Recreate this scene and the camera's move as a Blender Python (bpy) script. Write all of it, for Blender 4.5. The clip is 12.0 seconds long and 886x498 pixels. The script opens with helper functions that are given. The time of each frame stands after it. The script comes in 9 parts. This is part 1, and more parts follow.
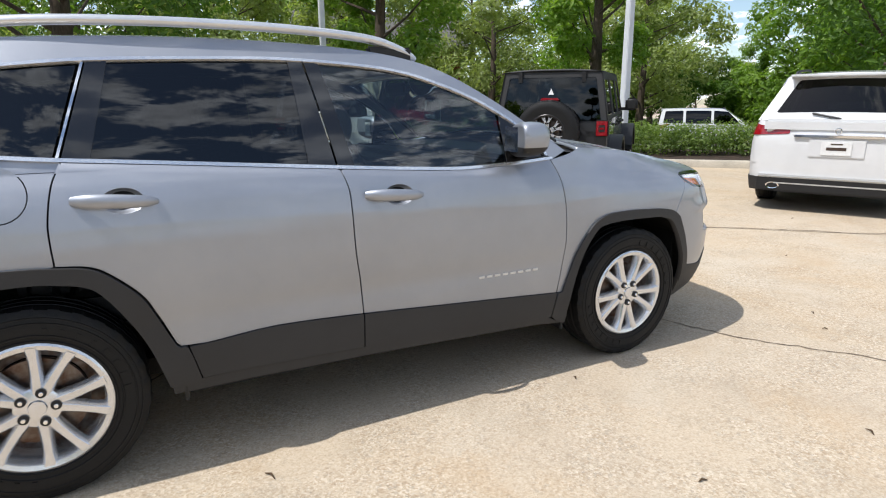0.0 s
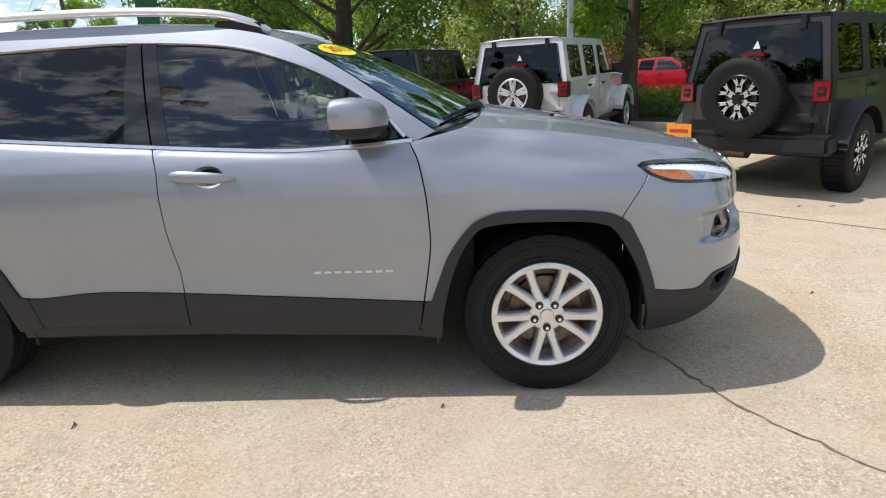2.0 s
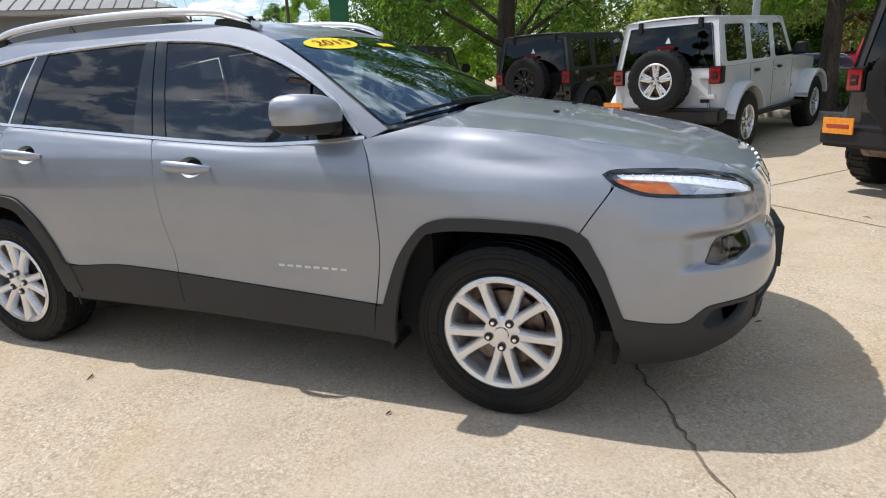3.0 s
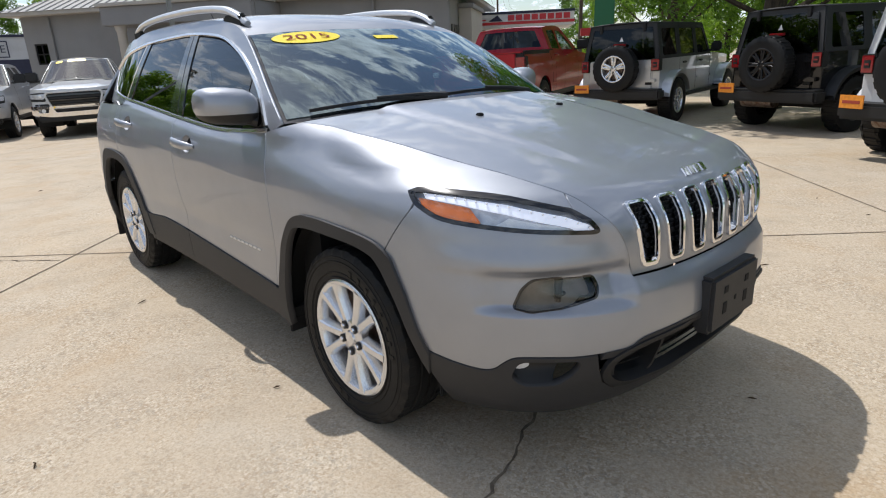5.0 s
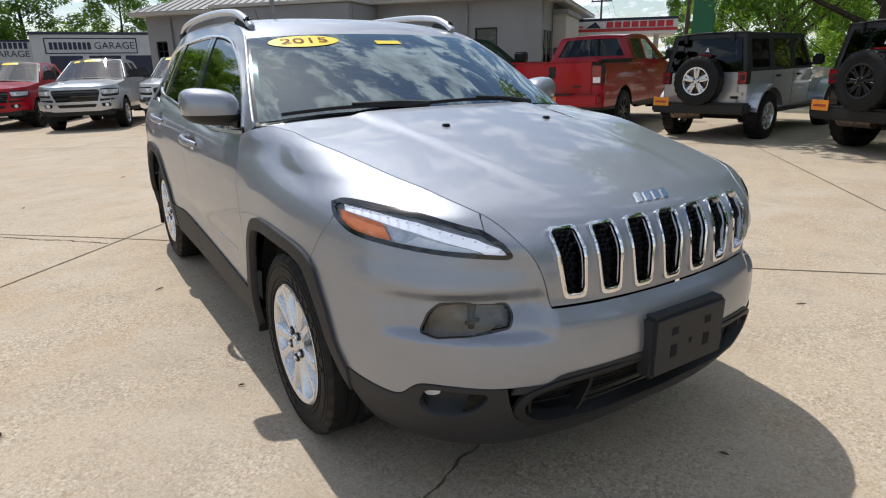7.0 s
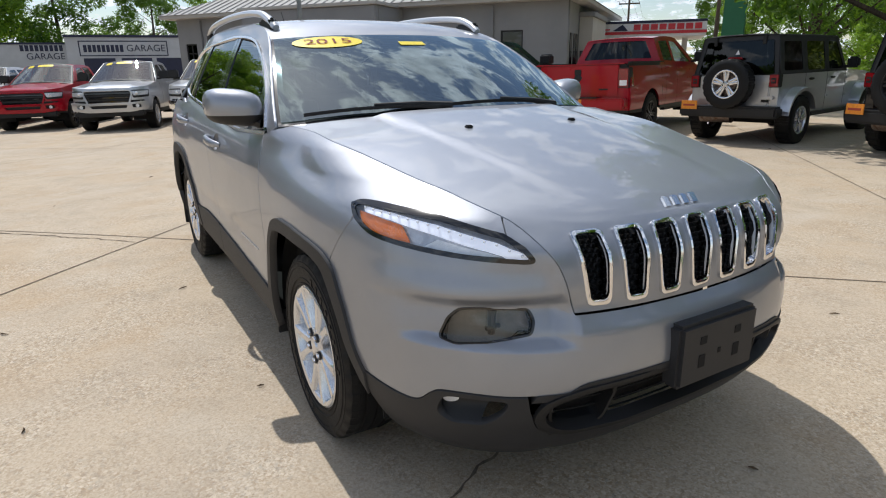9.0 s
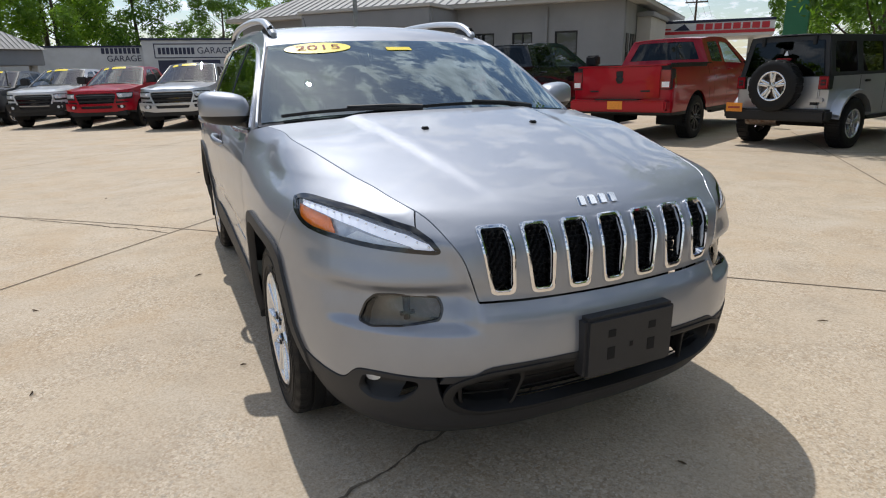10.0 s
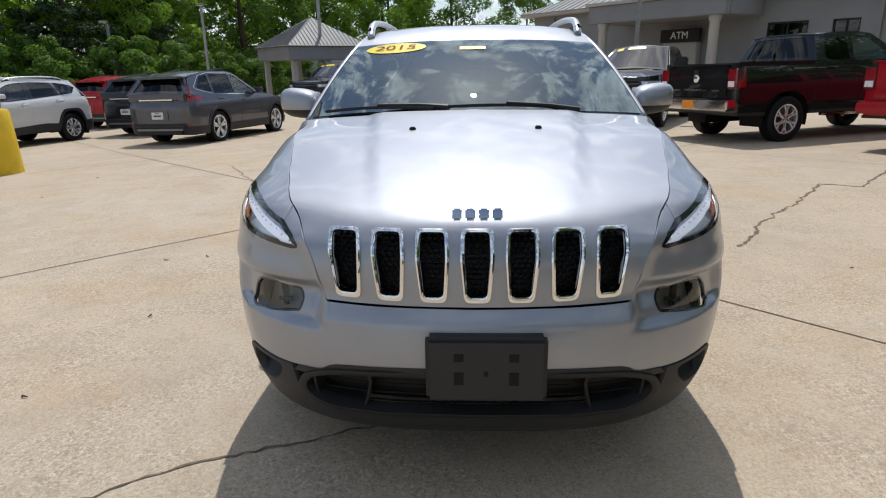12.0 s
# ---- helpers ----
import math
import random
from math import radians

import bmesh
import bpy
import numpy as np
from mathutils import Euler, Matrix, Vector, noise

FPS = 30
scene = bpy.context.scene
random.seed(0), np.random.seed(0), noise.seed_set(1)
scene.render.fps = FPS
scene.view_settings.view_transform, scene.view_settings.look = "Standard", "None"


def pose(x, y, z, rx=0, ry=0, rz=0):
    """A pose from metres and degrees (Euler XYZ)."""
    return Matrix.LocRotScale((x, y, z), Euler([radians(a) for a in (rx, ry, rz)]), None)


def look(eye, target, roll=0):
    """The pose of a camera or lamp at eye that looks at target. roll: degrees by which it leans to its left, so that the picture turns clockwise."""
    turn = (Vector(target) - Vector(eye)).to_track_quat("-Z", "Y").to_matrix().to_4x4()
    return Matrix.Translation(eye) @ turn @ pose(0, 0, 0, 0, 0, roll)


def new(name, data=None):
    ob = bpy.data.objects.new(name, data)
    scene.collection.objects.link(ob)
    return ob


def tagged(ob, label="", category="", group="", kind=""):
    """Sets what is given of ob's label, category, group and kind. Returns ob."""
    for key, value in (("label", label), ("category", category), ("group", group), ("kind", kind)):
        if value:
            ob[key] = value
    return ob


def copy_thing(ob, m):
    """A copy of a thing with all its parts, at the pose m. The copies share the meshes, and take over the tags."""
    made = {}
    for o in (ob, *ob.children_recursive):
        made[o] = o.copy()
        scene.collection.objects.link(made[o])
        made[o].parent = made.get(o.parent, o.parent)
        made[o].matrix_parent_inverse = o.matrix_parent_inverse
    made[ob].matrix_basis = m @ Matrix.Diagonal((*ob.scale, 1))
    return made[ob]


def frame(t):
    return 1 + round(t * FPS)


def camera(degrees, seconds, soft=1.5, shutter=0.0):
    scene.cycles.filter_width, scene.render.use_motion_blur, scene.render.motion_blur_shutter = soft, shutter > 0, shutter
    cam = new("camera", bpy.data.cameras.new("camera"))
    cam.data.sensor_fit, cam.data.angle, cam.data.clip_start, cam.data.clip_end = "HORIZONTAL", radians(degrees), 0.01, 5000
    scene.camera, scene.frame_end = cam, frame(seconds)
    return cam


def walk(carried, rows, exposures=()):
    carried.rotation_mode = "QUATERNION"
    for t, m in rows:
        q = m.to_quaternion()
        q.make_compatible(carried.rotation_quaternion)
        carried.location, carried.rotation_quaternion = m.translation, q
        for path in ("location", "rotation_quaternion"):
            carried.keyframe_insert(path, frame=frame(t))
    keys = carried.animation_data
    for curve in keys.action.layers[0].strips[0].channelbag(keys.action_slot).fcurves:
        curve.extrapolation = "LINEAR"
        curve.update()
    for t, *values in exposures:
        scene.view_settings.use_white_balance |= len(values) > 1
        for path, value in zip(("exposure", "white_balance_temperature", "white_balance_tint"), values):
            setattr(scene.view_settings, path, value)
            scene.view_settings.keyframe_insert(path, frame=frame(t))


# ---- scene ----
cam = camera(72.8, 12.0, 1.1)
PATH = [
    (0, (-2.349, -3.177, 1.347), (-1.44, -1.457, 0.882), -0.3),
    (0.5, (-1.859, -3.238, 1.359), (-1.165, -1.426, 0.875), -0.7),
    (1, (-1.316, -3.317, 1.358), (-0.865, -1.436, 0.848), -1.2),
    (1.5, (-0.818, -3.286, 1.338), (-0.642, -1.366, 0.806), -2.0),
    (2, (-0.299, -3.256, 1.336), (-0.402, -1.336, 0.785), -2.5),
    (2.5, (0.155, -3.143, 1.319), (-0.246, -1.268, 0.752), -2.9),
    (2.7, (0.33, -3.056, 1.326), (-0.194, -1.212, 0.757), -3.0),
    (4.3, (1.476, -2.358, 1.347), (0.217, -0.926, 0.743), -2.8),
    (4.5, (1.598, -2.245, 1.35), (0.28, -0.867, 0.746), -2.8),
    (5, (1.806, -1.99, 1.362), (0.378, -0.73, 0.75), -2.4),
    (5.5, (1.906, -1.746, 1.365), (0.399, -0.577, 0.762), -2.0),
    (6, (2.019, -1.594, 1.367), (0.466, -0.485, 0.77), -1.6),
    (6.5, (2.052, -1.543, 1.363), (0.46, -0.487, 0.771), -1.2),
    (8.5, (2.028, -1.522, 1.358), (0.402, -0.517, 0.771), -0.7),
    (9, (2.024, -1.508, 1.352), (0.373, -0.539, 0.771), -0.8),
    (9.5, (2.119, -1.414, 1.351), (0.433, -0.507, 0.772), -0.9),
    (10, (2.345, -1.221, 1.363), (0.605, -0.42, 0.787), -0.9),
    (10.5, (2.452, -0.941, 1.356), (0.644, -0.31, 0.779), -0.9),
    (11, (2.538, -0.628, 1.372), (0.669, -0.204, 0.8), -0.9),
    (11.5, (2.623, -0.294, 1.392), (0.718, -0.117, 0.81), -0.9),
    (12, (2.579, -0.019, 1.379), (0.669, -0.111, 0.795), -0.9),
]
walk(cam, [(t, look(eye, target, roll)) for t, eye, target, roll in PATH], [(0.0, 0.24), (1.5, 0.18), (2.5, 0.10), (4.5, 0.0), (5.5, -0.15), (9.0, -0.2), (12.0, -0.30)])


from mathutils.geometry import tessellate_polygon

# ---------------------------------------------------------------- world, sun
SUN_AZ, SUN_EL = 179.5, 60.0            # where the sun stands, degrees
sun_data = bpy.data.lights.new("sun", "SUN")
sun_data.energy, sun_data.angle, sun_data.color = 3.80, radians(0.55), (1.0, 0.975, 0.945)
sun = new("sun", sun_data)
sun.matrix_world = look((0, 0, 0), (-math.cos(radians(SUN_AZ)) * math.cos(radians(SUN_EL)), -math.sin(radians(SUN_AZ)) * math.cos(radians(SUN_EL)), -math.sin(radians(SUN_EL))))

world = bpy.data.worlds.new("world")
scene.world = world
world.use_nodes = True


def build_world():
    nt = world.node_tree
    nt.nodes.clear()
    out = nt.nodes.new("ShaderNodeOutputWorld")
    bg = nt.nodes.new("ShaderNodeBackground")
    sky = nt.nodes.new("ShaderNodeTexSky")
    sky.sky_type, sky.sun_disc = "NISHITA", False
    sky.sun_elevation, sky.sun_rotation = radians(SUN_EL), radians(90.0 - SUN_AZ)
    sky.air_density, sky.dust_density = 1.0, 0.6
    co = nt.nodes.new("ShaderNodeTexCoord")
    sep = nt.nodes.new("ShaderNodeSeparateXYZ")
    nt.links.new(co.outputs["Generated"], sep.inputs[0])
    lift = nt.nodes.new("ShaderNodeMath"); lift.operation = "MAXIMUM"; lift.inputs[1].default_value = 0.0
    nt.links.new(sep.outputs[2], lift.inputs[0])
    add = nt.nodes.new("ShaderNodeMath"); add.operation = "ADD"; add.inputs[1].default_value = 0.24
    nt.links.new(lift.outputs[0], add.inputs[0])
    flat = nt.nodes.new("ShaderNodeVectorMath"); flat.operation = "DIVIDE"
    cmb = nt.nodes.new("ShaderNodeCombineXYZ")
    for k in range(3):
        nt.links.new(add.outputs[0], cmb.inputs[k])
    nt.links.new(co.outputs["Generated"], flat.inputs[0])
    nt.links.new(cmb.outputs[0], flat.inputs[1])
    noi = nt.nodes.new("ShaderNodeTexNoise")
    noi.inputs["Scale"].default_value, noi.inputs["Detail"].default_value, noi.inputs["Roughness"].default_value = 7.5, 9, 0.64
    noi.inputs["Distortion"].default_value = 0.35
    nt.links.new(flat.outputs[0], noi.inputs["Vector"])
    ramp = nt.nodes.new("ShaderNodeMapRange")
    ramp.interpolation_type = "SMOOTHSTEP"
    ramp.inputs[1].default_value, ramp.inputs[2].default_value, ramp.inputs[4].default_value = 0.475, 0.58, 0.92
    nt.links.new(noi.outputs["Fac"], ramp.inputs[0])
    mix = nt.nodes.new("ShaderNodeMix"); mix.data_type = "RGBA"
    # clouds are brighter round the sun
    sd = nt.nodes.new("ShaderNodeVectorMath"); sd.operation = "DOT_PRODUCT"
    sd.inputs[1].default_value = (math.cos(radians(SUN_AZ)) * math.cos(radians(SUN_EL)), math.sin(radians(SUN_AZ)) * math.cos(radians(SUN_EL)), math.sin(radians(SUN_EL)))
    nt.links.new(co.outputs["Generated"], sd.inputs[0])
    top = nt.nodes.new("ShaderNodeMath"); top.operation = "MAXIMUM"; top.inputs[1].default_value = 0.0
    nt.links.new(sd.outputs["Value"], top.inputs[0])
    pw = nt.nodes.new("ShaderNodeMath"); pw.operation = "POWER"; pw.inputs[1].default_value = 12.0
    nt.links.new(top.outputs[0], pw.inputs[0])
    glare = nt.nodes.new("ShaderNodeMix"); glare.data_type = "RGBA"
    glare.inputs["A"].default_value, glare.inputs["B"].default_value = (10.0, 10.8, 12.0, 1), (13, 13, 13, 1)
    nt.links.new(pw.outputs[0], glare.inputs["Factor"])
    # thick and thin parts of the clouds
    thin = nt.nodes.new("ShaderNodeTexNoise")
    thin.inputs["Scale"].default_value, thin.inputs["Detail"].default_value, thin.inputs["Roughness"].default_value = 13.0, 6, 0.6
    nt.links.new(flat.outputs[0], thin.inputs["Vector"])
    tone = nt.nodes.new("ShaderNodeMapRange")
    for k, v in ((1, 0.36), (2, 0.66), (3, 0.62), (4, 1.10)):
        tone.inputs[k].default_value = v
    nt.links.new(thin.outputs["Fac"], tone.inputs[0])
    shade = nt.nodes.new("ShaderNodeVectorMath"); shade.operation = "SCALE"
    nt.links.new(glare.outputs["Result"], shade.inputs[0])
    nt.links.new(tone.outputs[0], shade.inputs["Scale"])
    nt.links.new(shade.outputs["Vector"], mix.inputs["B"])
    nt.links.new(ramp.outputs[0], mix.inputs["Factor"])
    nt.links.new(sky.outputs[0], mix.inputs["A"])
    nt.links.new(mix.outputs["Result"], bg.inputs["Color"])
    bg.inputs["Strength"].default_value = 0.132
    nt.links.new(bg.outputs[0], out.inputs[0])


build_world()
scene.view_settings.exposure = 0.0


# ---------------------------------------------------------------- materials
def material(name, color, rough=0.5, metal=0.0, vary=0.0, scale=8.0, grain=0.0, grain_scale=120.0, bump=0.0, coat=0.0, spec=0.5, second=None, rand=0.0, island=0.0, stretch=(1, 1, 1), rough_vary=0.0, trans=0.0):
    """Procedural surface: base colour with broad stains and fine grain, relief and uneven gloss."""
    m = bpy.data.materials.new(name)
    m.use_nodes = True
    nt = m.node_tree
    b = nt.nodes["Principled BSDF"]
    b.inputs["Base Color"].default_value = (*color, 1)
    b.inputs["Roughness"].default_value = rough
    b.inputs["Metallic"].default_value = metal
    b.inputs["Coat Weight"].default_value = coat
    b.inputs["Coat Roughness"].default_value = 0.04
    b.inputs["Specular IOR Level"].default_value = spec
    b.inputs["Transmission Weight"].default_value = trans
    co = nt.nodes.new("ShaderNodeTexCoord")
    mp = nt.nodes.new("ShaderNodeMapping")
    mp.inputs["Scale"].default_value = stretch
    nt.links.new(co.outputs["Object"], mp.inputs[0])

    def noise_tex(s, detail=6, r=0.6):
        n = nt.nodes.new("ShaderNodeTexNoise")
        n.inputs["Scale"].default_value, n.inputs["Detail"].default_value, n.inputs["Roughness"].default_value = s, detail, r
        nt.links.new(mp.outputs[0], n.inputs["Vector"])
        return n

    colour = None
    if vary or grain or second:
        big, fine = noise_tex(scale), noise_tex(grain_scale, 3)
        mix = nt.nodes.new("ShaderNodeMix"); mix.data_type = "RGBA"
        other = second or tuple(c * (1 - vary) for c in color)
        mix.inputs["A"].default_value, mix.inputs["B"].default_value = (*color, 1), (*other, 1)
        mr = nt.nodes.new("ShaderNodeMapRange")
        mr.inputs[1].default_value, mr.inputs[2].default_value = 0.38, 0.66
        nt.links.new(big.outputs["Fac"], mr.inputs[0])
        nt.links.new(mr.outputs[0], mix.inputs["Factor"])
        colour = mix.outputs["Result"]
        if grain:
            hs = nt.nodes.new("ShaderNodeHueSaturation")
            g = nt.nodes.new("ShaderNodeMapRange")
            g.inputs[1].default_value, g.inputs[2].default_value, g.inputs[3].default_value, g.inputs[4].default_value = 0.3, 0.7, 1 - grain, 1 + grain
            nt.links.new(fine.outputs["Fac"], g.inputs[0])
            nt.links.new(g.outputs[0], hs.inputs["Value"])
            nt.links.new(colour, hs.inputs["Color"])
            colour = hs.outputs[0]
        if rough_vary:
            rv = nt.nodes.new("ShaderNodeMapRange")
            rv.inputs[1].default_value, rv.inputs[2].default_value, rv.inputs[3].default_value, rv.inputs[4].default_value = 0.3, 0.7, max(0, rough - rough_vary), rough + rough_vary
            nt.links.new(big.outputs["Fac"], rv.inputs[0])
            nt.links.new(rv.outputs[0], b.inputs["Roughness"])
        if bump:
            bp = nt.nodes.new("ShaderNodeBump")
            bp.inputs["Strength"].default_value, bp.inputs["Distance"].default_value = min(1.0, bump), 0.004
            nt.links.new(fine.outputs["Fac"], bp.inputs["Height"])
            nt.links.new(bp.outputs[0], b.inputs["Normal"])
    if rand or island:
        hs = nt.nodes.new("ShaderNodeHueSaturation")
        src = nt.nodes.new("ShaderNodeNewGeometry").outputs["Random Per Island"] if island else nt.nodes.new("ShaderNodeObjectInfo").outputs["Random"]
        g = nt.nodes.new("ShaderNodeMapRange")
        a = island or rand
        g.inputs[3].default_value, g.inputs[4].default_value = 1 - a, 1 + a
        nt.links.new(src, g.inputs[0])
        nt.links.new(g.outputs[0], hs.inputs["Value"])
        if colour:
            nt.links.new(colour, hs.inputs["Color"])
        else:
            hs.inputs["Color"].default_value = (*color, 1)
        colour = hs.outputs[0]
    if colour:
        nt.links.new(colour, b.inputs["Base Color"])
    return m


def paint(name, color, metal=0.0, rough=0.35, flake=0.0, coat=0.9):
    """Clear-coated vehicle paint, with fine flake and a trace of dust."""
    m = material(name, color, rough, metal, vary=0.05, scale=3.0, grain=flake, grain_scale=900.0, coat=coat, rough_vary=0.03, spec=0.15)
    m.node_tree.nodes["Principled BSDF"].inputs["Coat Roughness"].default_value = 0.03
    return m


def glass(name, tint, ior=1.62, rough=0.004, coating=(1.0, 1.0, 1.0)):
    """A pane: tinted see-through glass with a Fresnel mirror on it."""
    m = bpy.data.materials.new(name)
    m.use_nodes = True
    nt = m.node_tree
    nt.nodes.clear()
    out, mix = nt.nodes.new("ShaderNodeOutputMaterial"), nt.nodes.new("ShaderNodeMixShader")
    tr, gl, fr = nt.nodes.new("ShaderNodeBsdfTransparent"), nt.nodes.new("ShaderNodeBsdfGlossy"), nt.nodes.new("ShaderNodeLayerWeight")
    pw, ma = nt.nodes.new("ShaderNodeMath"), nt.nodes.new("ShaderNodeMath")
    face_on = ((ior - 1) / (ior + 1)) ** 2
    tr.inputs[0].default_value = (*tint, 1)
    gl.inputs["Roughness"].default_value, gl.inputs["Color"].default_value = rough, (*coating, 1)
    # a thin pane mirrors alike from both sides: Schlick's rule on the facing angle
    fr.inputs["Blend"].default_value = 0.5
    pw.operation, ma.operation = "POWER", "MULTIPLY_ADD"
    pw.inputs[1].default_value, ma.inputs[1].default_value, ma.inputs[2].default_value = 5.0, 1 - face_on, face_on
    nt.links.new(fr.outputs["Facing"], pw.inputs[0])
    nt.links.new(pw.outputs[0], ma.inputs[0])
    nt.links.new(ma.outputs[0], mix.inputs[0])
    nt.links.new(tr.outputs[0], mix.inputs[1])
    nt.links.new(gl.outputs[0], mix.inputs[2])
    nt.links.new(mix.outputs[0], out.inputs[0])
    return m


def lamp_glow(name, color, strength):
    m = material(name, color, 0.3)
    b = m.node_tree.nodes["Principled BSDF"]
    b.inputs["Emission Color"].default_value, b.inputs["Emission Strength"].default_value = (*color, 1), strength
    return m




def metallic_paint(name, color, soft=0.57, crisp=0.26, share=0.17):
    """Silver metallic: fine flake under a clear coat, a soft lobe with a crisper one over it."""
    m = paint(name, color, 0.84, soft, 0.05, 0.7)
    nt = m.node_tree
    b = nt.nodes["Principled BSDF"]
    b.inputs["Coat IOR"].default_value = 1.5
    two = nt.nodes.new("ShaderNodeBsdfPrincipled")
    two.inputs["Base Color"].default_value = (*color, 1)
    two.inputs["Metallic"].default_value, two.inputs["Roughness"].default_value = 1.0, crisp
    two.inputs["Coat Weight"].default_value, two.inputs["Coat Roughness"].default_value = 1.0, 0.02
    nt.links.new(b.inputs["Base Color"].links[0].from_socket, two.inputs["Base Color"])
    ms = nt.nodes.new("ShaderNodeMixShader")
    ms.inputs[0].default_value = share
    nt.links.new(b.outputs[0], ms.inputs[1])
    nt.links.new(two.outputs[0], ms.inputs[2])
    nt.links.new(ms.outputs[0], nt.nodes["Material Output"].inputs["Surface"])
    return m


SILVER = metallic_paint("silver_paint", (0.352, 0.370, 0.410))
BRIGHT = material("bright_moulding", (0.80, 0.80, 0.81), 0.20, 0.9, vary=0.06, scale=9)
CLAD = material("grey_cladding_plastic", (0.022, 0.022, 0.024), 0.6, vary=0.18, scale=5, grain=0.12, grain_scale=700, bump=0.12)
DARK = material("black_plastic", (0.007, 0.007, 0.008), 0.55, vary=0.2, scale=9, grain=0.1, grain_scale=400)
GLOSS_BLACK = material("gloss_black_trim", (0.008, 0.008, 0.009), 0.12, coat=0.6)
# near black: the shade in gaps and underneath is put into this colour
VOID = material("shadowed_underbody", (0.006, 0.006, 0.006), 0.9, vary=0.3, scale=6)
CHROME = material("chrome", (0.82, 0.82, 0.83), 0.07, 1.0, vary=0.05, scale=14)
SATIN = material("satin_silver_rail", (0.66, 0.67, 0.68), 0.3, 0.7, vary=0.06, scale=8)
ALLOY = material("painted_alloy", (0.74, 0.75, 0.77), 0.26, 0.75, vary=0.08, scale=11, coat=0.8)
ALLOY_DARK = material("dark_alloy", (0.02, 0.02, 0.022), 0.3, 0.5, vary=0.2, scale=9)
TYRE = material("tyre_rubber", (0.007, 0.007, 0.0075), 0.6, vary=0.35, scale=7, grain=0.25, grain_scale=180, bump=0.3, spec=0.3)
STEEL = material("brake_steel", (0.20, 0.17, 0.15), 0.42, 0.8, vary=0.5, scale=22, second=(0.10, 0.05, 0.03))
TINT = glass("privacy_glass", (0.03, 0.032, 0.036), 1.62)
DIM_GLASS = glass("dark_vehicle_glass", (0.03, 0.032, 0.036), 1.45)
DIM_SCREEN = glass("vehicle_windscreen_glass", (0.35, 0.41, 0.42), 2.3)
CLEAR = glass("clear_glass", (0.60, 0.68, 0.67), 1.85)
SCREEN = glass("windscreen_glass", (0.20, 0.26, 0.27), 3.0, 0.004, (0.80, 0.94, 0.98))
LENS = glass("clear_lamp_lens", (0.93, 0.95, 0.97))
SMOKE = glass("smoked_lens", (0.78, 0.76, 0.73))
DAY_LED = lamp_glow("daytime_lamp_white", (0.86, 0.89, 1.0), 0.35)
AMBER = material("amber_reflector", (0.85, 0.20, 0.02), 0.2, vary=0.2, scale=40, grain=0.15, grain_scale=160, coat=0.5)
RED_LENS = material("red_lens", (0.30, 0.006, 0.012), 0.12, vary=0.3, scale=25, coat=0.8)
LAMP_BOWL = material("bright_lamp_bowl", (0.70, 0.71, 0.74), 0.22, 0.35, vary=0.3, scale=30)
WHITE_LENS = material("frosted_white_lens", (0.90, 0.91, 0.93), 0.16, 0.0, vary=0.12, scale=30, coat=0.6)
HOUSING = material("lamp_housing_plastic", (0.36, 0.33, 0.29), 0.35, vary=0.3, scale=18)
SEAT = material("dark_grey_cloth", (0.030, 0.031, 0.034), 0.85, vary=0.25, scale=12, grain=0.2, grain_scale=300)
DASH = material("charcoal_dash", (0.035, 0.036, 0.038), 0.6, vary=0.15, scale=9, grain=0.1, grain_scale=300)
STICKER = material("yellow_sticker", (0.93, 0.72, 0.02), 0.4, vary=0.05, scale=12)
INK = material("black_ink", (0.05, 0.03, 0.02), 0.5)
RED_INK = material("red_ink", (0.36, 0.05, 0.03), 0.5)
PLATE_ORANGE = material("orange_dealer_plate", (0.85, 0.30, 0.03), 0.45, vary=0.2, scale=30)
WHITE_PLATE = material("white_plate", (0.75, 0.75, 0.74), 0.4, vary=0.1, scale=30)


# ---------------------------------------------------------------- mesh helpers
def empty(name, m=None):
    ob = new(name)
    ob.empty_display_size = 0.2
    if m is not None:
        ob.matrix_world = m
    return ob


def finish(name, bm, mat, parent=None, label="", smooth=0.7):
    me = bpy.data.meshes.new(name)
    bm.to_mesh(me)
    bm.free()
    me.materials.append(mat)
    if smooth:
        me.polygons.foreach_set("use_smooth", [True] * len(me.polygons))
        me.set_sharp_from_angle(angle=smooth)
    ob = new(name, me)
    if parent is not None:
        ob.parent = parent
    if label:
        tagged(ob, label)
    return ob


def part(name, bm, mat, parent, label="", smooth=0.7):
    return finish(name, bm, mat, parent, label, smooth)


def box(bm, x0, x1, y0, y1, z0, z1, bevel=0.0, seg=2, m=None):
    r = bmesh.ops.create_cube(bm, size=1.0)
    vs = r["verts"]
    t = Matrix.Translation(((x0 + x1) / 2, (y0 + y1) / 2, (z0 + z1) / 2)) @ Matrix.Diagonal((abs(x1 - x0), abs(y1 - y0), abs(z1 - z0), 1))
    bmesh.ops.transform(bm, matrix=t, verts=vs)
    if bevel:
        es = list({e for v in vs for e in v.link_edges})
        g = bmesh.ops.bevel(bm, geom=es, offset=bevel, segments=seg, affect="EDGES", clamp_overlap=True)
        vs = list({v for f in g["faces"] for v in f.verts} | {v for v in vs if v.is_valid})
    if m is not None:
        bmesh.ops.transform(bm, matrix=m, verts=vs)
    return vs


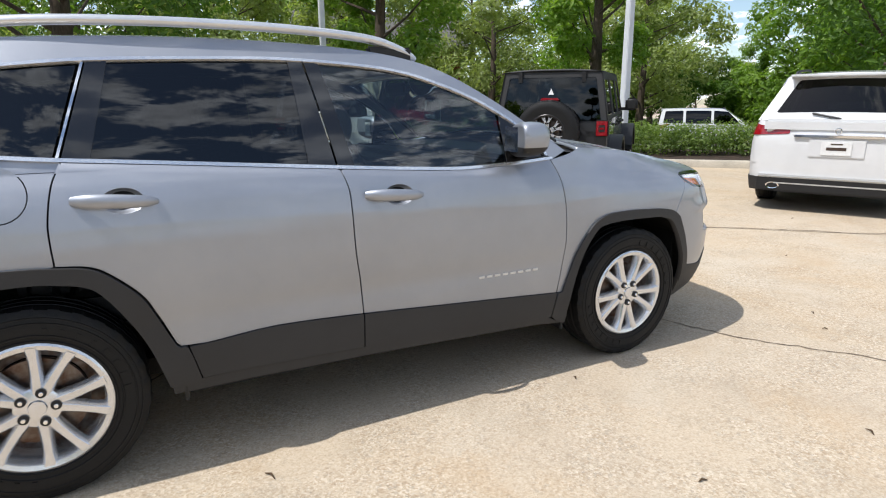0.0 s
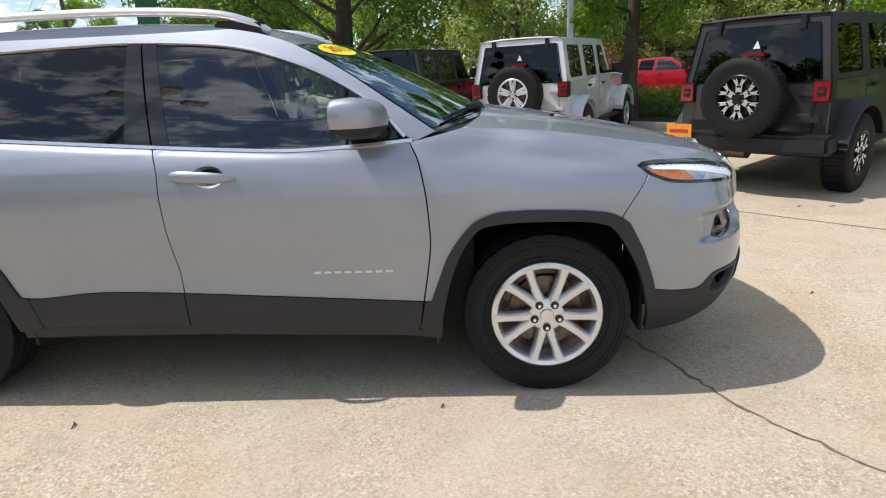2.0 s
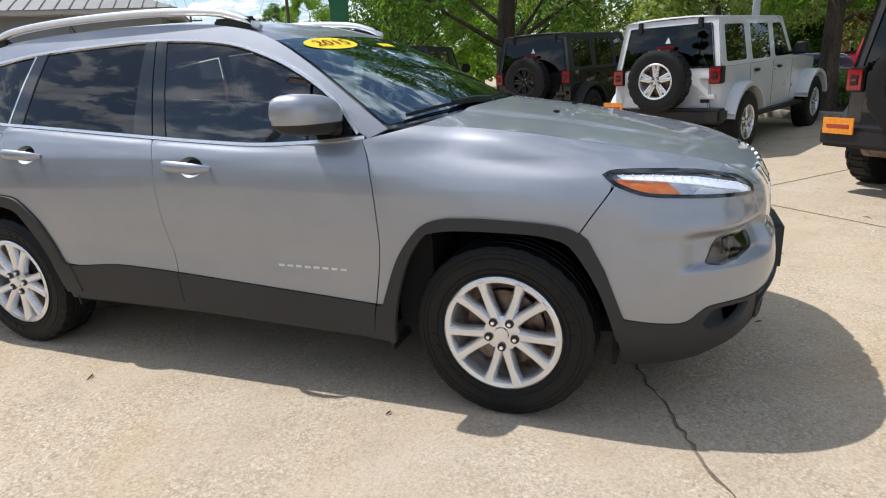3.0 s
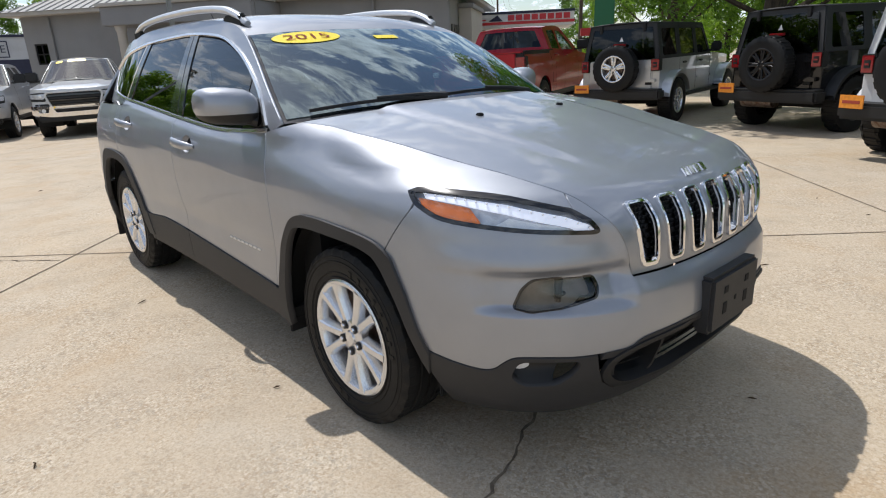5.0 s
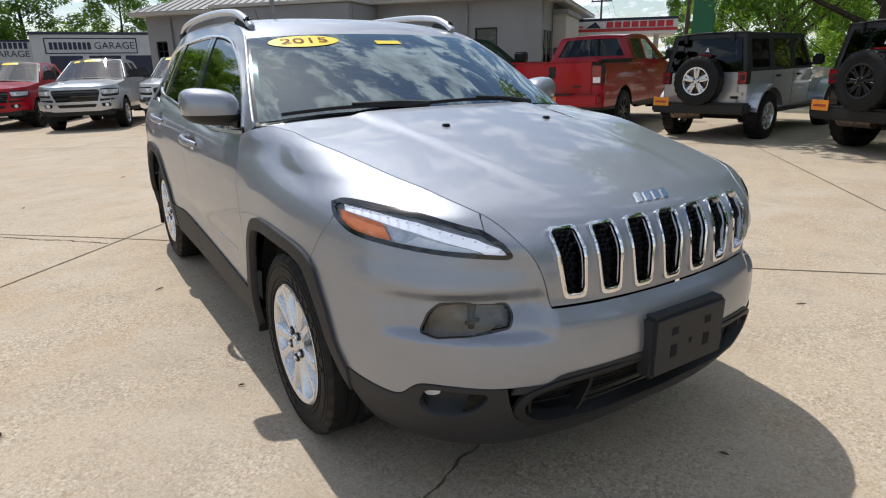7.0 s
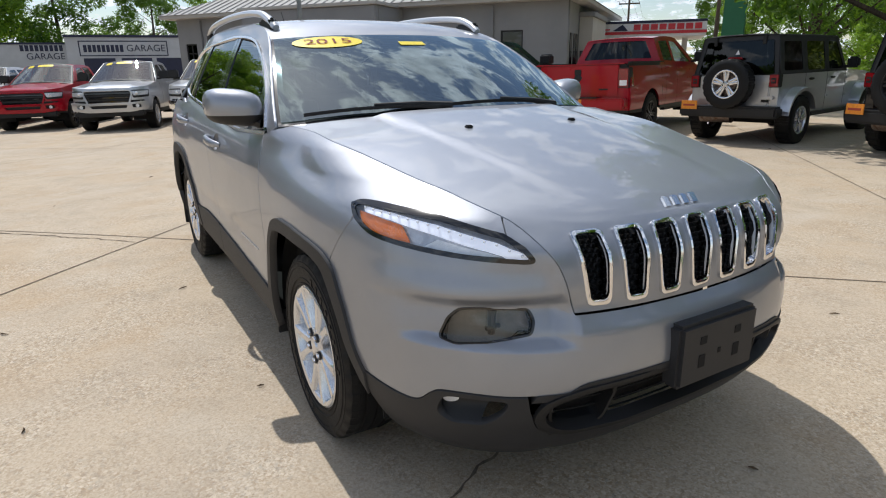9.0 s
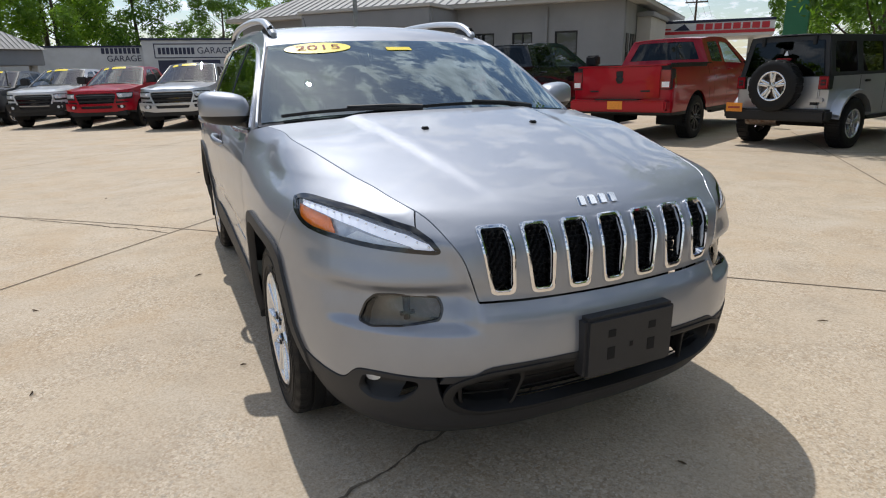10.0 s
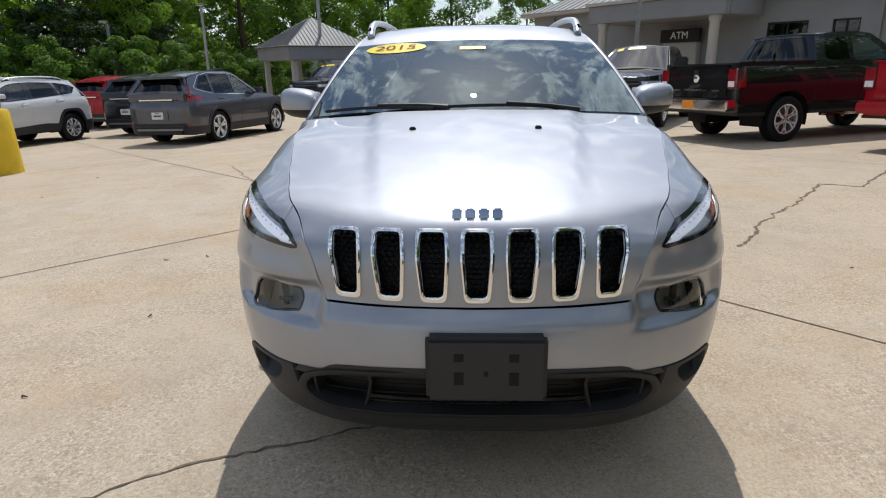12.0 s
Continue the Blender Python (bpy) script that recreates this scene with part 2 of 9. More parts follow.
def lathe(bm, profile, n=32, m=None, closed=False):
    """Turn (radius, y) points about the y axis."""
    rings = []
    for r, y in profile:
        rings.append([bm.verts.new((r * math.cos(2 * math.pi * k / n), y, r * math.sin(2 * math.pi * k / n))) for k in range(n)])
    pairs = list(zip(rings, rings[1:])) + ([(rings[-1], rings[0])] if closed else [])
    for a, b in pairs:
        for k in range(n):
            bm.faces.new((a[k], a[(k + 1) % n], b[(k + 1) % n], b[k]))
    vs = [v for r in rings for v in r]
    if m is not None:
        bmesh.ops.transform(bm, matrix=m, verts=vs)
    return vs


def tube(bm, pts, radius, n=8, flat=1.0, cap=True):
    """A round bar along points; radius may be a list."""
    pts = [Vector(p) for p in pts]
    rad = radius if isinstance(radius, (list, tuple)) else [radius] * len(pts)
    rings = []
    for i, p in enumerate(pts):
        d = (pts[min(i + 1, len(pts) - 1)] - pts[max(i - 1, 0)]).normalized()
        ref = Vector((0, 0, 1)) if abs(d.z) < 0.9 else Vector((1, 0, 0))
        a = d.cross(ref).normalized()
        b = a.cross(d).normalized()
        rings.append([bm.verts.new(p + (a * math.cos(2 * math.pi * k / n) * flat + b * math.sin(2 * math.pi * k / n)) * rad[i]) for k in range(n)])
    for r0, r1 in zip(rings, rings[1:]):
        for k in range(n):
            bm.faces.new((r0[k], r0[(k + 1) % n], r1[(k + 1) % n], r1[k]))
    if cap:
        bm.faces.new(rings[0][::-1])
        bm.faces.new(rings[-1])


def spline(pts, k=5):
    """Catmull-Rom through open points, k steps a span."""
    p = [Vector(q) for q in pts]
    p = [p[0] * 2 - p[1]] + p + [p[-1] * 2 - p[-2]]
    out = []
    for i in range(1, len(p) - 2):
        for j in range(k):
            t = j / k
            out.append(0.5 * (2 * p[i] + (p[i + 1] - p[i - 1]) * t + (2 * p[i - 1] - 5 * p[i] + 4 * p[i + 1] - p[i + 2]) * t * t + (3 * p[i] - p[i - 1] - 3 * p[i + 1] + p[i + 2]) * t ** 3))
    out.append(p[-2])
    return out


def rounded(pts, r=0.02, k=4):
    """A closed outline with its corners rounded."""
    p = [Vector(q[:2]) for q in pts]
    out = []
    for i, c in enumerate(p):
        a, b = p[i - 1] - c, p[(i + 1) % len(p)] - c
        ra, rb = min(r, a.length * 0.45), min(r, b.length * 0.45)
        s, e = c + a.normalized() * ra, c + b.normalized() * rb
        for j in range(k + 1):
            t = j / k
            out.append((1 - t) ** 2 * s + 2 * t * (1 - t) * c + t * t * e)
    return out


def lerp_table(xs, ys):
    """A smooth interpolation (monotone cubic) through the given knots."""
    xs, ys = np.array(xs, float), np.array(ys, float)
    d = np.diff(ys) / np.diff(xs)
    m = np.zeros(len(xs))
    m[0], m[-1] = d[0], d[-1]
    for i in range(1, len(xs) - 1):
        m[i] = 0 if d[i - 1] * d[i] <= 0 else 2 * d[i - 1] * d[i] / (d[i - 1] + d[i])

    def f(x):
        x = min(max(x, xs[0]), xs[-1])
        i = min(max(int(np.searchsorted(xs, x)) - 1, 0), len(xs) - 2)
        h = xs[i + 1] - xs[i]
        t = (x - xs[i]) / h
        return float(ys[i] * (1 + 2 * t) * (1 - t) ** 2 + m[i] * h * t * (1 - t) ** 2 + ys[i + 1] * t * t * (3 - 2 * t) + m[i + 1] * h * t * t * (t - 1))
    return f


def panel(name, outline, fmap, mat, parent, step=0.05, lip=0.012, holes=(), offset=0.0, label="", stepv=None, flip=False):
    """A sheet cut to a 2D outline (with holes), laid on the surface fmap(u, v), with turned-in edges."""
    loops = [[Vector((p[0], p[1], 0)) for p in lp] for lp in (outline, *holes)]
    from_tess = tessellate_polygon(loops)
    flat = [p for lp in loops for p in lp]
    bm = bmesh.new()
    vs = [bm.verts.new(p) for p in flat]
    for tri in from_tess:
        try:
            bm.faces.new([vs[i] for i in tri])
        except ValueError:
            pass
    bmesh.ops.remove_doubles(bm, verts=bm.verts, dist=1e-5)
    us, ws = [p.x for p in flat], [p.y for p in flat]
    for axis, lo, hi, st in ((0, min(us), max(us), step), (1, min(ws), max(ws), stepv or step)):
        n = int((hi - lo) / st)
        for k in range(1, n + 1):
            c = lo + (hi - lo) * k / (n + 1)
            co, no = ((c, 0, 0), (1, 0, 0)) if axis == 0 else ((0, c, 0), (0, 1, 0))
            bmesh.ops.bisect_plane(bm, geom=bm.verts[:] + bm.edges[:] + bm.faces[:], dist=1e-6, plane_co=co, plane_no=no)
    normals = {}
    e = 0.004
    bm.verts.ensure_lookup_table()
    sgn = -1 if flip else 1
    for v in bm.verts:
        u, w = v.co.x, v.co.y
        p = Vector(fmap(u, w))
        n = (Vector(fmap(u + e, w)) - Vector(fmap(u - e, w))).cross(Vector(fmap(u, w + e)) - Vector(fmap(u, w - e)))
        n = (n.normalized() if n.length > 1e-12 else Vector((0, 0, 1))) * sgn
        normals[v] = n
        v.co = p + n * offset
    for f in list(bm.faces):
        f.normal_update()
        if f.normal.dot(normals[f.verts[0]]) < 0:
            f.normal_flip()
    main = set(bm.faces)
    if lip:
        rim = [ed for ed in bm.edges if len(ed.link_faces) == 1]
        made = bmesh.ops.extrude_edge_only(bm, edges=rim)["geom"]
        inner = [g for g in made if isinstance(g, bmesh.types.BMVert)]
        for v in inner:
            near = [o for ed in v.link_edges for o in (ed.other_vert(v),) if o in normals]
            v.co -= (normals[near[0]] if near else Vector((0, 0, 1))) * lip
    bm.verts.index_update()
    bm.faces.index_update()
    loop_n = []
    for f in bm.faces:
        for v in f.verts:
            loop_n.append(tuple(normals[v]) if f in main and v in normals else (0.0, 0.0, 0.0))
    me = bpy.data.meshes.new(name)
    bm.to_mesh(me)
    bm.free()
    me.materials.append(mat)
    me.polygons.foreach_set("use_smooth", [True] * len(me.polygons))
    me.normals_split_custom_set(loop_n)
    ob = new(name, me)
    ob.parent = parent
    if label:
        tagged(ob, label)
    return ob


# ---------------------------------------------------------------- the silver SUV: its surfaces
CAR_X0, CAR_A, CAR_B, CAR_N = -0.10, 1.08, 0.925, 3.0


def outline_table():
    pts = []
    for k in range(601):
        t = math.pi / 2 * (1 - k / 600)
        pts.append((CAR_X0 + CAR_A * max(0, math.cos(t)) ** (2 / CAR_N), CAR_B * max(0, math.sin(t)) ** (2 / CAR_N)))
    s = [CAR_X0]
    for a, b in zip(pts, pts[1:]):
        s.append(s[-1] + math.hypot(b[0] - a[0], b[1] - a[1]))
    rear = []
    for k in range(301):
        t = math.pi / 2 * (1 - k / 300)
        rear.append((-2.95 - 0.70 * max(0, math.cos(t)) ** (2 / 3.2), CAR_B * max(0, math.sin(t)) ** (2 / 3.2)))
    r = [-2.95]
    for a, b in zip(rear, rear[1:]):
        r.append(r[-1] - math.hypot(b[0] - a[0], b[1] - a[1]))
    return np.array(s), np.array(pts), np.array(r[::-1]), np.array(rear[::-1])


OUT_S, OUT_P, REAR_S, REAR_P = outline_table()
S_NOSE, S_TAIL = float(OUT_S[-1]), float(REAR_S[0])


def base_point(s):
    if s > CAR_X0:
        if s > S_NOSE:
            x, y = base_point(2 * S_NOSE - s)
            return x, -y
        return float(np.interp(s, OUT_S, OUT_P[:, 0])), float(np.interp(s, OUT_S, OUT_P[:, 1]))
    if s < -2.95:
        if s < S_TAIL:
            x, y = base_point(2 * S_TAIL - s)
            return x, -y
        return float(np.interp(s, REAR_S, REAR_P[:, 0])), float(np.interp(s, REAR_S, REAR_P[:, 1]))
    return s, CAR_B


def sx(x):
    """The run along the outline at a given x of the front."""
    return x if x <= CAR_X0 else float(np.interp(x, OUT_P[:, 0], OUT_S))


def sy(y):
    """The run along the outline at a given half-width of the nose."""
    return float(np.interp(-y, -OUT_P[:, 1], OUT_S))


Z_KNOTS = (0.18, 0.30, 0.42, 0.55, 0.65, 0.72, 0.80, 0.88, 0.95, 1.02, 1.08, 1.14)
INSET = (
    (S_TAIL, (0.10, 0.04, 0.01, 0.0, 0.0, 0.02, 0.04, 0.05, 0.06, 0.08, 0.10, 0.13)),
    (-3.20, (0.09, 0.03, 0.01, 0.0, 0.0, 0.005, 0.01, 0.015, 0.02, 0.035, 0.055, 0.085)),
    (-2.50, (0.06, 0.03, 0.012, 0.006, 0.0, -0.004, -0.006, -0.006, 0.0, 0.014, 0.035, 0.066)),
    (-1.50, (0.07, 0.03, 0.020, 0.014, 0.008, 0.004, 0.0, 0.0, 0.005, 0.020, 0.046, 0.083)),
    (-0.50, (0.06, 0.03, 0.015, 0.010, 0.006, 0.004, 0.003, 0.005, 0.014, 0.036, 0.075, 0.125)),
    (0.00, (0.05, 0.02, 0.008, 0.0, -0.004, -0.004, -0.002, 0.006, 0.028, 0.085, 0.18, 0.32)),
    (sx(0.40), (0.14, 0.070, 0.022, 0.0, 0.0, 0.002, 0.006, 0.016, 0.045, 0.16, 0.31, 0.45)),
    (sy(0.77), (0.17, 0.05, 0.008, -0.008, -0.012, -0.004, 0.008, 0.028, 0.075, 0.23, 0.38, 0.50)),
    (sy(0.58), (0.18, 0.05, 0.0, -0.012, -0.004, 0.020, 0.032, 0.040, 0.11, 0.26, 0.40, 0.50)),
    (sy(0.45), (0.19, 0.05, -0.002, -0.018, -0.008, 0.030, 0.04, 0.06, 0.14, 0.27, 0.40, 0.50)),
    (S_NOSE, (0.19, 0.05, -0.004, -0.022, -0.010, 0.032, 0.04, 0.06, 0.14, 0.27, 0.40, 0.50)),
)
INSET_F = [lerp_table([r[0] for r in INSET], [r[1][k] for r in INSET]) for k in range(len(Z_KNOTS))]


def inset_column(key, cache={}):
    if key not in cache:
        q = key / 1000
        cache[key] = lerp_table(Z_KNOTS, [f(q) - break_at(q) * max(0.0, z - CREASE(q)) for f, z in zip(INSET_F, Z_KNOTS)])
    return cache[key]


def ease(t):
    t = min(1.0, max(0.0, t))
    return t * t * (3 - 2 * t)


def dent(s, z):
    """Sculpting on top of the plain sections: lamp pockets in the nose, a crease low on the doors."""
    q = s if s <= S_NOSE else 2 * S_NOSE - s
    d = 0.0
    if q > 0.3:
        # a scooped pocket above a crisp ledge, open towards the grille
        low, high = ease((z - 0.618) / 0.030), 1 - ease((z - 0.722) / 0.050)
        across = ease((q - sx(0.60)) / 0.10) * (1 - ease((q - sy(0.515)) / 0.07))
        d += 0.034 * low * high * across
        # a fold that carries the brow round the corner
        d -= 0.006 * ease((z - 0.735) / 0.03) * (1 - ease((z - 0.78) / 0.06)) * ease((q - sx(0.45)) / 0.12) * (1 - ease((q - sy(0.52)) / 0.07))
    if -2.6 < q < 0.0:
        d += 0.007 * math.exp(-((z - 0.60) / 0.05) ** 2) * math.sin(math.pi * min(1, max(0, (q + 2.5) / 2.3)))
    if -3.2 < q < 0.45:
        # shoulder crease: the skin breaks inwards above it
        k = z - CREASE(q)
        d += break_at(q) * 0.5 * (k + math.sqrt(k * k + 0.00005))
    return d


def break_at(q):
    """Slope gained at the shoulder crease."""
    return 0.17 * ease((q + 3.2) / 0.4) * (1 - ease((q - 0.10) / 0.35))


CREASE = lerp_table((-3.2, -2.15, -1.95, -1.57, -1.10, -0.68, -0.48, -0.25, -0.06, 0.19, 0.45), (0.965, 0.953, 0.949, 0.934, 0.910, 0.890, 0.886, 0.908, 0.914, 0.897, 0.86))
BELT = spline([(-0.53, 1.092), (-0.78, 1.076), (-1.02, 1.069), (-1.25, 1.079), (-1.60, 1.102), (-2.20, 1.146), (-2.62, 1.176), (-2.95, 1.210)], 4)
BELT_X, BELT_Z = [-p[0] for p in BELT], [p[1] for p in BELT]
# how far the top of the wing stands out, and how high the bonnet's edge runs on it
WING_S = (-0.60, -0.42, -0.226, -0.014, 0.236, 0.491, 0.855, 1.008, 1.09, 1.13, 1.30)
WING_FULL = lerp_table(WING_S, (-0.012, -0.045, -0.050, -0.085, -0.052, -0.010, -0.014, 0.0, -0.022, -0.012, 0.0))
WING_TOP = lerp_table(WING_S, (1.13, 1.13, 1.134, 1.112, 1.072, 1.034, 0.988, 0.922, 0.842, 0.72, 0.72))


def side_surface(s, z):
    """The lower body, y > 0 side."""
    q = s if s <= S_NOSE else 2 * S_NOSE - s
    a = inset_column(int(math.floor(q * 1000)))
    b = inset_column(int(math.floor(q * 1000)) + 1)
    f = q * 1000 - math.floor(q * 1000)
    d = a(z) * (1 - f) + b(z) * f + dent(s, z)
    if q > -0.7:
        d += ease((q + 0.7) / 0.12) * WING_FULL(q) * ease((z - WING_TOP(q) + 0.11) / 0.11)
    if -2.75 < q < -0.45:
        # the skin rolls in under the belt moulding
        roll = ease((z - float(np.interp(-q, BELT_X, BELT_Z)) + 0.030) / 0.034) ** 2
        d += roll * max(0.0, CAR_B - d - pane_y(z) - 0.012) * ease((q + 2.75) / 0.1) * (1 - ease((q + 0.56) / 0.1))
    x, y = base_point(s)
    x1, y1 = base_point(s - 0.01)
    x2, y2 = base_point(s + 0.01)
    tx, ty = x2 - x1, y2 - y1
    n = math.hypot(tx, ty)
    return x + ty / n * d, y - tx / n * d, z


def body(side):
    def f(s, z):
        x, y, z = side_surface(s, z)
        return x, y * side, z
    return f


def pane_y(z):
    d = z - 1.10
    return 0.850 - 0.34 * d - 0.28 * d * d


def house(side):
    def f(x, z):
        lean = 0.10 * max(0.0, -2.5 - x) ** 2 * 1.6
        return x, (pane_y(z) - lean) * side, z
    return f


# bonnet edge in run and height, from the screen's corner to the foot of the grille
SHUT_S = lerp_table((0, 0.2, 0.4, 0.58, 0.72, 0.80, 0.9, 1.0), (-0.33, 0.03, 0.43, 0.73, 0.925, 1.01, 1.083, 1.13))
SHUT_Z = lerp_table((0, 0.2, 0.4, 0.58, 0.72, 0.80, 0.9, 1.0), (1.138, 1.106, 1.044, 1.004, 0.964, 0.920, 0.846, 0.715))
HOOD_X = lerp_table((0, 0.2, 0.4, 0.58, 0.72, 0.80, 0.9, 1.0), (-0.22, 0.11, 0.42, 0.68, 0.84, 0.905, 0.950, 0.957))
HOOD_Z = lerp_table((0, 0.2, 0.4, 0.58, 0.72, 0.80, 0.9, 1.0), (1.172, 1.122, 1.066, 1.008, 0.962, 0.925, 0.825, 0.705))


def hood_surface(u, y):
    ex, ey, ez = side_surface(SHUT_S(u), SHUT_Z(u))
    t = min(1.0, abs(y) / ey)
    z = HOOD_Z(u) + (ez - HOOD_Z(u)) * t ** 2.4
    x = HOOD_X(u) + (ex - HOOD_X(u)) * t ** 2.3
    # a raised middle that widens towards the screen
    w = 0.50 - 0.16 * min(1, u / 0.75)
    k = max(0.0, min(1.0, (w - abs(y)) / 0.07))
    z += 0.012 * k * k * (3 - 2 * k) * max(0.0, 1 - u / 0.78)
    return x, y, z


PILLAR = spline([(-0.44, 1.130), (-0.62, 1.253), (-0.82, 1.385), (-1.02, 1.492), (-1.20, 1.548), (-1.45, 1.583), (-1.85, 1.600), (-2.30, 1.596), (-2.75, 1.568), (-3.10, 1.520)], 4)
PILLAR_X = [p[0] for p in PILLAR]


def pillar_z(x):
    return float(np.interp(-x, [-a for a in PILLAR_X], [p[1] for p in PILLAR]))


def roof_surface(x, y):
    edge_x = min(x, -1.0)
    ez = pillar_z(edge_x)
    ey = house(1)(edge_x, ez)[1]
    t = min(1.0, abs(y) / ey)
    crown = 0.036
    return x + (0.0), y, ez + crown * (1 - t ** 2.6) - 0.022 * max(0, (x + 1.22) / 0.3) ** 2


def screen_surface(u, t):
    """u: foot to head, t: -1 to 1 across."""
    px = -0.44 + u * (-1.02 + 0.44)
    pz = pillar_z(px)
    py = pane_y(pz) - 0.012
    cx, cz = -0.215 + u * (-0.945 + 0.215), 1.165 + u * (1.517 - 1.165) + 0.018 * math.sin(math.pi * u)
    return cx + (px - cx) * abs(t) ** 2.2, py * t, cz + (pz - cz) * abs(t) ** 2.4


def strip(name, pts, fmap, half, height, mat, parent, label=""):
    """A raised moulding along a run of surface points."""
    bm = bmesh.new()
    prof = [(-half, -0.002), (-half * 0.6, height), (half * 0.6, height), (half, -0.002)]
    rows = []
    for i, p in enumerate(pts):
        a, b = pts[max(0, i - 1)], pts[min(len(pts) - 1, i + 1)]
        d = Vector((b[0] - a[0], b[1] - a[1])).normalized()
        n2 = Vector((-d.y, d.x))
        P = Vector(fmap(p[0], p[1]))
        e = 0.004
        n = (Vector(fmap(p[0] + e, p[1])) - Vector(fmap(p[0] - e, p[1]))).cross(Vector(fmap(p[0], p[1] + e)) - Vector(fmap(p[0], p[1] - e))).normalized()
        if n.dot(Vector((0.3, P.y, 0.5))) < 0:
            n = -n
        across = (Vector(fmap(p[0] + n2.x * e, p[1] + n2.y * e)) - P).normalized()
        rows.append([bm.verts.new(P + across * q[0] + n * q[1]) for q in prof])
    for a, b in zip(rows, rows[1:]):
        for k in range(3):
            bm.faces.new((a[k], a[k + 1], b[k + 1], b[k]))
    bmesh.ops.recalc_face_normals(bm, faces=bm.faces)
    return part(name, bm, mat, parent, label)


def ring(name, outer, inner, fmap, mat, parent, lift=0.010, sink=-0.012, label="", flip=False):
    """A raised frame between two outlines of equal count on a surface."""
    bm = bmesh.new()
    mid = [(Vector(a[:2]) * 0.55 + Vector(b[:2]) * 0.45) for a, b in zip(outer, inner)]
    inn2 = [(Vector(a[:2]) * 0.15 + Vector(b[:2]) * 0.85) for a, b in zip(outer, inner)]
    loops = []
    for pts, off in ((outer, -0.004), ([Vector(a[:2]) * 0.9 + Vector(b[:2]) * 0.1 for a, b in zip(outer, inner)], lift * 0.8), (mid, lift), (inn2, lift * 0.7), (inner, sink)):
        row = []
        for p in pts:
            e = 0.004
            P = Vector(fmap(p[0], p[1]))
            n = (Vector(fmap(p[0] + e, p[1])) - Vector(fmap(p[0] - e, p[1]))).cross(Vector(fmap(p[0], p[1] + e)) - Vector(fmap(p[0], p[1] - e))).normalized() * (-1 if flip else 1)
            row.append(bm.verts.new(P + n * off))
        loops.append(row)
    n = len(outer)
    for a, b in zip(loops, loops[1:]):
        for k in range(n):
            bm.faces.new((a[k], a[(k + 1) % n], b[(k + 1) % n], b[k]))
    bmesh.ops.recalc_face_normals(bm, faces=bm.faces)
    return part(name, bm, mat, parent, label, smooth=0.9)


def shrunk(pts, d):
    """A closed outline drawn in by d."""
    p = [Vector(q[:2]) for q in pts]
    area = sum(a.x * b.y - b.x * a.y for a, b in zip(p, p[1:] + p[:1]))
    out = []
    for i, c in enumerate(p):
        t = (p[(i + 1) % len(p)] - p[i - 1]).normalized()
        n = Vector((-t.y, t.x)) * (1 if area > 0 else -1)
        out.append(c + n * d)
    c = sum(p, Vector((0, 0))) / len(p)
    return [q + (c - q) * 0.012 for q in out]


def arc(cx, cz, r, a0, a1, n=14, kx=1.0, kz=1.0):
    return [(cx + kx * r * math.cos(radians(a0 + (a1 - a0) * k / n)), cz + kz * r * math.sin(radians(a0 + (a1 - a0) * k / n))) for k in range(n + 1)]


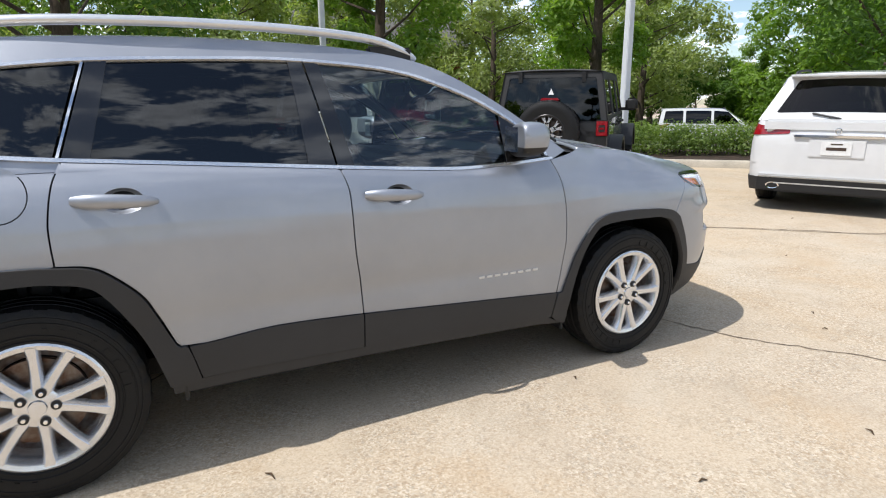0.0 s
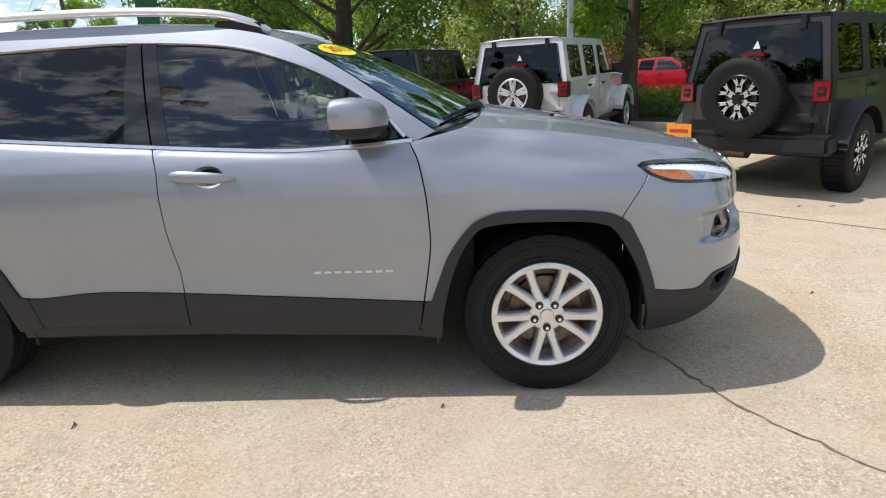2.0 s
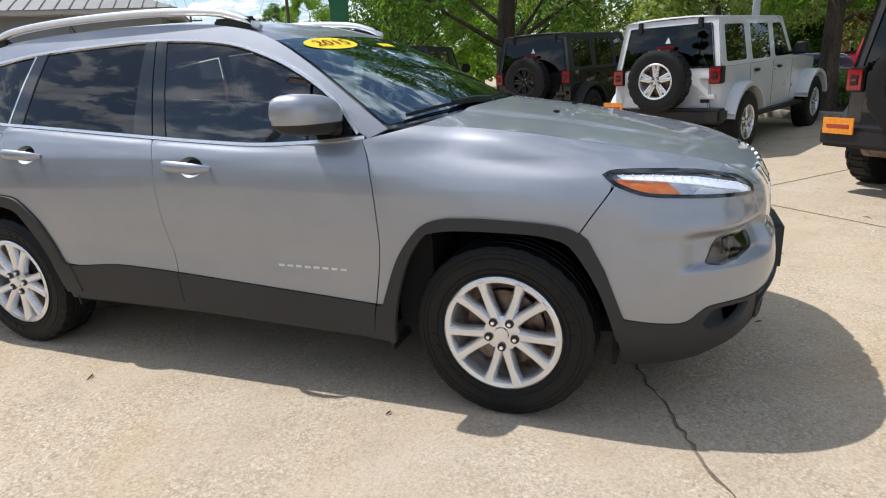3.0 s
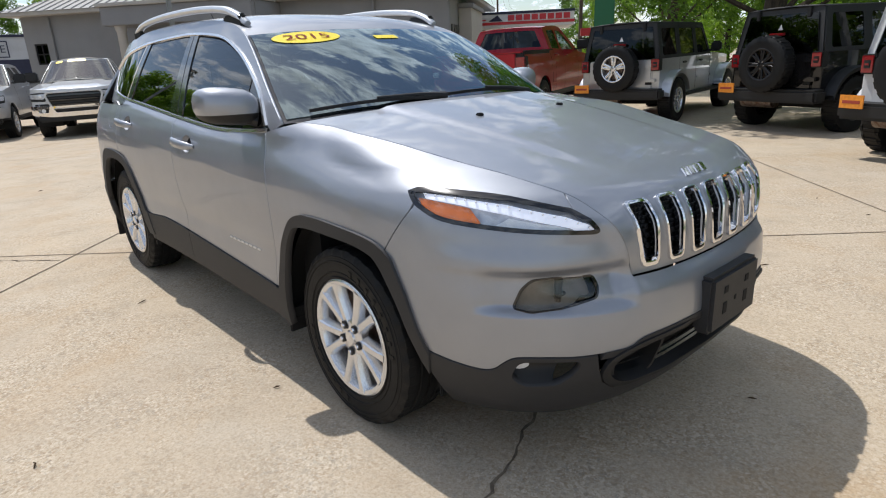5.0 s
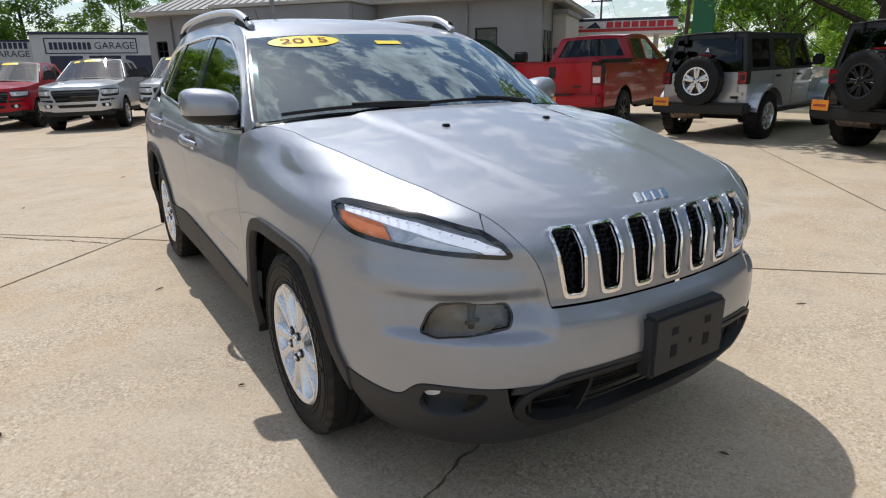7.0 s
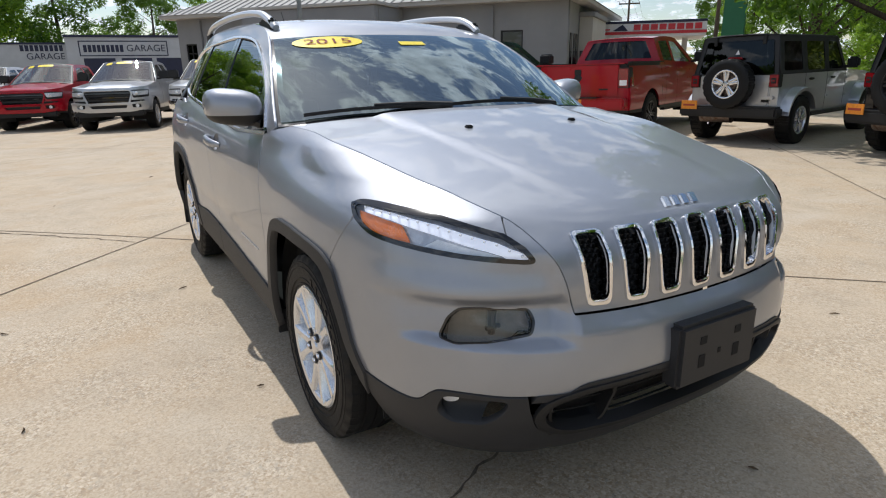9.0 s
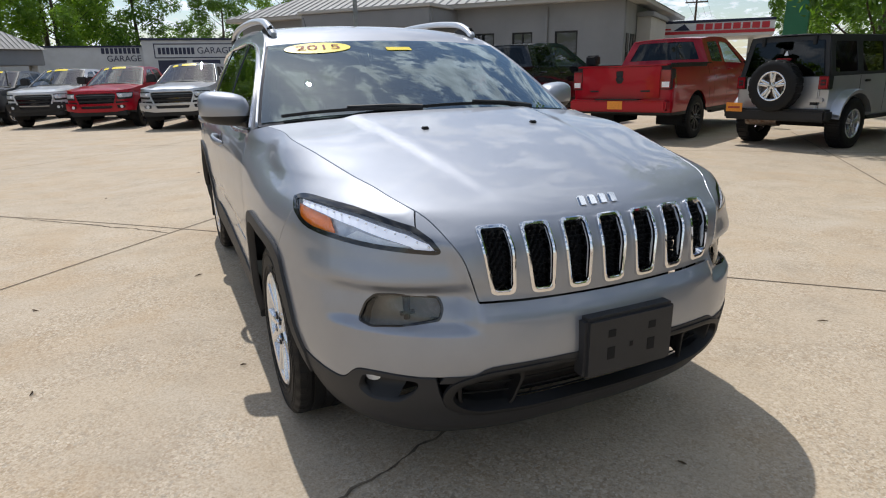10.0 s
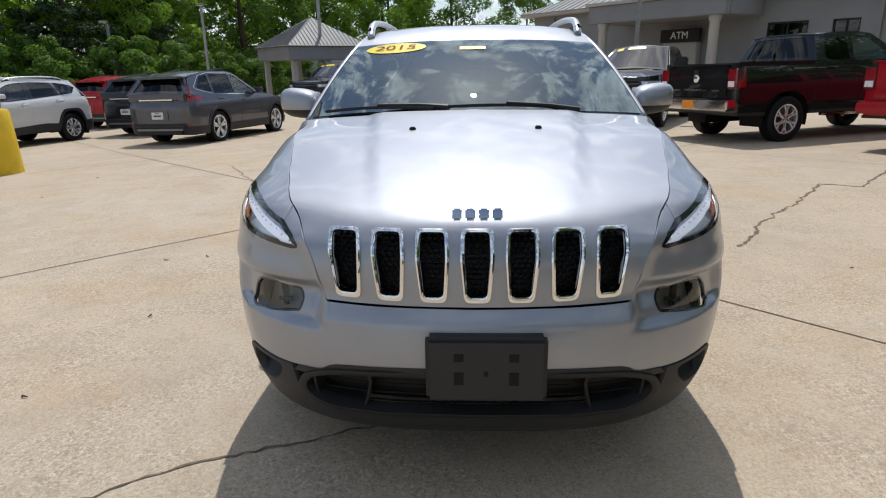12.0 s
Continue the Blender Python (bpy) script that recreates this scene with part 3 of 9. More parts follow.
# ---------------------------------------------------------------- wheels
def wheel(parent, place, radius, width, rim_r, side, style, mat_rim, tyre_label="", blocky=False, face=0.02, turn=0.0):
    """A wheel as a part: tyre, rim and hub parts beneath. The outer face looks to side * y."""
    hub = empty("wheel")
    hub.parent = parent
    hub.matrix_local = Matrix.Translation(place)
    bm = bmesh.new()
    w = width / 2
    prof = [(rim_r, -w * 0.80), (rim_r + 0.01, -w * 0.92), (radius * 0.80, -w), (radius * 0.93, -w * 0.96), (radius * 0.985, -w * 0.84), (radius, -w * 0.62)] + ([] if blocky else [(radius, -w * 0.46), (radius - 0.007, -w * 0.43), (radius - 0.007, -w * 0.38), (radius, -w * 0.35), (radius, -w * 0.04), (radius - 0.007, -w * 0.02), (radius - 0.007, w * 0.02), (radius, w * 0.04), (radius, w * 0.35), (radius - 0.007, w * 0.38), (radius - 0.007, w * 0.43), (radius, w * 0.46)]) + [
            (radius, w * 0.62), (radius * 0.985, w * 0.84), (radius * 0.93, w * 0.96), (radius * 0.80, w), (rim_r + 0.01, w * 0.92), (rim_r, w * 0.80)]
    lathe(bm, prof, 60)
    # lugs pulled out of the tread itself
    bm.faces.ensure_lookup_table()
    seg, per = 60, 3 if blocky else 2
    lugs = [f for i, f in enumerate(bm.faces) if 4 <= i // seg <= 6 and ((i % seg) + (i // seg)) % per != 0]
    if not blocky:
        lugs = [f for i, f in enumerate(bm.faces) if i // seg in (3, 4, 17, 18) and (i % seg) % 2 == 0]
    up = bmesh.ops.extrude_discrete_faces(bm, faces=lugs)["faces"]
    for f in up:
        c = f.calc_center_median()
        d = Vector((c.x, 0, c.z)).normalized()
        for v in f.verts:
            v.co += d * (0.012 if blocky else 0.0022) + (c - v.co) * 0.12
    if not blocky:
        # raised rings, a moulded band and plain bars of its marking on the outer wall
        for rr, hh in ((rim_r + 0.020, 0.003), (rim_r + 0.040, 0.0025), (radius * 0.865, 0.003), (radius * 0.915, 0.0025)):
            yy = w * (0.945 + 0.055 * min(1.0, (rr - rim_r - 0.01) / (radius * 0.80 - rim_r - 0.01))) if rr < radius * 0.80 else w * (1.0 - 0.04 * (rr - radius * 0.80) / (radius * 0.13))
            lathe(bm, [(rr - 0.004, side * (yy - 0.002)), (rr - 0.0015, side * (yy + hh)), (rr + 0.0015, side * (yy + hh)), (rr + 0.004, side * (yy - 0.002))], 60)
        for k in range(26):
            if k % 13 < 8:
                a = 2 * math.pi * k / 34 + (0.9 if k > 12 else 0.2)
                box(bm, -0.008, 0.008, side * w * 0.97, side * (w + 0.0022), -0.011, 0.011, m=Matrix.Rotation(a, 4, "Y") @ Matrix.Translation((0, 0, radius * 0.79)))
    part("tyre", bm, TYRE, hub, tyre_label)
    # rim
    f = w * side
    bm = bmesh.new()
    s = side
    lathe(bm, [(rim_r + 0.004, f * 0.80), (rim_r + 0.012, f * 0.93), (rim_r + 0.004, f * 0.97), (rim_r - 0.012, f * 0.93), (rim_r - 0.020, f * 0.80), (rim_r - 0.024, f * 0.2), (rim_r - 0.02, -f * 0.8)], 48)
    fy = f * 0.93 - s * face            # plane of the spokes
    def bar(r0, a0, w0, r1, a1, w1, t=0.022):
        p0 = Vector((r0 * math.cos(a0), fy, r0 * math.sin(a0)))
        p1 = Vector((r1 * math.cos(a1), fy + s * 0.008, r1 * math.sin(a1)))
        d = (p1 - p0).normalized()
        nrm = Vector((0, s, 0))
        cr = d.cross(nrm).normalized()
        q = []
        for p, ww in ((p0, w0), (p1, w1)):
            q.append([bm.verts.new(p + cr * ww - nrm * t), bm.verts.new(p + cr * ww), bm.verts.new(p + cr * ww * 0.55 + nrm * 0.007), bm.verts.new(p - cr * ww * 0.55 + nrm * 0.007), bm.verts.new(p - cr * ww), bm.verts.new(p - cr * ww - nrm * t)])
        for k in range(6):
            bm.faces.new((q[0][k], q[0][(k + 1) % 6], q[1][(k + 1) % 6], q[1][k]))
    R = rim_r - 0.008
    if style == "split":
        # five roots at the nuts, each forking into two arms that swell where they meet the rim
        for k in range(5):
            a = math.pi * 1.5 + turn + 2 * math.pi * k / 5
            for g in (-1, 1):
                rows = []
                for q in np.linspace(0, 1, 9):
                    rr = 0.048 + (R + 0.004 - 0.048) * q
                    aa = a + g * (0.20 + 0.075 * q)
                    ww = 0.0205 - 0.008 * q * (1 - q) + 0.005 * ease((q - 0.78) / 0.22) - 0.002 * q
                    out = Vector((math.cos(aa), 0, math.sin(aa)))
                    across = Vector((-out.z, 0, out.x))
                    c = out * rr + Vector((0, fy + s * (0.010 * q + 0.004), 0))
                    deep = Vector((0, s, 0))
                    rows.append([bm.verts.new(c + across * ww * w_ + deep * h_) for w_, h_ in ((-1.25, -0.034), (-1.0, -0.006), (-0.62, 0.002), (0.62, 0.002), (1.0, -0.006), (1.25, -0.034))])
                for p, q_ in zip(rows, rows[1:]):
                    for n in range(5):
                        bm.faces.new((p[n], p[n + 1], q_[n + 1], q_[n]))
        bmesh.ops.recalc_face_normals(bm, faces=bm.faces)
    elif style == "accent":
        for k in range(6):
            a = math.pi / 2 + 2 * math.pi * k / 6
            for g in (-1, 1):
                bar(0.05, a + g * 0.25, 0.026, R * 0.6, a + g * 0.10, 0.016)
                bar(R * 0.55, a + g * 0.08, 0.016, R, a + g * 0.24, 0.024)
    elif style == "five":
        for k in range(5):
            a = math.pi / 2 + 2 * math.pi * k / 5
            for g in (-1, 1):
                bar(0.05, a + g * 0.12, 0.03, R, a + g * 0.16, 0.021)
    elif style == "mesh":
        for k in range(8):
            a = 2 * math.pi * k / 8
            bar(0.05, a, 0.024, R, a + 0.10, 0.016)
            bar(0.05, a, 0.020, R, a - 0.16, 0.013)
    else:
        for k in range(6):
            a = math.pi / 2 + 2 * math.pi * k / 6
            bar(0.05, a, 0.036, R * 0.6, a, 0.026)
            for g in (-1, 1):
                bar(R * 0.55, a + g * 0.02, 0.018, R, a + g * 0.20, 0.02)
    lathe(bm, [(0.0005, fy + s * 0.006), (0.062, fy + s * 0.006), (0.072, fy), (0.072, fy - s * 0.03)], 24)
    rim_ob = part("rim", bm, ALLOY_DARK if style == "accent" else mat_rim, hub)
    if style == "accent":
        for k in range(12):
            g = 1 if k % 2 else -1
            a = math.pi / 2 + 2 * math.pi * (k // 2) / 6
            bm = bmesh.new()
            rows = []
            for rr, aa, ww in ((0.066, a + g * 0.20, 0.017), (R * 0.62, a + g * 0.13, 0.013), (R * 0.99, a + g * 0.25, 0.022)):
                out = Vector((math.cos(aa), 0, math.sin(aa)))
                across = Vector((-out.z, 0, out.x))
                c = out * rr + Vector((0, fy + s * 0.013, 0))
                rows.append([bm.verts.new(c - across * ww - Vector((0, s * 0.012, 0))), bm.verts.new(c - across * ww), bm.verts.new(c + across * ww), bm.verts.new(c + across * ww - Vector((0, s * 0.012, 0)))])
            for p, q in zip(rows, rows[1:]):
                for n in range(3):
                    bm.faces.new((p[n], p[n + 1], q[n + 1], q[n]))
            bmesh.ops.recalc_face_normals(bm, faces=bm.faces)
            part("machined_face", bm, mat_rim, rim_ob)
    bm = bmesh.new()
    lathe(bm, [(0.0005, fy + s * 0.014), (0.026, fy + s * 0.013), (0.030, fy + s * 0.005)], 20)
    part("hub_cap", bm, ALLOY_DARK if style == "accent" else mat_rim, hub)
    for k in range(5):
        a = math.pi / 2 + turn + 2 * math.pi * k / 5 + math.pi
        # flat black disc: the shade of the nut's recess, given as colour
        bm = bmesh.new()
        lathe(bm, [(0.0005, fy + s * 0.0125), (0.0165, fy + s * 0.0125), (0.0175, fy + s * 0.004)], 14, Matrix.Translation((0.055 * math.cos(a), 0, 0.055 * math.sin(a))))
        seat = part("nut_seat", bm, DARK, hub)
        bm = bmesh.new()
        lathe(bm, [(0.0005, fy + s * 0.022), (0.007, fy + s * 0.021), (0.0095, fy + s * 0.017), (0.0095, fy + s * 0.010)], 6, Matrix.Translation((0.055 * math.cos(a), 0, 0.055 * math.sin(a))))
        part("lug_nut", bm, CHROME, seat)
    bm = bmesh.new()
    lathe(bm, [(0.0005, fy - s * 0.055), (rim_r * 0.70, fy - s * 0.055), (rim_r * 0.70, fy - s * 0.075), (0.06, fy - s * 0.08)], 32)
    lathe(bm, [(rim_r * 0.70, fy - s * 0.09), (rim_r * 0.97, fy - s * 0.10)], 32)
    part("brake_disc", bm, STEEL, hub)
    return hub


# ---------------------------------------------------------------- the silver SUV
GRIPS = ((-1.375, 0.990), (-2.385, 1.041))


def grip_cup(x0, z0):
    """Oval outline of the recess behind a door handle."""
    return [(x0 + 0.022 + 0.066 * math.cos(a), z0 - 0.001 + 0.043 * math.sin(a)) for a in np.linspace(0, 2 * math.pi, 28, endpoint=False)]


def silver_suv():
    car = empty("sport_utility_vehicle")
    tagged(car, "silver-grey crossover SUV with grey cladding and chrome grille slots", "car", kind="thing")

    for side in (-1, 1):
        B, H = body(side), house(side)
        fl = side > 0
        # belt and glass-house lines
        belt = BELT
        top = spline([(-0.56, 1.118), (-0.69, 1.254), (-0.905, 1.380), (-1.13, 1.464), (-1.28, 1.499), (-1.45, 1.518), (-1.66, 1.530), (-1.87, 1.532), (-2.30, 1.518), (-2.55, 1.500), (-2.95, 1.445), (-3.15, 1.37)], 4)

        def z_on(line, x):
            return float(np.interp(-x, [-p[0] for p in line], [p[1] for p in line]))

        # doors: gaps of 5 mm at the joints
        g_front = spline([(-0.543, 1.092), (-0.513, 1.03), (-0.494, 0.95), (-0.481, 0.86), (-0.474, 0.74), (-0.475, 0.67), (-0.491, 0.559), (-0.513, 0.438)], 4)
        g_mid = spline([(-1.585, 1.098), (-1.566, 1.02), (-1.563, 0.93), (-1.555, 0.77), (-1.535, 0.62), (-1.527, 0.50)], 4)
        g_rear = spline([(-2.531, 1.170), (-2.563, 1.10), (-2.583, 0.995), (-2.586, 0.93), (-2.583, 0.845)], 4)
        clad_top = spline([(-0.513, 0.436), (-0.828, 0.456), (-1.097, 0.472), (-1.537, 0.499), (-1.848, 0.512), (-1.989, 0.507), (-2.098, 0.495), (-2.194, 0.490), (-2.25, 0.498)], 4)
        # front door
        ring_pts = [(p[0] - 0.003, p[1]) for p in g_front] + [(x, z_on(clad_top, x) + 0.003) for x in np.linspace(-0.52, -1.520, 12)] + [(p[0] + 0.003, p[1]) for p in reversed(g_mid)] + [(x, z_on(belt, x)) for x in np.linspace(-1.57, -0.555, 14)]
        door = panel("front_door", ring_pts, B, SILVER, car, 0.05, 0.014, flip=fl, holes=[grip_cup(*GRIPS[0])], stepv=0.03)
        low = [(x, z_on(clad_top, x)) for x in np.linspace(-0.516, -1.524, 12)] + [(-1.524, 0.349), (-1.09, 0.336), (-0.84, 0.331), (-0.56, 0.309), (-0.537, 0.312)]
        panel("door_cladding", low, B, CLAD, door, 0.06, 0.014, offset=0.008, label="grey textured lower door cladding", flip=fl)
        # rear door
        arch_r = spline([(-2.582, 0.842), (-2.497, 0.831), (-2.437, 0.799), (-2.349, 0.713), (-2.304, 0.627), (-2.255, 0.510)], 5)
        ring_pts = [(p[0] - 0.003, p[1]) for p in g_mid] + [(x, z_on(clad_top, x) + 0.003) for x in np.linspace(-1.532, -2.235, 9)] + [(p[0] + 0.006, p[1] + 0.003) for p in reversed(arch_r)] + [(p[0] + 0.003, p[1]) for p in reversed(g_rear)] + [(x, z_on(belt, x)) for x in np.linspace(-2.515, -1.60, 10)]
        door2 = panel("rear_door", ring_pts, B, SILVER, car, 0.05, 0.014, flip=fl, holes=[grip_cup(*GRIPS[1])], stepv=0.03)
        low = [(x, z_on(clad_top, x)) for x in np.linspace(-1.530, -2.208, 9)] + [(-2.172, 0.358), (-2.0, 0.358), (-1.530, 0.350)]
        panel("door_cladding", low, B, CLAD, door2, 0.06, 0.014, offset=0.008, label="grey textured lower door cladding", flip=fl)
        # handles, each over a dished recess let into the skin
        for d, x0, z0 in ((door, *GRIPS[0]), (door2, *GRIPS[1])):
            y0 = side_surface(x0, z0)[1]
            bm = bmesh.new()
            pts = [(x0 + q * 0.128, side * (y0 + 0.004 + 0.036 * (1 - abs(q) ** 3.0)), z0 - 0.060 * q * 0.128 + 0.004 * (1 - q * q)) for q in np.linspace(-1, 1, 15)]
            tube(bm, pts, [0.012 + 0.012 * (1 - abs(q) ** 4) - 0.003 * q for q in np.linspace(-1, 1, 15)], 12, 0.62)
            part("door_handle", bm, SILVER, d)
            cx_, cz_, ra_, rb_ = x0 + 0.022, z0 - 0.001, 0.066, 0.043
            panel("handle_recess", [(cx_ + (p[0] - cx_) * 1.02, cz_ + (p[1] - cz_) * 1.02) for p in grip_cup(x0, z0)], lambda u, v, cx_=cx_, cz_=cz_: (u, side * (side_surface(u, v)[1] - 0.001 - 0.040 * max(0.0, 1 - ((u - cx_) / ra_) ** 2 - ((v - cz_) / rb_) ** 2) ** 0.8), v), SILVER, d, 0.008, 0.0, label="dished recess behind the handle", flip=fl)
        # side glazing, black pillars
        def inset_line(x, k=0.0):
            return z_on(top, x) - k
        gl = [(x, z_on(belt, x) + 0.016) for x in np.linspace(-0.80, -1.51, 10)] + [(-1.535, 1.116), (-1.612, inset_line(-1.612, 0.020))] + [(x, inset_line(x, 0.02)) for x in np.linspace(-1.57, -0.80, 14)]
        pane = panel("front_side_window", gl, H, CLEAR, door, 0.08, 0.0, offset=0.0, label="lightly tinted front door glass", flip=fl)
        qg = [(-0.785, z_on(belt, -0.785) + 0.014), (-0.785, inset_line(-0.785, 0.018)), (-0.68, inset_line(-0.68, 0.018)), (-0.585, 1.110)]
        panel("mirror_sail", qg, H, GLOSS_BLACK, door, 0.06, 0.01, offset=0.001, flip=fl)
        gl = [(x, z_on(belt, x) + 0.016) for x in np.linspace(-1.69, -2.465, 9)] + [(-2.37, inset_line(-2.37, 0.020))] + [(x, inset_line(x, 0.02)) for x in np.linspace(-2.35, -1.70, 9)]
        panel("rear_side_window", gl, H, TINT, door2, 0.08, 0.0, flip=fl, label="dark privacy glass")
        gl = [(x, z_on(belt, x) + 0.016) for x in np.linspace(-2.553, -2.92, 6)] + [(-3.06, 1.33)] + [(x, inset_line(x, 0.022)) for x in np.linspace(-3.03, -2.455, 8)]
        panel("quarter_window", gl, H, TINT, car, 0.08, 0.0, flip=fl, label="dark privacy glass")
        for poly, par in (([(-1.522, z_on(belt, -1.522) + 0.012), (-1.600, inset_line(-1.60, 0.012)), (-1.657, inset_line(-1.657, 0.012)), (-1.590, z_on(belt, -1.59) + 0.012)], door), ([(-1.599, z_on(belt, -1.6) + 0.012), (-1.666, inset_line(-1.666, 0.012)), (-1.722, inset_line(-1.722, 0.012)), (-1.708, z_on(belt, -1.708) + 0.012)], door2), ([(-2.446, z_on(belt, -2.446) + 0.012), (-2.360, inset_line(-2.36, 0.012)), (-2.425, inset_line(-2.425, 0.012)), (-2.528, z_on(belt, -2.528) + 0.012)], door2)):
            panel("pillar_trim", poly, H, GLOSS_BLACK, par, 0.06, 0.01, offset=0.005, flip=fl)
        # chrome mouldings round the glass
        strip("belt_moulding", [(p[0], p[1] + 0.006) for p in belt], H, 0.011, 0.010, BRIGHT, car, "bright chrome belt line")
        strip("window_moulding", [(p[0], p[1] - 0.006) for p in top], H, 0.0105, 0.010, BRIGHT, car, "bright chrome window surround")
        strip("quarter_moulding", [(-2.540 + 0.104 * k, z_on(belt, -2.54) + 0.012 + k * (inset_line(-2.436, 0.014) - z_on(belt, -2.54) - 0.012)) for k in np.linspace(0, 1, 6)], H, 0.007, 0.006, CHROME, car)
        # painted pillar and roof side above the glass
        rail_poly = [p for p in PILLAR] + [(-3.28, 1.30)] + [(p[0], p[1] + 0.001) for p in reversed(top)] + [(-0.52, 1.096)]
        panel("roof_side", rail_poly, H, SILVER, car, 0.06, 0.012, flip=fl)
        quarter_up = [(-2.95, 1.210), (-3.15, 1.37), (-3.28, 1.30), (-3.30, 1.14), (-2.535, 1.14), (-2.535, 1.168), (-2.62, 1.176), (-2.78, 1.193)]
        panel("rear_quarter_upper", quarter_up, H, SILVER, car, 0.06, 0.012, flip=fl)
        # front wing
        seam = spline([(sx(0.402), 0.924), (sx(0.372), 0.885), (sx(0.328), 0.825), (sx(0.292), 0.771)], 3)
        arch_f = [(0.292, 0.771), (0.240, 0.793), (0.139, 0.808), (-0.035, 0.817), (-0.130, 0.816), (-0.204, 0.811), (-0.279, 0.785), (-0.334, 0.735), (-0.402, 0.638), (-0.449, 0.525), (-0.482, 0.438)]
        arch_f = spline([(sx(a), b) for a, b in arch_f], 4)
        us = np.linspace(0.0, 0.715, 26)
        shut = [(SHUT_S(u) - 0.0015 * (u > 0.1), SHUT_Z(u) - 0.001) for u in us]
        hl_top = spline([(0.365, 0.966), (0.414, 0.979), (0.56, 0.976), (0.728, 0.965), (0.90, 0.935), (0.938, 0.925), (0.992, 0.897)], 4)
        hl_bot = spline([(0.365, 0.966), (0.400, 0.935), (0.434, 0.918), (0.519, 0.891), (0.696, 0.875), (0.85, 0.864), (0.95, 0.857), (1.005, 0.854), (1.018, 0.866), (0.992, 0.897)], 4)
        split = [(SHUT_S(0.715), SHUT_Z(0.715) - 0.001), (sy(0.632), 0.921)]
        wing = shut + [split[1]] + [p for p in reversed(hl_top) if p[0] < sy(0.632)] + [p for p in hl_bot[1:5]] + [(p[0] - 0.003, p[1]) for p in seam[1:]] + [p for p in arch_f[1:]] + [(p[0] + 0.003, p[1]) for p in reversed(g_front)]
        panel("front_wing", wing, B, SILVER, car, 0.05, 0.014, flip=fl, stepv=0.03)
        # wheel arches
        inner_f = [(sx(a), b) for a, b in spline([(0.432, 0.355), (0.375, 0.527), (0.319, 0.641), (0.257, 0.727), (0.197, 0.753), (0.11, 0.766), (-0.109, 0.769), (-0.235, 0.757), (-0.289, 0.732), (-0.354, 0.639), (-0.403, 0.509), (-0.436, 0.365), (-0.445, 0.270)], 3)]
        outer_f = [(sx(0.452), 0.440), (sx(0.44), 0.473), (sx(0.379), 0.638), (sx(0.322), 0.748)] + arch_f + [(-0.508, 0.434), (-0.533, 0.315), (-0.50, 0.285), (-0.46, 0.266)]
        outer_f = list(reversed(outer_f))
        panel("front_arch_trim", outer_f + inner_f, B, CLAD, car, 0.05, 0.03, offset=0.012, label="grey textured wheel-arch trim", flip=fl)
        arch_ro = spline([(-2.178, 0.360), (-2.213, 0.487), (-2.25, 0.502), (-2.304, 0.624), (-2.349, 0.710), (-2.437, 0.796), (-2.497, 0.828), (-2.575, 0.839), (-2.65, 0.846), (-2.80, 0.848), (-2.93, 0.835), (-3.03, 0.77), (-3.09, 0.64), (-3.14, 0.50)], 3)
        inner_r = spline([(-3.11, 0.44), (-3.04, 0.62), (-2.96, 0.735), (-2.88, 0.777), (-2.78, 0.790), (-2.658, 0.793), (-2.58, 0.784), (-2.505, 0.766), (-2.456, 0.725), (-2.391, 0.624), (-2.336, 0.508), (-2.286, 0.345)], 3)
        panel("rear_arch_trim", arch_ro + inner_r + [(-2.20, 0.345)], B, CLAD, car, 0.05, 0.03, offset=0.012, label="grey textured wheel-arch trim", flip=fl)
        # sill
        sill = [(-0.455, 0.268), (-0.50, 0.282), (-0.54, 0.304), (-0.84, 0.327), (-1.09, 0.332), (-1.53, 0.345), (-2.0, 0.353), (-2.18, 0.352), (-2.28, 0.345), (-2.275, 0.306), (-2.0, 0.310), (-1.45, 0.305), (-0.61, 0.278), (-0.47, 0.262)]
        panel("sill", sill, B, CLAD, car, 0.08, 0.03, offset=0.0, label="grey lower sill trim", flip=fl)
        # rear quarter and bumper
        quarter = [(p[0] - 0.003, p[1]) for p in g_rear] + [p for p in arch_ro if p[0] < -2.59 and p[1] > 0.52] + [(-3.145, 0.52), (S_TAIL, 0.60), (S_TAIL, 1.14), (-2.52, 1.14)]
        fuel = [(-2.715 + 0.088 * math.cos(a), 1.078 + 0.088 * math.sin(a)) for a in np.linspace(0, 2 * math.pi, 28, endpoint=False)]
        panel("rear_quarter", quarter, B, SILVER, car, 0.08, 0.012, flip=fl, holes=[fuel] if side < 0 else [])
        if side < 0:
            panel("fuel_flap", [(-2.715 + 0.084 * math.cos(a), 1.078 + 0.084 * math.sin(a)) for a in np.linspace(0, 2 * math.pi, 28, endpoint=False)], B, SILVER, car, 0.05, 0.012, flip=fl)
        panel("rear_bumper", [(-3.145, 0.515), (S_TAIL, 0.595), (S_TAIL, 0.22), (-3.15, 0.24), (-3.11, 0.36)], B, CLAD, car, 0.1, 0.03, offset=0.008, flip=fl)
        # nose: painted bumper skin, half
        low_edge = spline([(sx(0.450), 0.453), (0.541, 0.438), (0.64, 0.430), (0.686, 0.440), (0.722, 0.470), (0.760, 0.489), (0.85, 0.493), (0.95, 0.490), (1.061, 0.493), (1.115, 0.498), (1.165, 0.520), (1.30, 0.526), (1.465, 0.528), (S_NOSE, 0.528)], 3)
        lamp = rounded([(0.744, 0.640), (0.769, 0.696), (0.800, 0.722), (0.86, 0.728), (1.006, 0.720), (1.022, 0.690), (1.012, 0.656), (0.895, 0.638), (0.80, 0.632)], 0.012, 3)
        us = np.linspace(0.722, 1.0, 12)
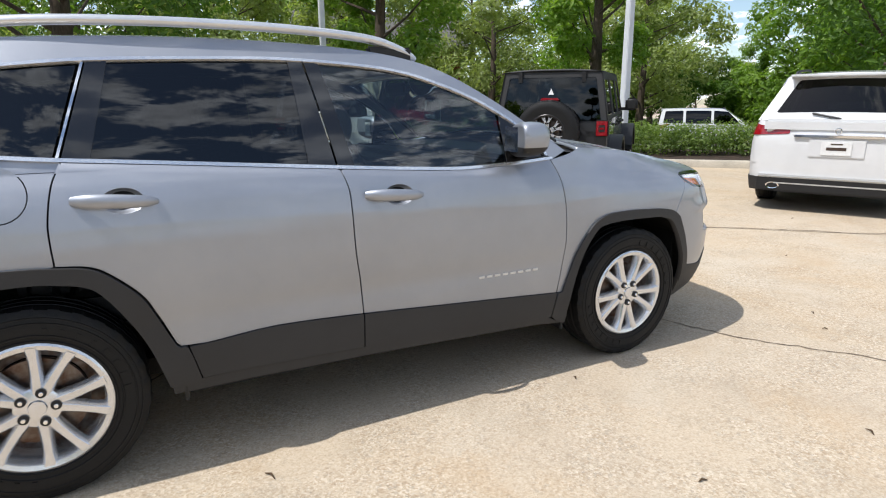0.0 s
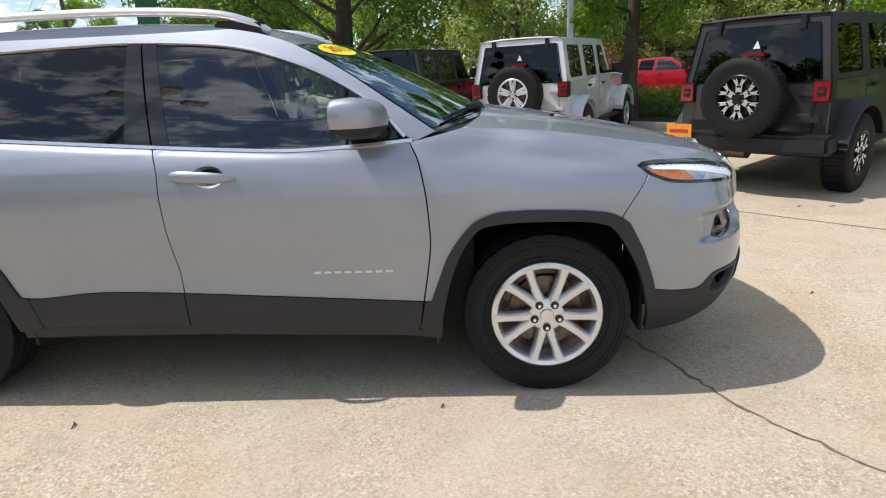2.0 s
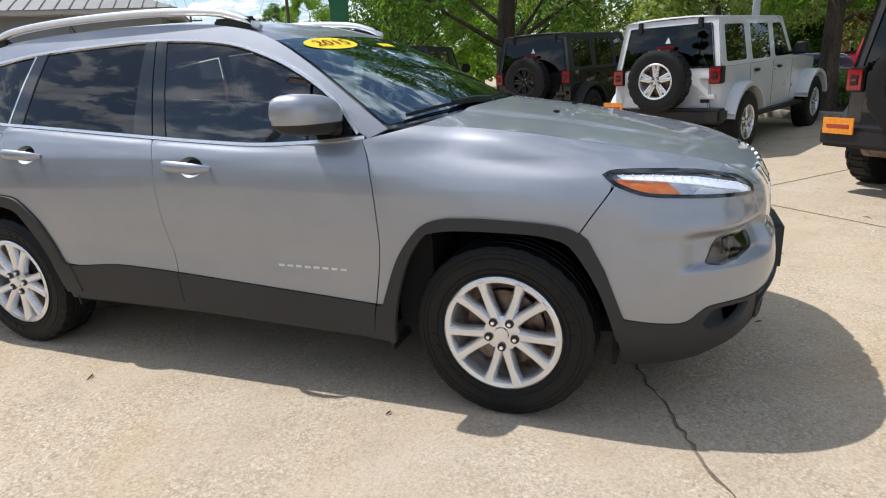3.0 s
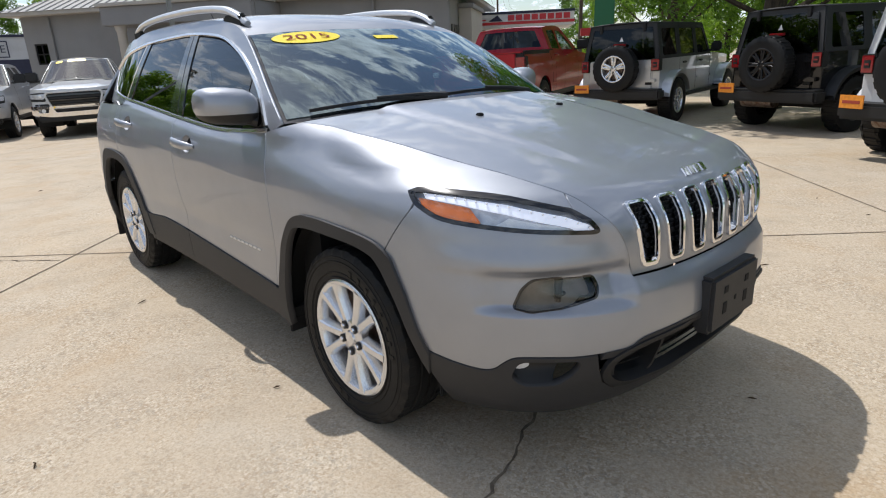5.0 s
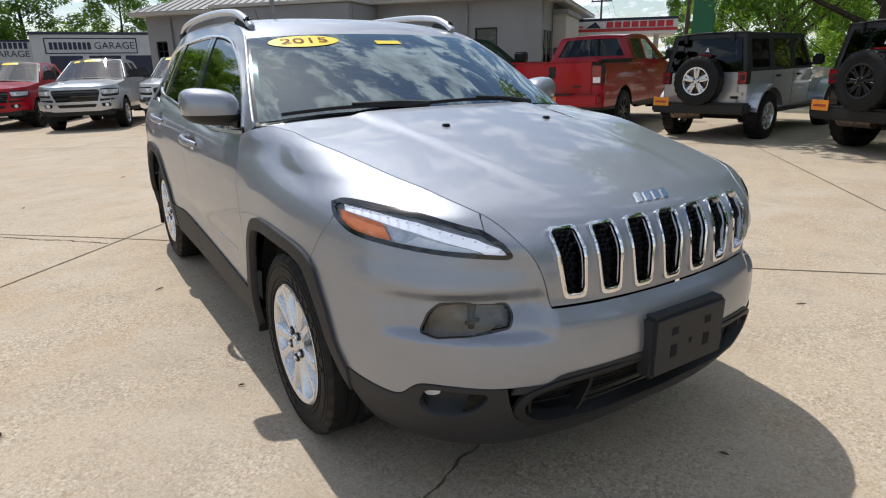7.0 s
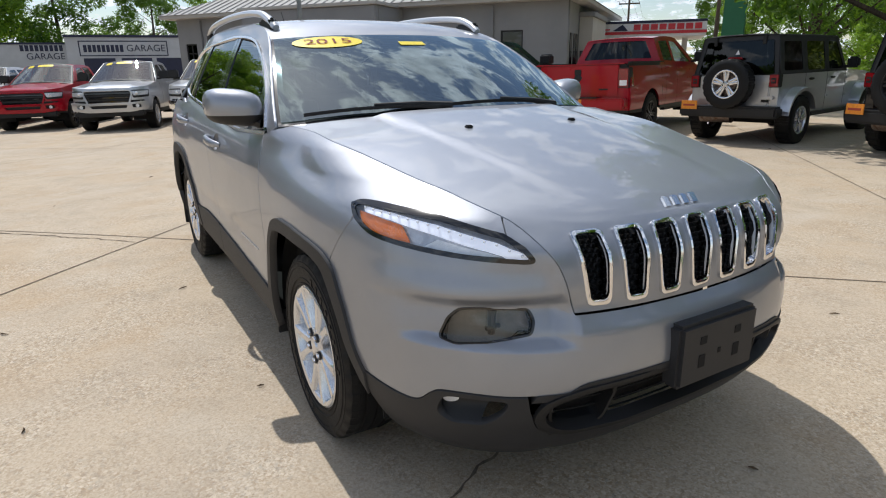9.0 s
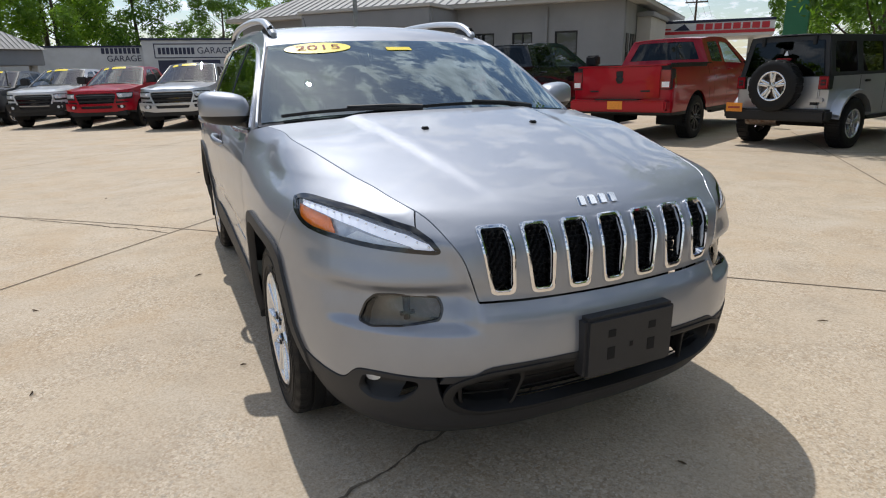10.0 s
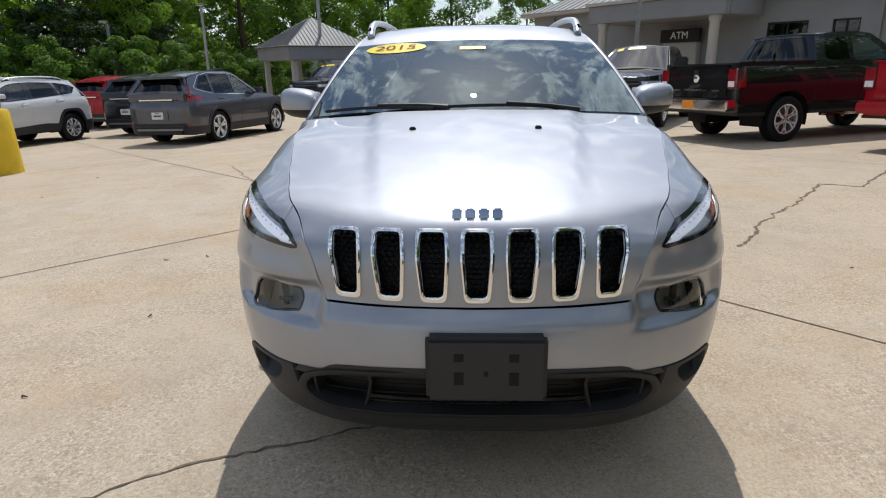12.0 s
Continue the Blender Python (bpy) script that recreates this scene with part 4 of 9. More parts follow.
        skin = low_edge + [(S_NOSE, 0.698), (sy(0.30), 0.702), (sy(0.455), 0.709)] + [(SHUT_S(u) - 0.002, SHUT_Z(u) - 0.001) for u in reversed(us)] + [(sy(0.628), 0.918)] + [p for p in reversed(hl_bot) if p[0] > sx(0.402) and p[0] < sy(0.572) + 0.02][2:] + [(p[0] + 0.003, p[1]) for p in seam] + [(sx(0.322), 0.748), (sx(0.379), 0.638), (sx(0.438), 0.478)]
        panel("front_bumper_skin", skin, B, SILVER, car, 0.03, 0.014, holes=[lamp], flip=fl, stepv=0.0125)
        lens = panel("nose_lamp_lens", lamp, B, SMOKE, car, 0.03, 0.0, offset=-0.006, label="smoked lower lamp lens", flip=fl)
        panel("lamp_housing", lamp, B, HOUSING, lens, 0.04, 0.0, offset=-0.060, flip=fl)
        strip("lamp_seal", [(p[0], p[1]) for p in lamp] + [lamp[0]], B, 0.005, 0.0015, GLOSS_BLACK, lens)
        # bulb carrier behind the smoked lens
        cx, cy, cz = side_surface(0.925, 0.680)
        bm = bmesh.new()
        tube(bm, [(cx - 0.046, cy * side, cz - 0.040), (cx - 0.044, cy * side, cz + 0.034)], [0.010, 0.013], 8)
        tube(bm, [(cx - 0.040, (cy - 0.022) * side, cz - 0.018), (cx - 0.040, (cy + 0.022) * side, cz - 0.018)], 0.007, 6)
        part("bulb_carrier", bm, DARK, lens)
        # nose: black lower fascia, half
        fog = rounded([(0.736, 0.410), (0.762, 0.468), (0.80, 0.476), (0.945, 0.474), (0.950, 0.455), (0.930, 0.425), (0.883, 0.388), (0.779, 0.381)], 0.02, 3)
        fascia = [(p[0], p[1] - 0.004) for p in low_edge if p[0] < 0.99] + [(1.0, 0.486), (1.008, 0.44), (1.026, 0.385), (1.075, 0.346), (1.30, 0.336), (S_NOSE, 0.336), (S_NOSE, 0.215), (sy(0.5), 0.215), (sx(0.62), 0.225), (sx(0.475), 0.225), (sx(0.437), 0.355), (sx(0.448), 0.445)]
        panel("lower_fascia", fascia, B, CLAD, car, 0.035, 0.03, holes=[fog], offset=0.004, label="grey textured lower bumper", flip=fl)
        strip_pts = [p for p in low_edge if p[0] > 1.0]
        panel("mouth_brow", strip_pts + [(S_NOSE, 0.498), (1.30, 0.498), (1.165, 0.490), (1.10, 0.472), (1.01, 0.470)], B, CLAD, car, 0.05, 0.05, offset=0.004, flip=fl)
        panel("mouth_grille", [(1.0, 0.505), (S_NOSE, 0.535), (S_NOSE, 0.325), (1.0, 0.34)], B, DARK, car, 0.05, 0.0, offset=-0.07, label="black lower grille mesh", flip=fl)
        for zz in (0.365, 0.40, 0.435, 0.47):
            bm = bmesh.new()
            tube(bm, [tuple(Vector(B(s, zz)) * 1.0 - Vector((0.055, 0, 0))) for s in np.linspace(sy(0.54), S_NOSE, 9)], 0.003, 6)
            part("grille_bar", bm, VOID, car)
        pocket = rounded([(sy(0.498), 0.472), (sy(0.455), 0.486), (sy(0.345), 0.488), (sy(0.325), 0.468), (sy(0.352), 0.372), (sy(0.375), 0.362), (sy(0.47), 0.368), (sy(0.50), 0.392)], 0.02, 3)
        pc = Vector((sum(p.x for p in pocket) / len(pocket), sum(p.y for p in pocket) / len(pocket)))
        ring("mouth_pocket", [pc + (p - pc) * 1.16 for p in pocket], pocket, lambda s, z: tuple(Vector(B(s, z)) - Vector((0.022, 0, 0))), DARK, car, 0.010, -0.05, "black side pocket frame", flip=fl)
        fogp = panel("fog_lamp_pocket", fog, lambda s, z: tuple(Vector(B(s, z)) - Vector((0.06 * max(0.0, math.sin(math.pi * min(1, max(0, (z - 0.385) / 0.11)))) + 0.012, 0, 0))), DARK, car, 0.03, 0.0, flip=fl)
        cx, cy, cz = side_surface(0.800, 0.450)
        bm = bmesh.new()
        lathe(bm, [(0.001, 0.006), (0.022, 0.005), (0.034, 0.0), (0.036, -0.02)], 20, Matrix.Translation((cx - 0.052, cy * side - 0.022 * side, cz)) @ Matrix.Rotation(radians(-50 * side) if side > 0 else radians(-130), 4, "Z"))
        part("fog_lamp", bm, WHITE_LENS, car, "round clear fog lamp")
        # headlamp
        hl = hl_top + list(reversed(hl_bot[1:-1]))
        hous = panel("headlamp", hl, B, LAMP_BOWL, car, 0.04, 0.01, offset=-0.022, label="slim swept headlamp with clear lens", flip=fl)
        amb = [(0.405, 0.955), (0.52, 0.944), (0.60, 0.936), (0.645, 0.893), (0.53, 0.899), (0.45, 0.914)]
        panel("amber_reflector", rounded(amb, 0.01, 3), B, AMBER, hous, 0.03, 0.004, offset=-0.012, label="amber side reflector", flip=fl)
        led = [(0.42, 0.967), (0.56, 0.962), (0.72, 0.946), (0.91, 0.911), (0.982, 0.885), (1.002, 0.868), (0.994, 0.860), (0.950, 0.861), (0.925, 0.876), (0.88, 0.889), (0.72, 0.921), (0.56, 0.943), (0.44, 0.953)]
        panel("daytime_light_strip", led, B, DAY_LED, hous, 0.02, 0.006, offset=-0.007, label="white light strip", flip=fl)
        for k in range(16):
            q = k / 15
            s0 = 0.44 + 0.54 * q
            z0 = float(np.interp(s0, [0.42, 0.56, 0.72, 0.91, 0.985], [0.961, 0.955, 0.938, 0.903, 0.873]))
            bm = bmesh.new()
            p = Vector(B(s0, z0))
            bmesh.ops.create_icosphere(bm, subdivisions=1, radius=0.0045, matrix=Matrix.Translation(p - Vector((0.003, 0.003 * side, 0))))
            part("led_lens", bm, WHITE_LENS, hous)
        low = [(0.73, 0.912), (0.88, 0.886), (0.925, 0.872), (0.80, 0.881), (0.69, 0.890)]
        panel("main_beam_lens", low, B, WHITE_LENS, hous, 0.03, 0.006, offset=-0.013, flip=fl)
        cov = panel("lamp_cover", hl, B, LENS, hous, 0.035, 0.0, offset=-0.001, label="clear polycarbonate cover", flip=fl)
        cov.visible_shadow = False
        panel("lamp_bezel", hl, B, GLOSS_BLACK, hous, 0.05, 0.0, holes=[shrunk(hl, 0.0125)], offset=0.0008, label="gloss black lamp border", flip=fl)
        # door mirror
        mir = empty("door_mirror")
        mir.parent = car
        bm = bmesh.new()
        n, mrow = 20, 12
        rows = []
        for i in range(mrow + 1):
            v = -math.pi / 2 + math.pi * i / mrow
            row = []
            for k in range(n):
                a = 2 * math.pi * k / n
                cxp, czp = math.cos(a), math.sin(a)
                ex = lambda c, p: math.copysign(abs(c) ** p, c)
                row.append(bm.verts.new((0.105 * ex(math.cos(v), 0.5) * ex(cxp, 0.75), 0.110 * ex(math.sin(v), 0.75), 0.078 * ex(math.cos(v), 0.5) * ex(czp, 0.75))))
            rows.append(row)
        for a, b in zip(rows, rows[1:]):
            for k in range(n):
                bm.faces.new((a[k], a[(k + 1) % n], b[(k + 1) % n], b[k]))
        bmesh.ops.remove_doubles(bm, verts=bm.verts, dist=1e-4)
        bmesh.ops.recalc_face_normals(bm, faces=bm.faces)
        for v in bm.verts:
            if v.co.x < -0.055:
                v.co.x = -0.055
            v.co.z += 0.012 * v.co.y / 0.118
            v.co.x += (v.co.y / 0.118) * -0.035
        top_half = bm.copy()
        bmesh.ops.bisect_plane(top_half, geom=top_half.verts[:] + top_half.edges[:] + top_half.faces[:], plane_co=(0, 0, -0.030), plane_no=(0, 0, 1), clear_inner=True)
        bmesh.ops.bisect_plane(bm, geom=bm.verts[:] + bm.edges[:] + bm.faces[:], plane_co=(0, 0, -0.030), plane_no=(0, 0, 1), clear_outer=True)
        mm = Matrix.Translation((-0.735, side * 0.935, 1.196)) @ Matrix.Diagonal((1, side, 1, 1))
        for b2, nm, mt in ((top_half, "mirror_shell", SILVER), (bm, "mirror_base", DARK)):
            bmesh.ops.transform(b2, matrix=mm, verts=b2.verts)
            bmesh.ops.recalc_face_normals(b2, faces=b2.faces)
            part(nm, b2, mt, mir, smooth=1.2)
        bm = bmesh.new()
        box(bm, -0.792, -0.794, side * 0.845, side * 1.025, 1.142, 1.252, m=None)
        part("mirror_glass", bm, CHROME, mir)
        bm = bmesh.new()
        tube(bm, [(-0.71, side * 0.89, 1.150), (-0.685, side * 0.850, 1.140), (-0.67, side * 0.825, 1.130)], [0.036, 0.028, 0.032], 10, 1.6)
        part("mirror_foot", bm, DARK, mir)
        # roof rail
        line = spline([(-1.13, 0.600, 1.568), (-1.22, 0.606, 1.612), (-1.38, 0.610, 1.650), (-1.75, 0.612, 1.672), (-2.25, 0.612, 1.672), (-2.65, 0.606, 1.650), (-2.85, 0.600, 1.600)], 5)
        bm = bmesh.new()
        tube(bm, [(p[0], p[1] * side, p[2] - 0.020) for p in line], [0.014] + [0.0185] * (len(line) - 2) + [0.014], 10, 1.2)
        part("roof_rail", bm, SATIN, car, "satin silver roof rail")
        for x0, x1 in ((-1.15, -1.36), (-2.70, -2.84)):
            bm = bmesh.new()
            box(bm, x0, x1, side * 0.590, side * 0.624, 1.53, 1.598, 0.010)
            part("rail_foot", bm, DARK, car)
        # running gear and liners
        for x in (0.0, -2.70):
            wheel(car, (x, side * 0.785, 0.352), 0.352, 0.225, 0.222, side, "split", ALLOY, "black road tyre", face=0.012, turn=0.0 if x == 0.0 else radians(18))
            bm = bmesh.new()
            lathe(bm, [(0.492, side * 0.860), (0.497, side * 0.50), (0.05, side * 0.48)], 40, Matrix.Translation((x, 0, 0.352)))
            bmesh.ops.bisect_plane(bm, geom=bm.verts[:] + bm.edges[:] + bm.faces[:], plane_co=(x + 0.40, 0, 0), plane_no=(1, 0, 0), clear_outer=True)
            bmesh.ops.bisect_plane(bm, geom=bm.verts[:] + bm.edges[:] + bm.faces[:], plane_co=(0, 0, 0.24), plane_no=(0, 0, 1), clear_inner=True)
            part("wheel_arch_liner", bm, VOID, car)
        # splash panel between the front wheel and the bumper
        bm = bmesh.new()
        box(bm, 0.405, 0.420, side * 0.48, side * 0.80, 0.235, 0.66, 0.004)
        part("splash_panel", bm, VOID, car)
        for b4 in ((-0.47, -0.455, 0.72, 0.90, 0.23, 0.32), (-3.15, -3.165, 0.72, 0.90, 0.16, 0.34), (-2.225, -2.24, 0.73, 0.90, 0.27, 0.36)):
            bm = bmesh.new()
            box(bm, b4[0], b4[1], side * b4[2], side * b4[3], b4[4], b4[5], 0.004)
            part("mud_flap", bm, DARK, car)
        # added near-black sheet behind the skin: its colour is the shade in the joints
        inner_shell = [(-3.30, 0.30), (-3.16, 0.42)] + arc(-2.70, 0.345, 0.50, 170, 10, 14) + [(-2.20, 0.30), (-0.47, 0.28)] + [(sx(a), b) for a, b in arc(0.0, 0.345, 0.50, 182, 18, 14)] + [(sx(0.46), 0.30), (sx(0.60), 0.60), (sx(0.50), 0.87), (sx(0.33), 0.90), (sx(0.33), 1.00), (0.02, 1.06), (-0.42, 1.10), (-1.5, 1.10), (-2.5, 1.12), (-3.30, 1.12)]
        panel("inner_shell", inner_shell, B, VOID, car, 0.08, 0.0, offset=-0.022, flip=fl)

    # frame round the whole lower opening
    half = [(1.030, 0.415), (1.055, 0.462), (1.10, 0.482), (1.165, 0.500), (1.30, 0.508), (S_NOSE, 0.508)]
    under = [(S_NOSE, 0.352), (1.30, 0.350), (1.12, 0.352), (1.06, 0.375)]
    mirrored = lambda pts: [(2 * S_NOSE - p[0], p[1]) for p in reversed(pts)]
    frame_line = rounded(half[:-1] + mirrored(half)[1:] + mirrored(under)[:-1] + under, 0.03, 3)
    fc = Vector((S_NOSE, 0.430))
    ring("mouth_frame", [fc + Vector(((p.x - fc.x) * 1.035, (p.y - fc.y) * 1.12)) for p in frame_line], [fc + Vector(((p.x - fc.x) * 0.965, (p.y - fc.y) * 0.84)) for p in frame_line], body(1), DARK, car, 0.012, -0.03, "black frame round the lower grille", flip=True)
    # bonnet with the slotted grille
    us = np.linspace(0, 1, 46)
    edge = [(u, side_surface(SHUT_S(u), SHUT_Z(u))[1] - 0.002) for u in us]
    outline = [(u, -y) for u, y in edge] + [(u, y) for u, y in reversed(edge)]
    slots = []
    for k in range(-3, 4):
        c = 0.130 * k
        top_w, bot_w = 0.035, 0.028
        shift = 0.010 * k / 3
        slots.append(rounded([(0.812, c - top_w), (0.812, c + top_w), (0.880, c + top_w + 0.002 - shift * 0.3), (0.974, c + bot_w - shift), (0.974, c - bot_w - shift), (0.880, c - top_w - 0.002 - shift * 0.3)], 0.014, 3))
    def hood_map(u, y):
        return hood_surface(min(1.0, max(0.0, u)), y)
    hood = panel("bonnet", outline, hood_map, SILVER, car, 0.03, 0.014, holes=slots, stepv=0.035)
    for k, sl in zip(range(-3, 4), slots):
        c = Vector((sum(p[0] for p in sl) / len(sl), sum(p[1] for p in sl) / len(sl)))
        outer = [c + Vector(((p[0] - c.x) * 1.17, (p[1] - c.y) * 1.36)) for p in sl]
        inn = [c + Vector(((p[0] - c.x) * 0.97, (p[1] - c.y) * 0.97)) for p in sl]
        fr = ring("grille_slot", outer, inn, hood_map, CHROME, hood, 0.012, -0.02, "chrome grille slot surround")
        panel("slot_mesh", [c + (Vector(p[:2]) - c) * 1.22 for p in sl], hood_map, DARK, fr, 0.05, 0.0, offset=-0.045, label="black honeycomb insert")
        bm = bmesh.new()
        for i in range(13):
            for j in range(4):
                uu = 0.815 + 0.0130 * i
                yy = c.y + (j - 1.5 + 0.5 * (i % 2)) * 0.019
                if abs(yy - c.y) < 0.036:
                    P = Vector(hood_map(uu, yy)) - Vector((0.026, 0, 0))
                    lathe(bm, [(0.0098, 0.0), (0.0080, -0.004), (0.0080, 0.008)], 6, Matrix.Translation(P) @ Matrix.Rotation(radians(90), 4, "Z"))
        part("honeycomb", bm, DARK, fr)
    # lettering on the nose kept as plain chrome blocks
    for i, (y0, w) in enumerate(((-0.063, 0.034), (-0.024, 0.036), (0.016, 0.036), (0.056, 0.036))):
        bm = bmesh.new()
        q = Vector(hood_map(0.735, y0 + 0.004))
        box(bm, -0.018, 0.022, -0.43 * w, 0.43 * w, -0.004, 0.012, 0.005, m=Matrix.Translation(q) @ Matrix.Rotation(radians(50), 4, "Y"))
        part("nose_badge", bm, CHROME, hood, "small chrome badge")
    # washer jets
    for y in (-0.255, 0.255):
        bm = bmesh.new()
        q = Vector(hood_map(0.195, y))
        box(bm, q.x - 0.014, q.x + 0.012, y - 0.013, y + 0.013, q.z - 0.004, q.z + 0.010, 0.004)
        part("washer_jet", bm, DARK, hood)
    # screen, cowl, roof
    tt = np.linspace(-1, 1, 25)
    outline = [(0.03, t * 0.985) for t in tt] + [(u, 0.985) for u in np.linspace(0.1, 0.97, 12)] + [(0.985, t * 0.985) for t in reversed(tt)] + [(u, -0.985) for u in np.linspace(0.97, 0.1, 12)]
    ws = panel("windscreen", outline, screen_surface, SCREEN, car, 0.07, 0.0, stepv=0.09, label="laminated windscreen with stickers", flip=True)
    rimo = [(0.0, -1.0), (0.0, 1.0), (1.0, 1.0), (1.0, -1.0)]
    holes = [[(0.055, t * 0.955) for t in tt] + [(u, 0.955) for u in np.linspace(0.1, 0.93, 10)] + [(0.95, t * 0.955) for t in reversed(tt)] + [(u, -0.955) for u in np.linspace(0.93, 0.1, 10)]]
    panel("screen_frit", rimo, screen_surface, GLOSS_BLACK, ws, 0.05, 0.0, holes=holes, offset=-0.004, stepv=0.06, label="black ceramic border", flip=True)
    bm = bmesh.new()
    rows = []
    for y in np.linspace(-0.76, 0.76, 25):
        t = y / 0.76
        a = Vector(screen_surface(0.04, t * 0.97))
        b = Vector(hood_map(0.0, y))
        rows.append([bm.verts.new(a + Vector((0, 0, -0.008))), bm.verts.new((a + b) / 2 + Vector((0, 0, -0.028))), bm.verts.new(b + Vector((0.02, 0, -0.03)))])
    for a, b in zip(rows, rows[1:]):
        for k in range(2):
            bm.faces.new((a[k], a[k + 1], b[k + 1], b[k]))
    part("cowl", bm, DARK, car, "black plastic cowl")
    for y0, y1 in ((-0.18, -0.70), (0.42, -0.14)):
        wip = empty("wiper")
        wip.parent = car
        bm = bmesh.new()
        pts = []
        for q in np.linspace(0, 1, 9):
            y = y0 + (y1 - y0) * q
            P = Vector(screen_surface(0.035 + 0.02 * math.sin(math.pi * q) + 0.015 * q, y / 0.79))
            pts.append(P + Vector((0.010, 0, 0.012)))
        tube(bm, pts, 0.008, 6, 0.6)
        part("wiper_blade", bm, DARK, wip)
        bm = bmesh.new()
        P0 = Vector(hood_map(0.0, y0 + 0.06)) + Vector((-0.03, 0, 0.006))
        tube(bm, [P0, P0 * 0.6 + pts[4] * 0.4 + Vector((0, 0, 0.012)), pts[4] + Vector((0, 0, 0.010))], [0.020, 0.012, 0.008], 8)
        part("wiper_arm", bm, DARK, wip)
    cant = [(p[0], house(1)(p[0], p[1])[1]) for p in PILLAR if p[0] <= -1.01]
    front = [(screen_surface(1.0, t)[0] + 0.004, screen_surface(1.0, t)[1]) for t in np.linspace(0.99, -0.99, 17)]
    outline = [(x, y) for x, y in reversed(cant)] + front + [(x, -y) for x, y in cant] + [(-3.20, -0.30), (-3.20, 0.30)]
    panel("roof", outline, roof_surface, SILVER, car, 0.08, 0.01, stepv=0.08)
    bm = bmesh.new()
    q = Vector(roof_surface(-2.9, 0.0))
    tube(bm, [q, q + Vector((-0.06, 0, 0.10)), q + Vector((-0.14, 0, 0.20))], [0.012, 0.004, 0.002], 6)
    part("aerial", bm, DARK, car)
    # tailgate
    def tail_map(u, t):
        a = Vector((-3.13 - 0.07 * (1 - t * t), 0.50 * t, 1.545 + 0.02 * (1 - t * t)))
        b = Vector((-3.56 + 0.16 * t * t, 0.74 * t, 1.13))
        return tuple(a + (b - a) * u)
    panel("tailgate_glass", [(0, -1), (1, -1), (1, 1), (0, 1)], tail_map, TINT, car, 0.2, 0.02, stepv=0.2, flip=True)
    glass_hole = rounded([(0.06, -0.92), (0.94, -0.94), (0.94, 0.94), (0.06, 0.92)], 0.06, 3)
    panel("tailgate_frame", [(-0.04, -1.12), (1.03, -1.06), (1.03, 1.06), (-0.04, 1.12)], tail_map, SILVER, car, 0.15, 0.02, holes=[glass_hole], offset=0.006, stepv=0.15, flip=True)
    # front plate holder
    holder = empty("plate_holder")
    holder.parent = car
    bm = bmesh.new()
    box(bm, 0.970, 1.035, -0.150, 0.200, 0.440, 0.640, 0.012)
    part("plate_bracket", bm, CLAD, holder, "empty grey number plate bracket")
    for y, z, w, h in ((-0.054, 0.582, 0.014, 0.012), (0.104, 0.582, 0.014, 0.012), (-0.054, 0.516, 0.014, 0.020), (0.104, 0.516, 0.014, 0.020), (0.024, 0.532, 0.006, 0.008)):
        bm = bmesh.new()
        box(bm, 1.030, 1.0365, y - w, y + w, z - h, z + h)
        part("plate_slot", bm, VOID, holder)
    # model lettering on the doors as plain bars
    for side in (-1, 1):
        for k in range(8):
            x = -0.965 + 0.043 * k
            yy = side_surface(x, 0.575)[1] + 0.003
            bm = bmesh.new()
            box(bm, x, x + 0.030, side * yy, side * (yy - 0.004), 0.570, 0.581, 0.0015, 1)
            part("door_badge", bm, SATIN, car)
    # stickers inside the screen
    oval = [(0.872 + 0.088 * math.sin(a), -0.625 + 0.245 * math.cos(a)) for a in np.linspace(0, 2 * math.pi, 40, endpoint=False)]
    st = panel("year_sticker", oval, screen_surface, STICKER, ws, 0.06, 0.0, offset=0.003, label="yellow oval sticker reading 2015", flip=True)
    cu = bpy.data.curves.new("year_text", "FONT")
    cu.body, cu.size, cu.align_x, cu.align_y, cu.extrude = "2015", 0.088, "CENTER", "CENTER", 0.0005
    tob = new("year_text", cu)
    dep = bpy.context.evaluated_depsgraph_get()
    me = bpy.data.meshes.new_from_object(tob.evaluated_get(dep))
    bpy.data.objects.remove(tob)
    for v in me.vertices:
        v.co = Vector(screen_surface(0.872 + v.co.y / 0.80, -0.625 + v.co.x * 1.28 / 0.66)) + Vector((0.004, 0, 0.005))
    me.materials.append(RED_INK)
    ob = new("year_text", me)
    ob.parent = st
    panel("stock_sticker", [(0.80, -0.11), (0.80, 0.09), (0.855, 0.09), (0.855, -0.11)], screen_surface, STICKER, ws, 0.06, 0.0, offset=0.003, label="small yellow stock sticker", flip=True)
    # cabin
    cab = empty("cabin")
    cab.parent = car
    bm = bmesh.new()
    box(bm, -0.45, -2.22, -0.876, 0.876, 0.292, 0.34)
    box(bm, 0.55, -3.4, -0.58, 0.58, 0.27, 0.34)
    box(bm, -0.30, -0.46, -0.80, 0.80, 0.30, 1.05)
    box(bm, -3.30, -3.35, -0.78, 0.78, 0.30, 1.10)
    part("floor_pan", bm, VOID, cab)
    bm = bmesh.new()
    box(bm, -0.40, -0.98, -0.78, 0.78, 0.86, 1.085, 0.05, 3)
    box(bm, -0.30, -0.75, -0.74, 0.74, 1.06, 1.115, 0.02, 2)
    box(bm, -0.90, -1.7, -0.12, 0.12, 0.34, 0.72, 0.03, 2)
    part("dashboard", bm, DASH, cab)
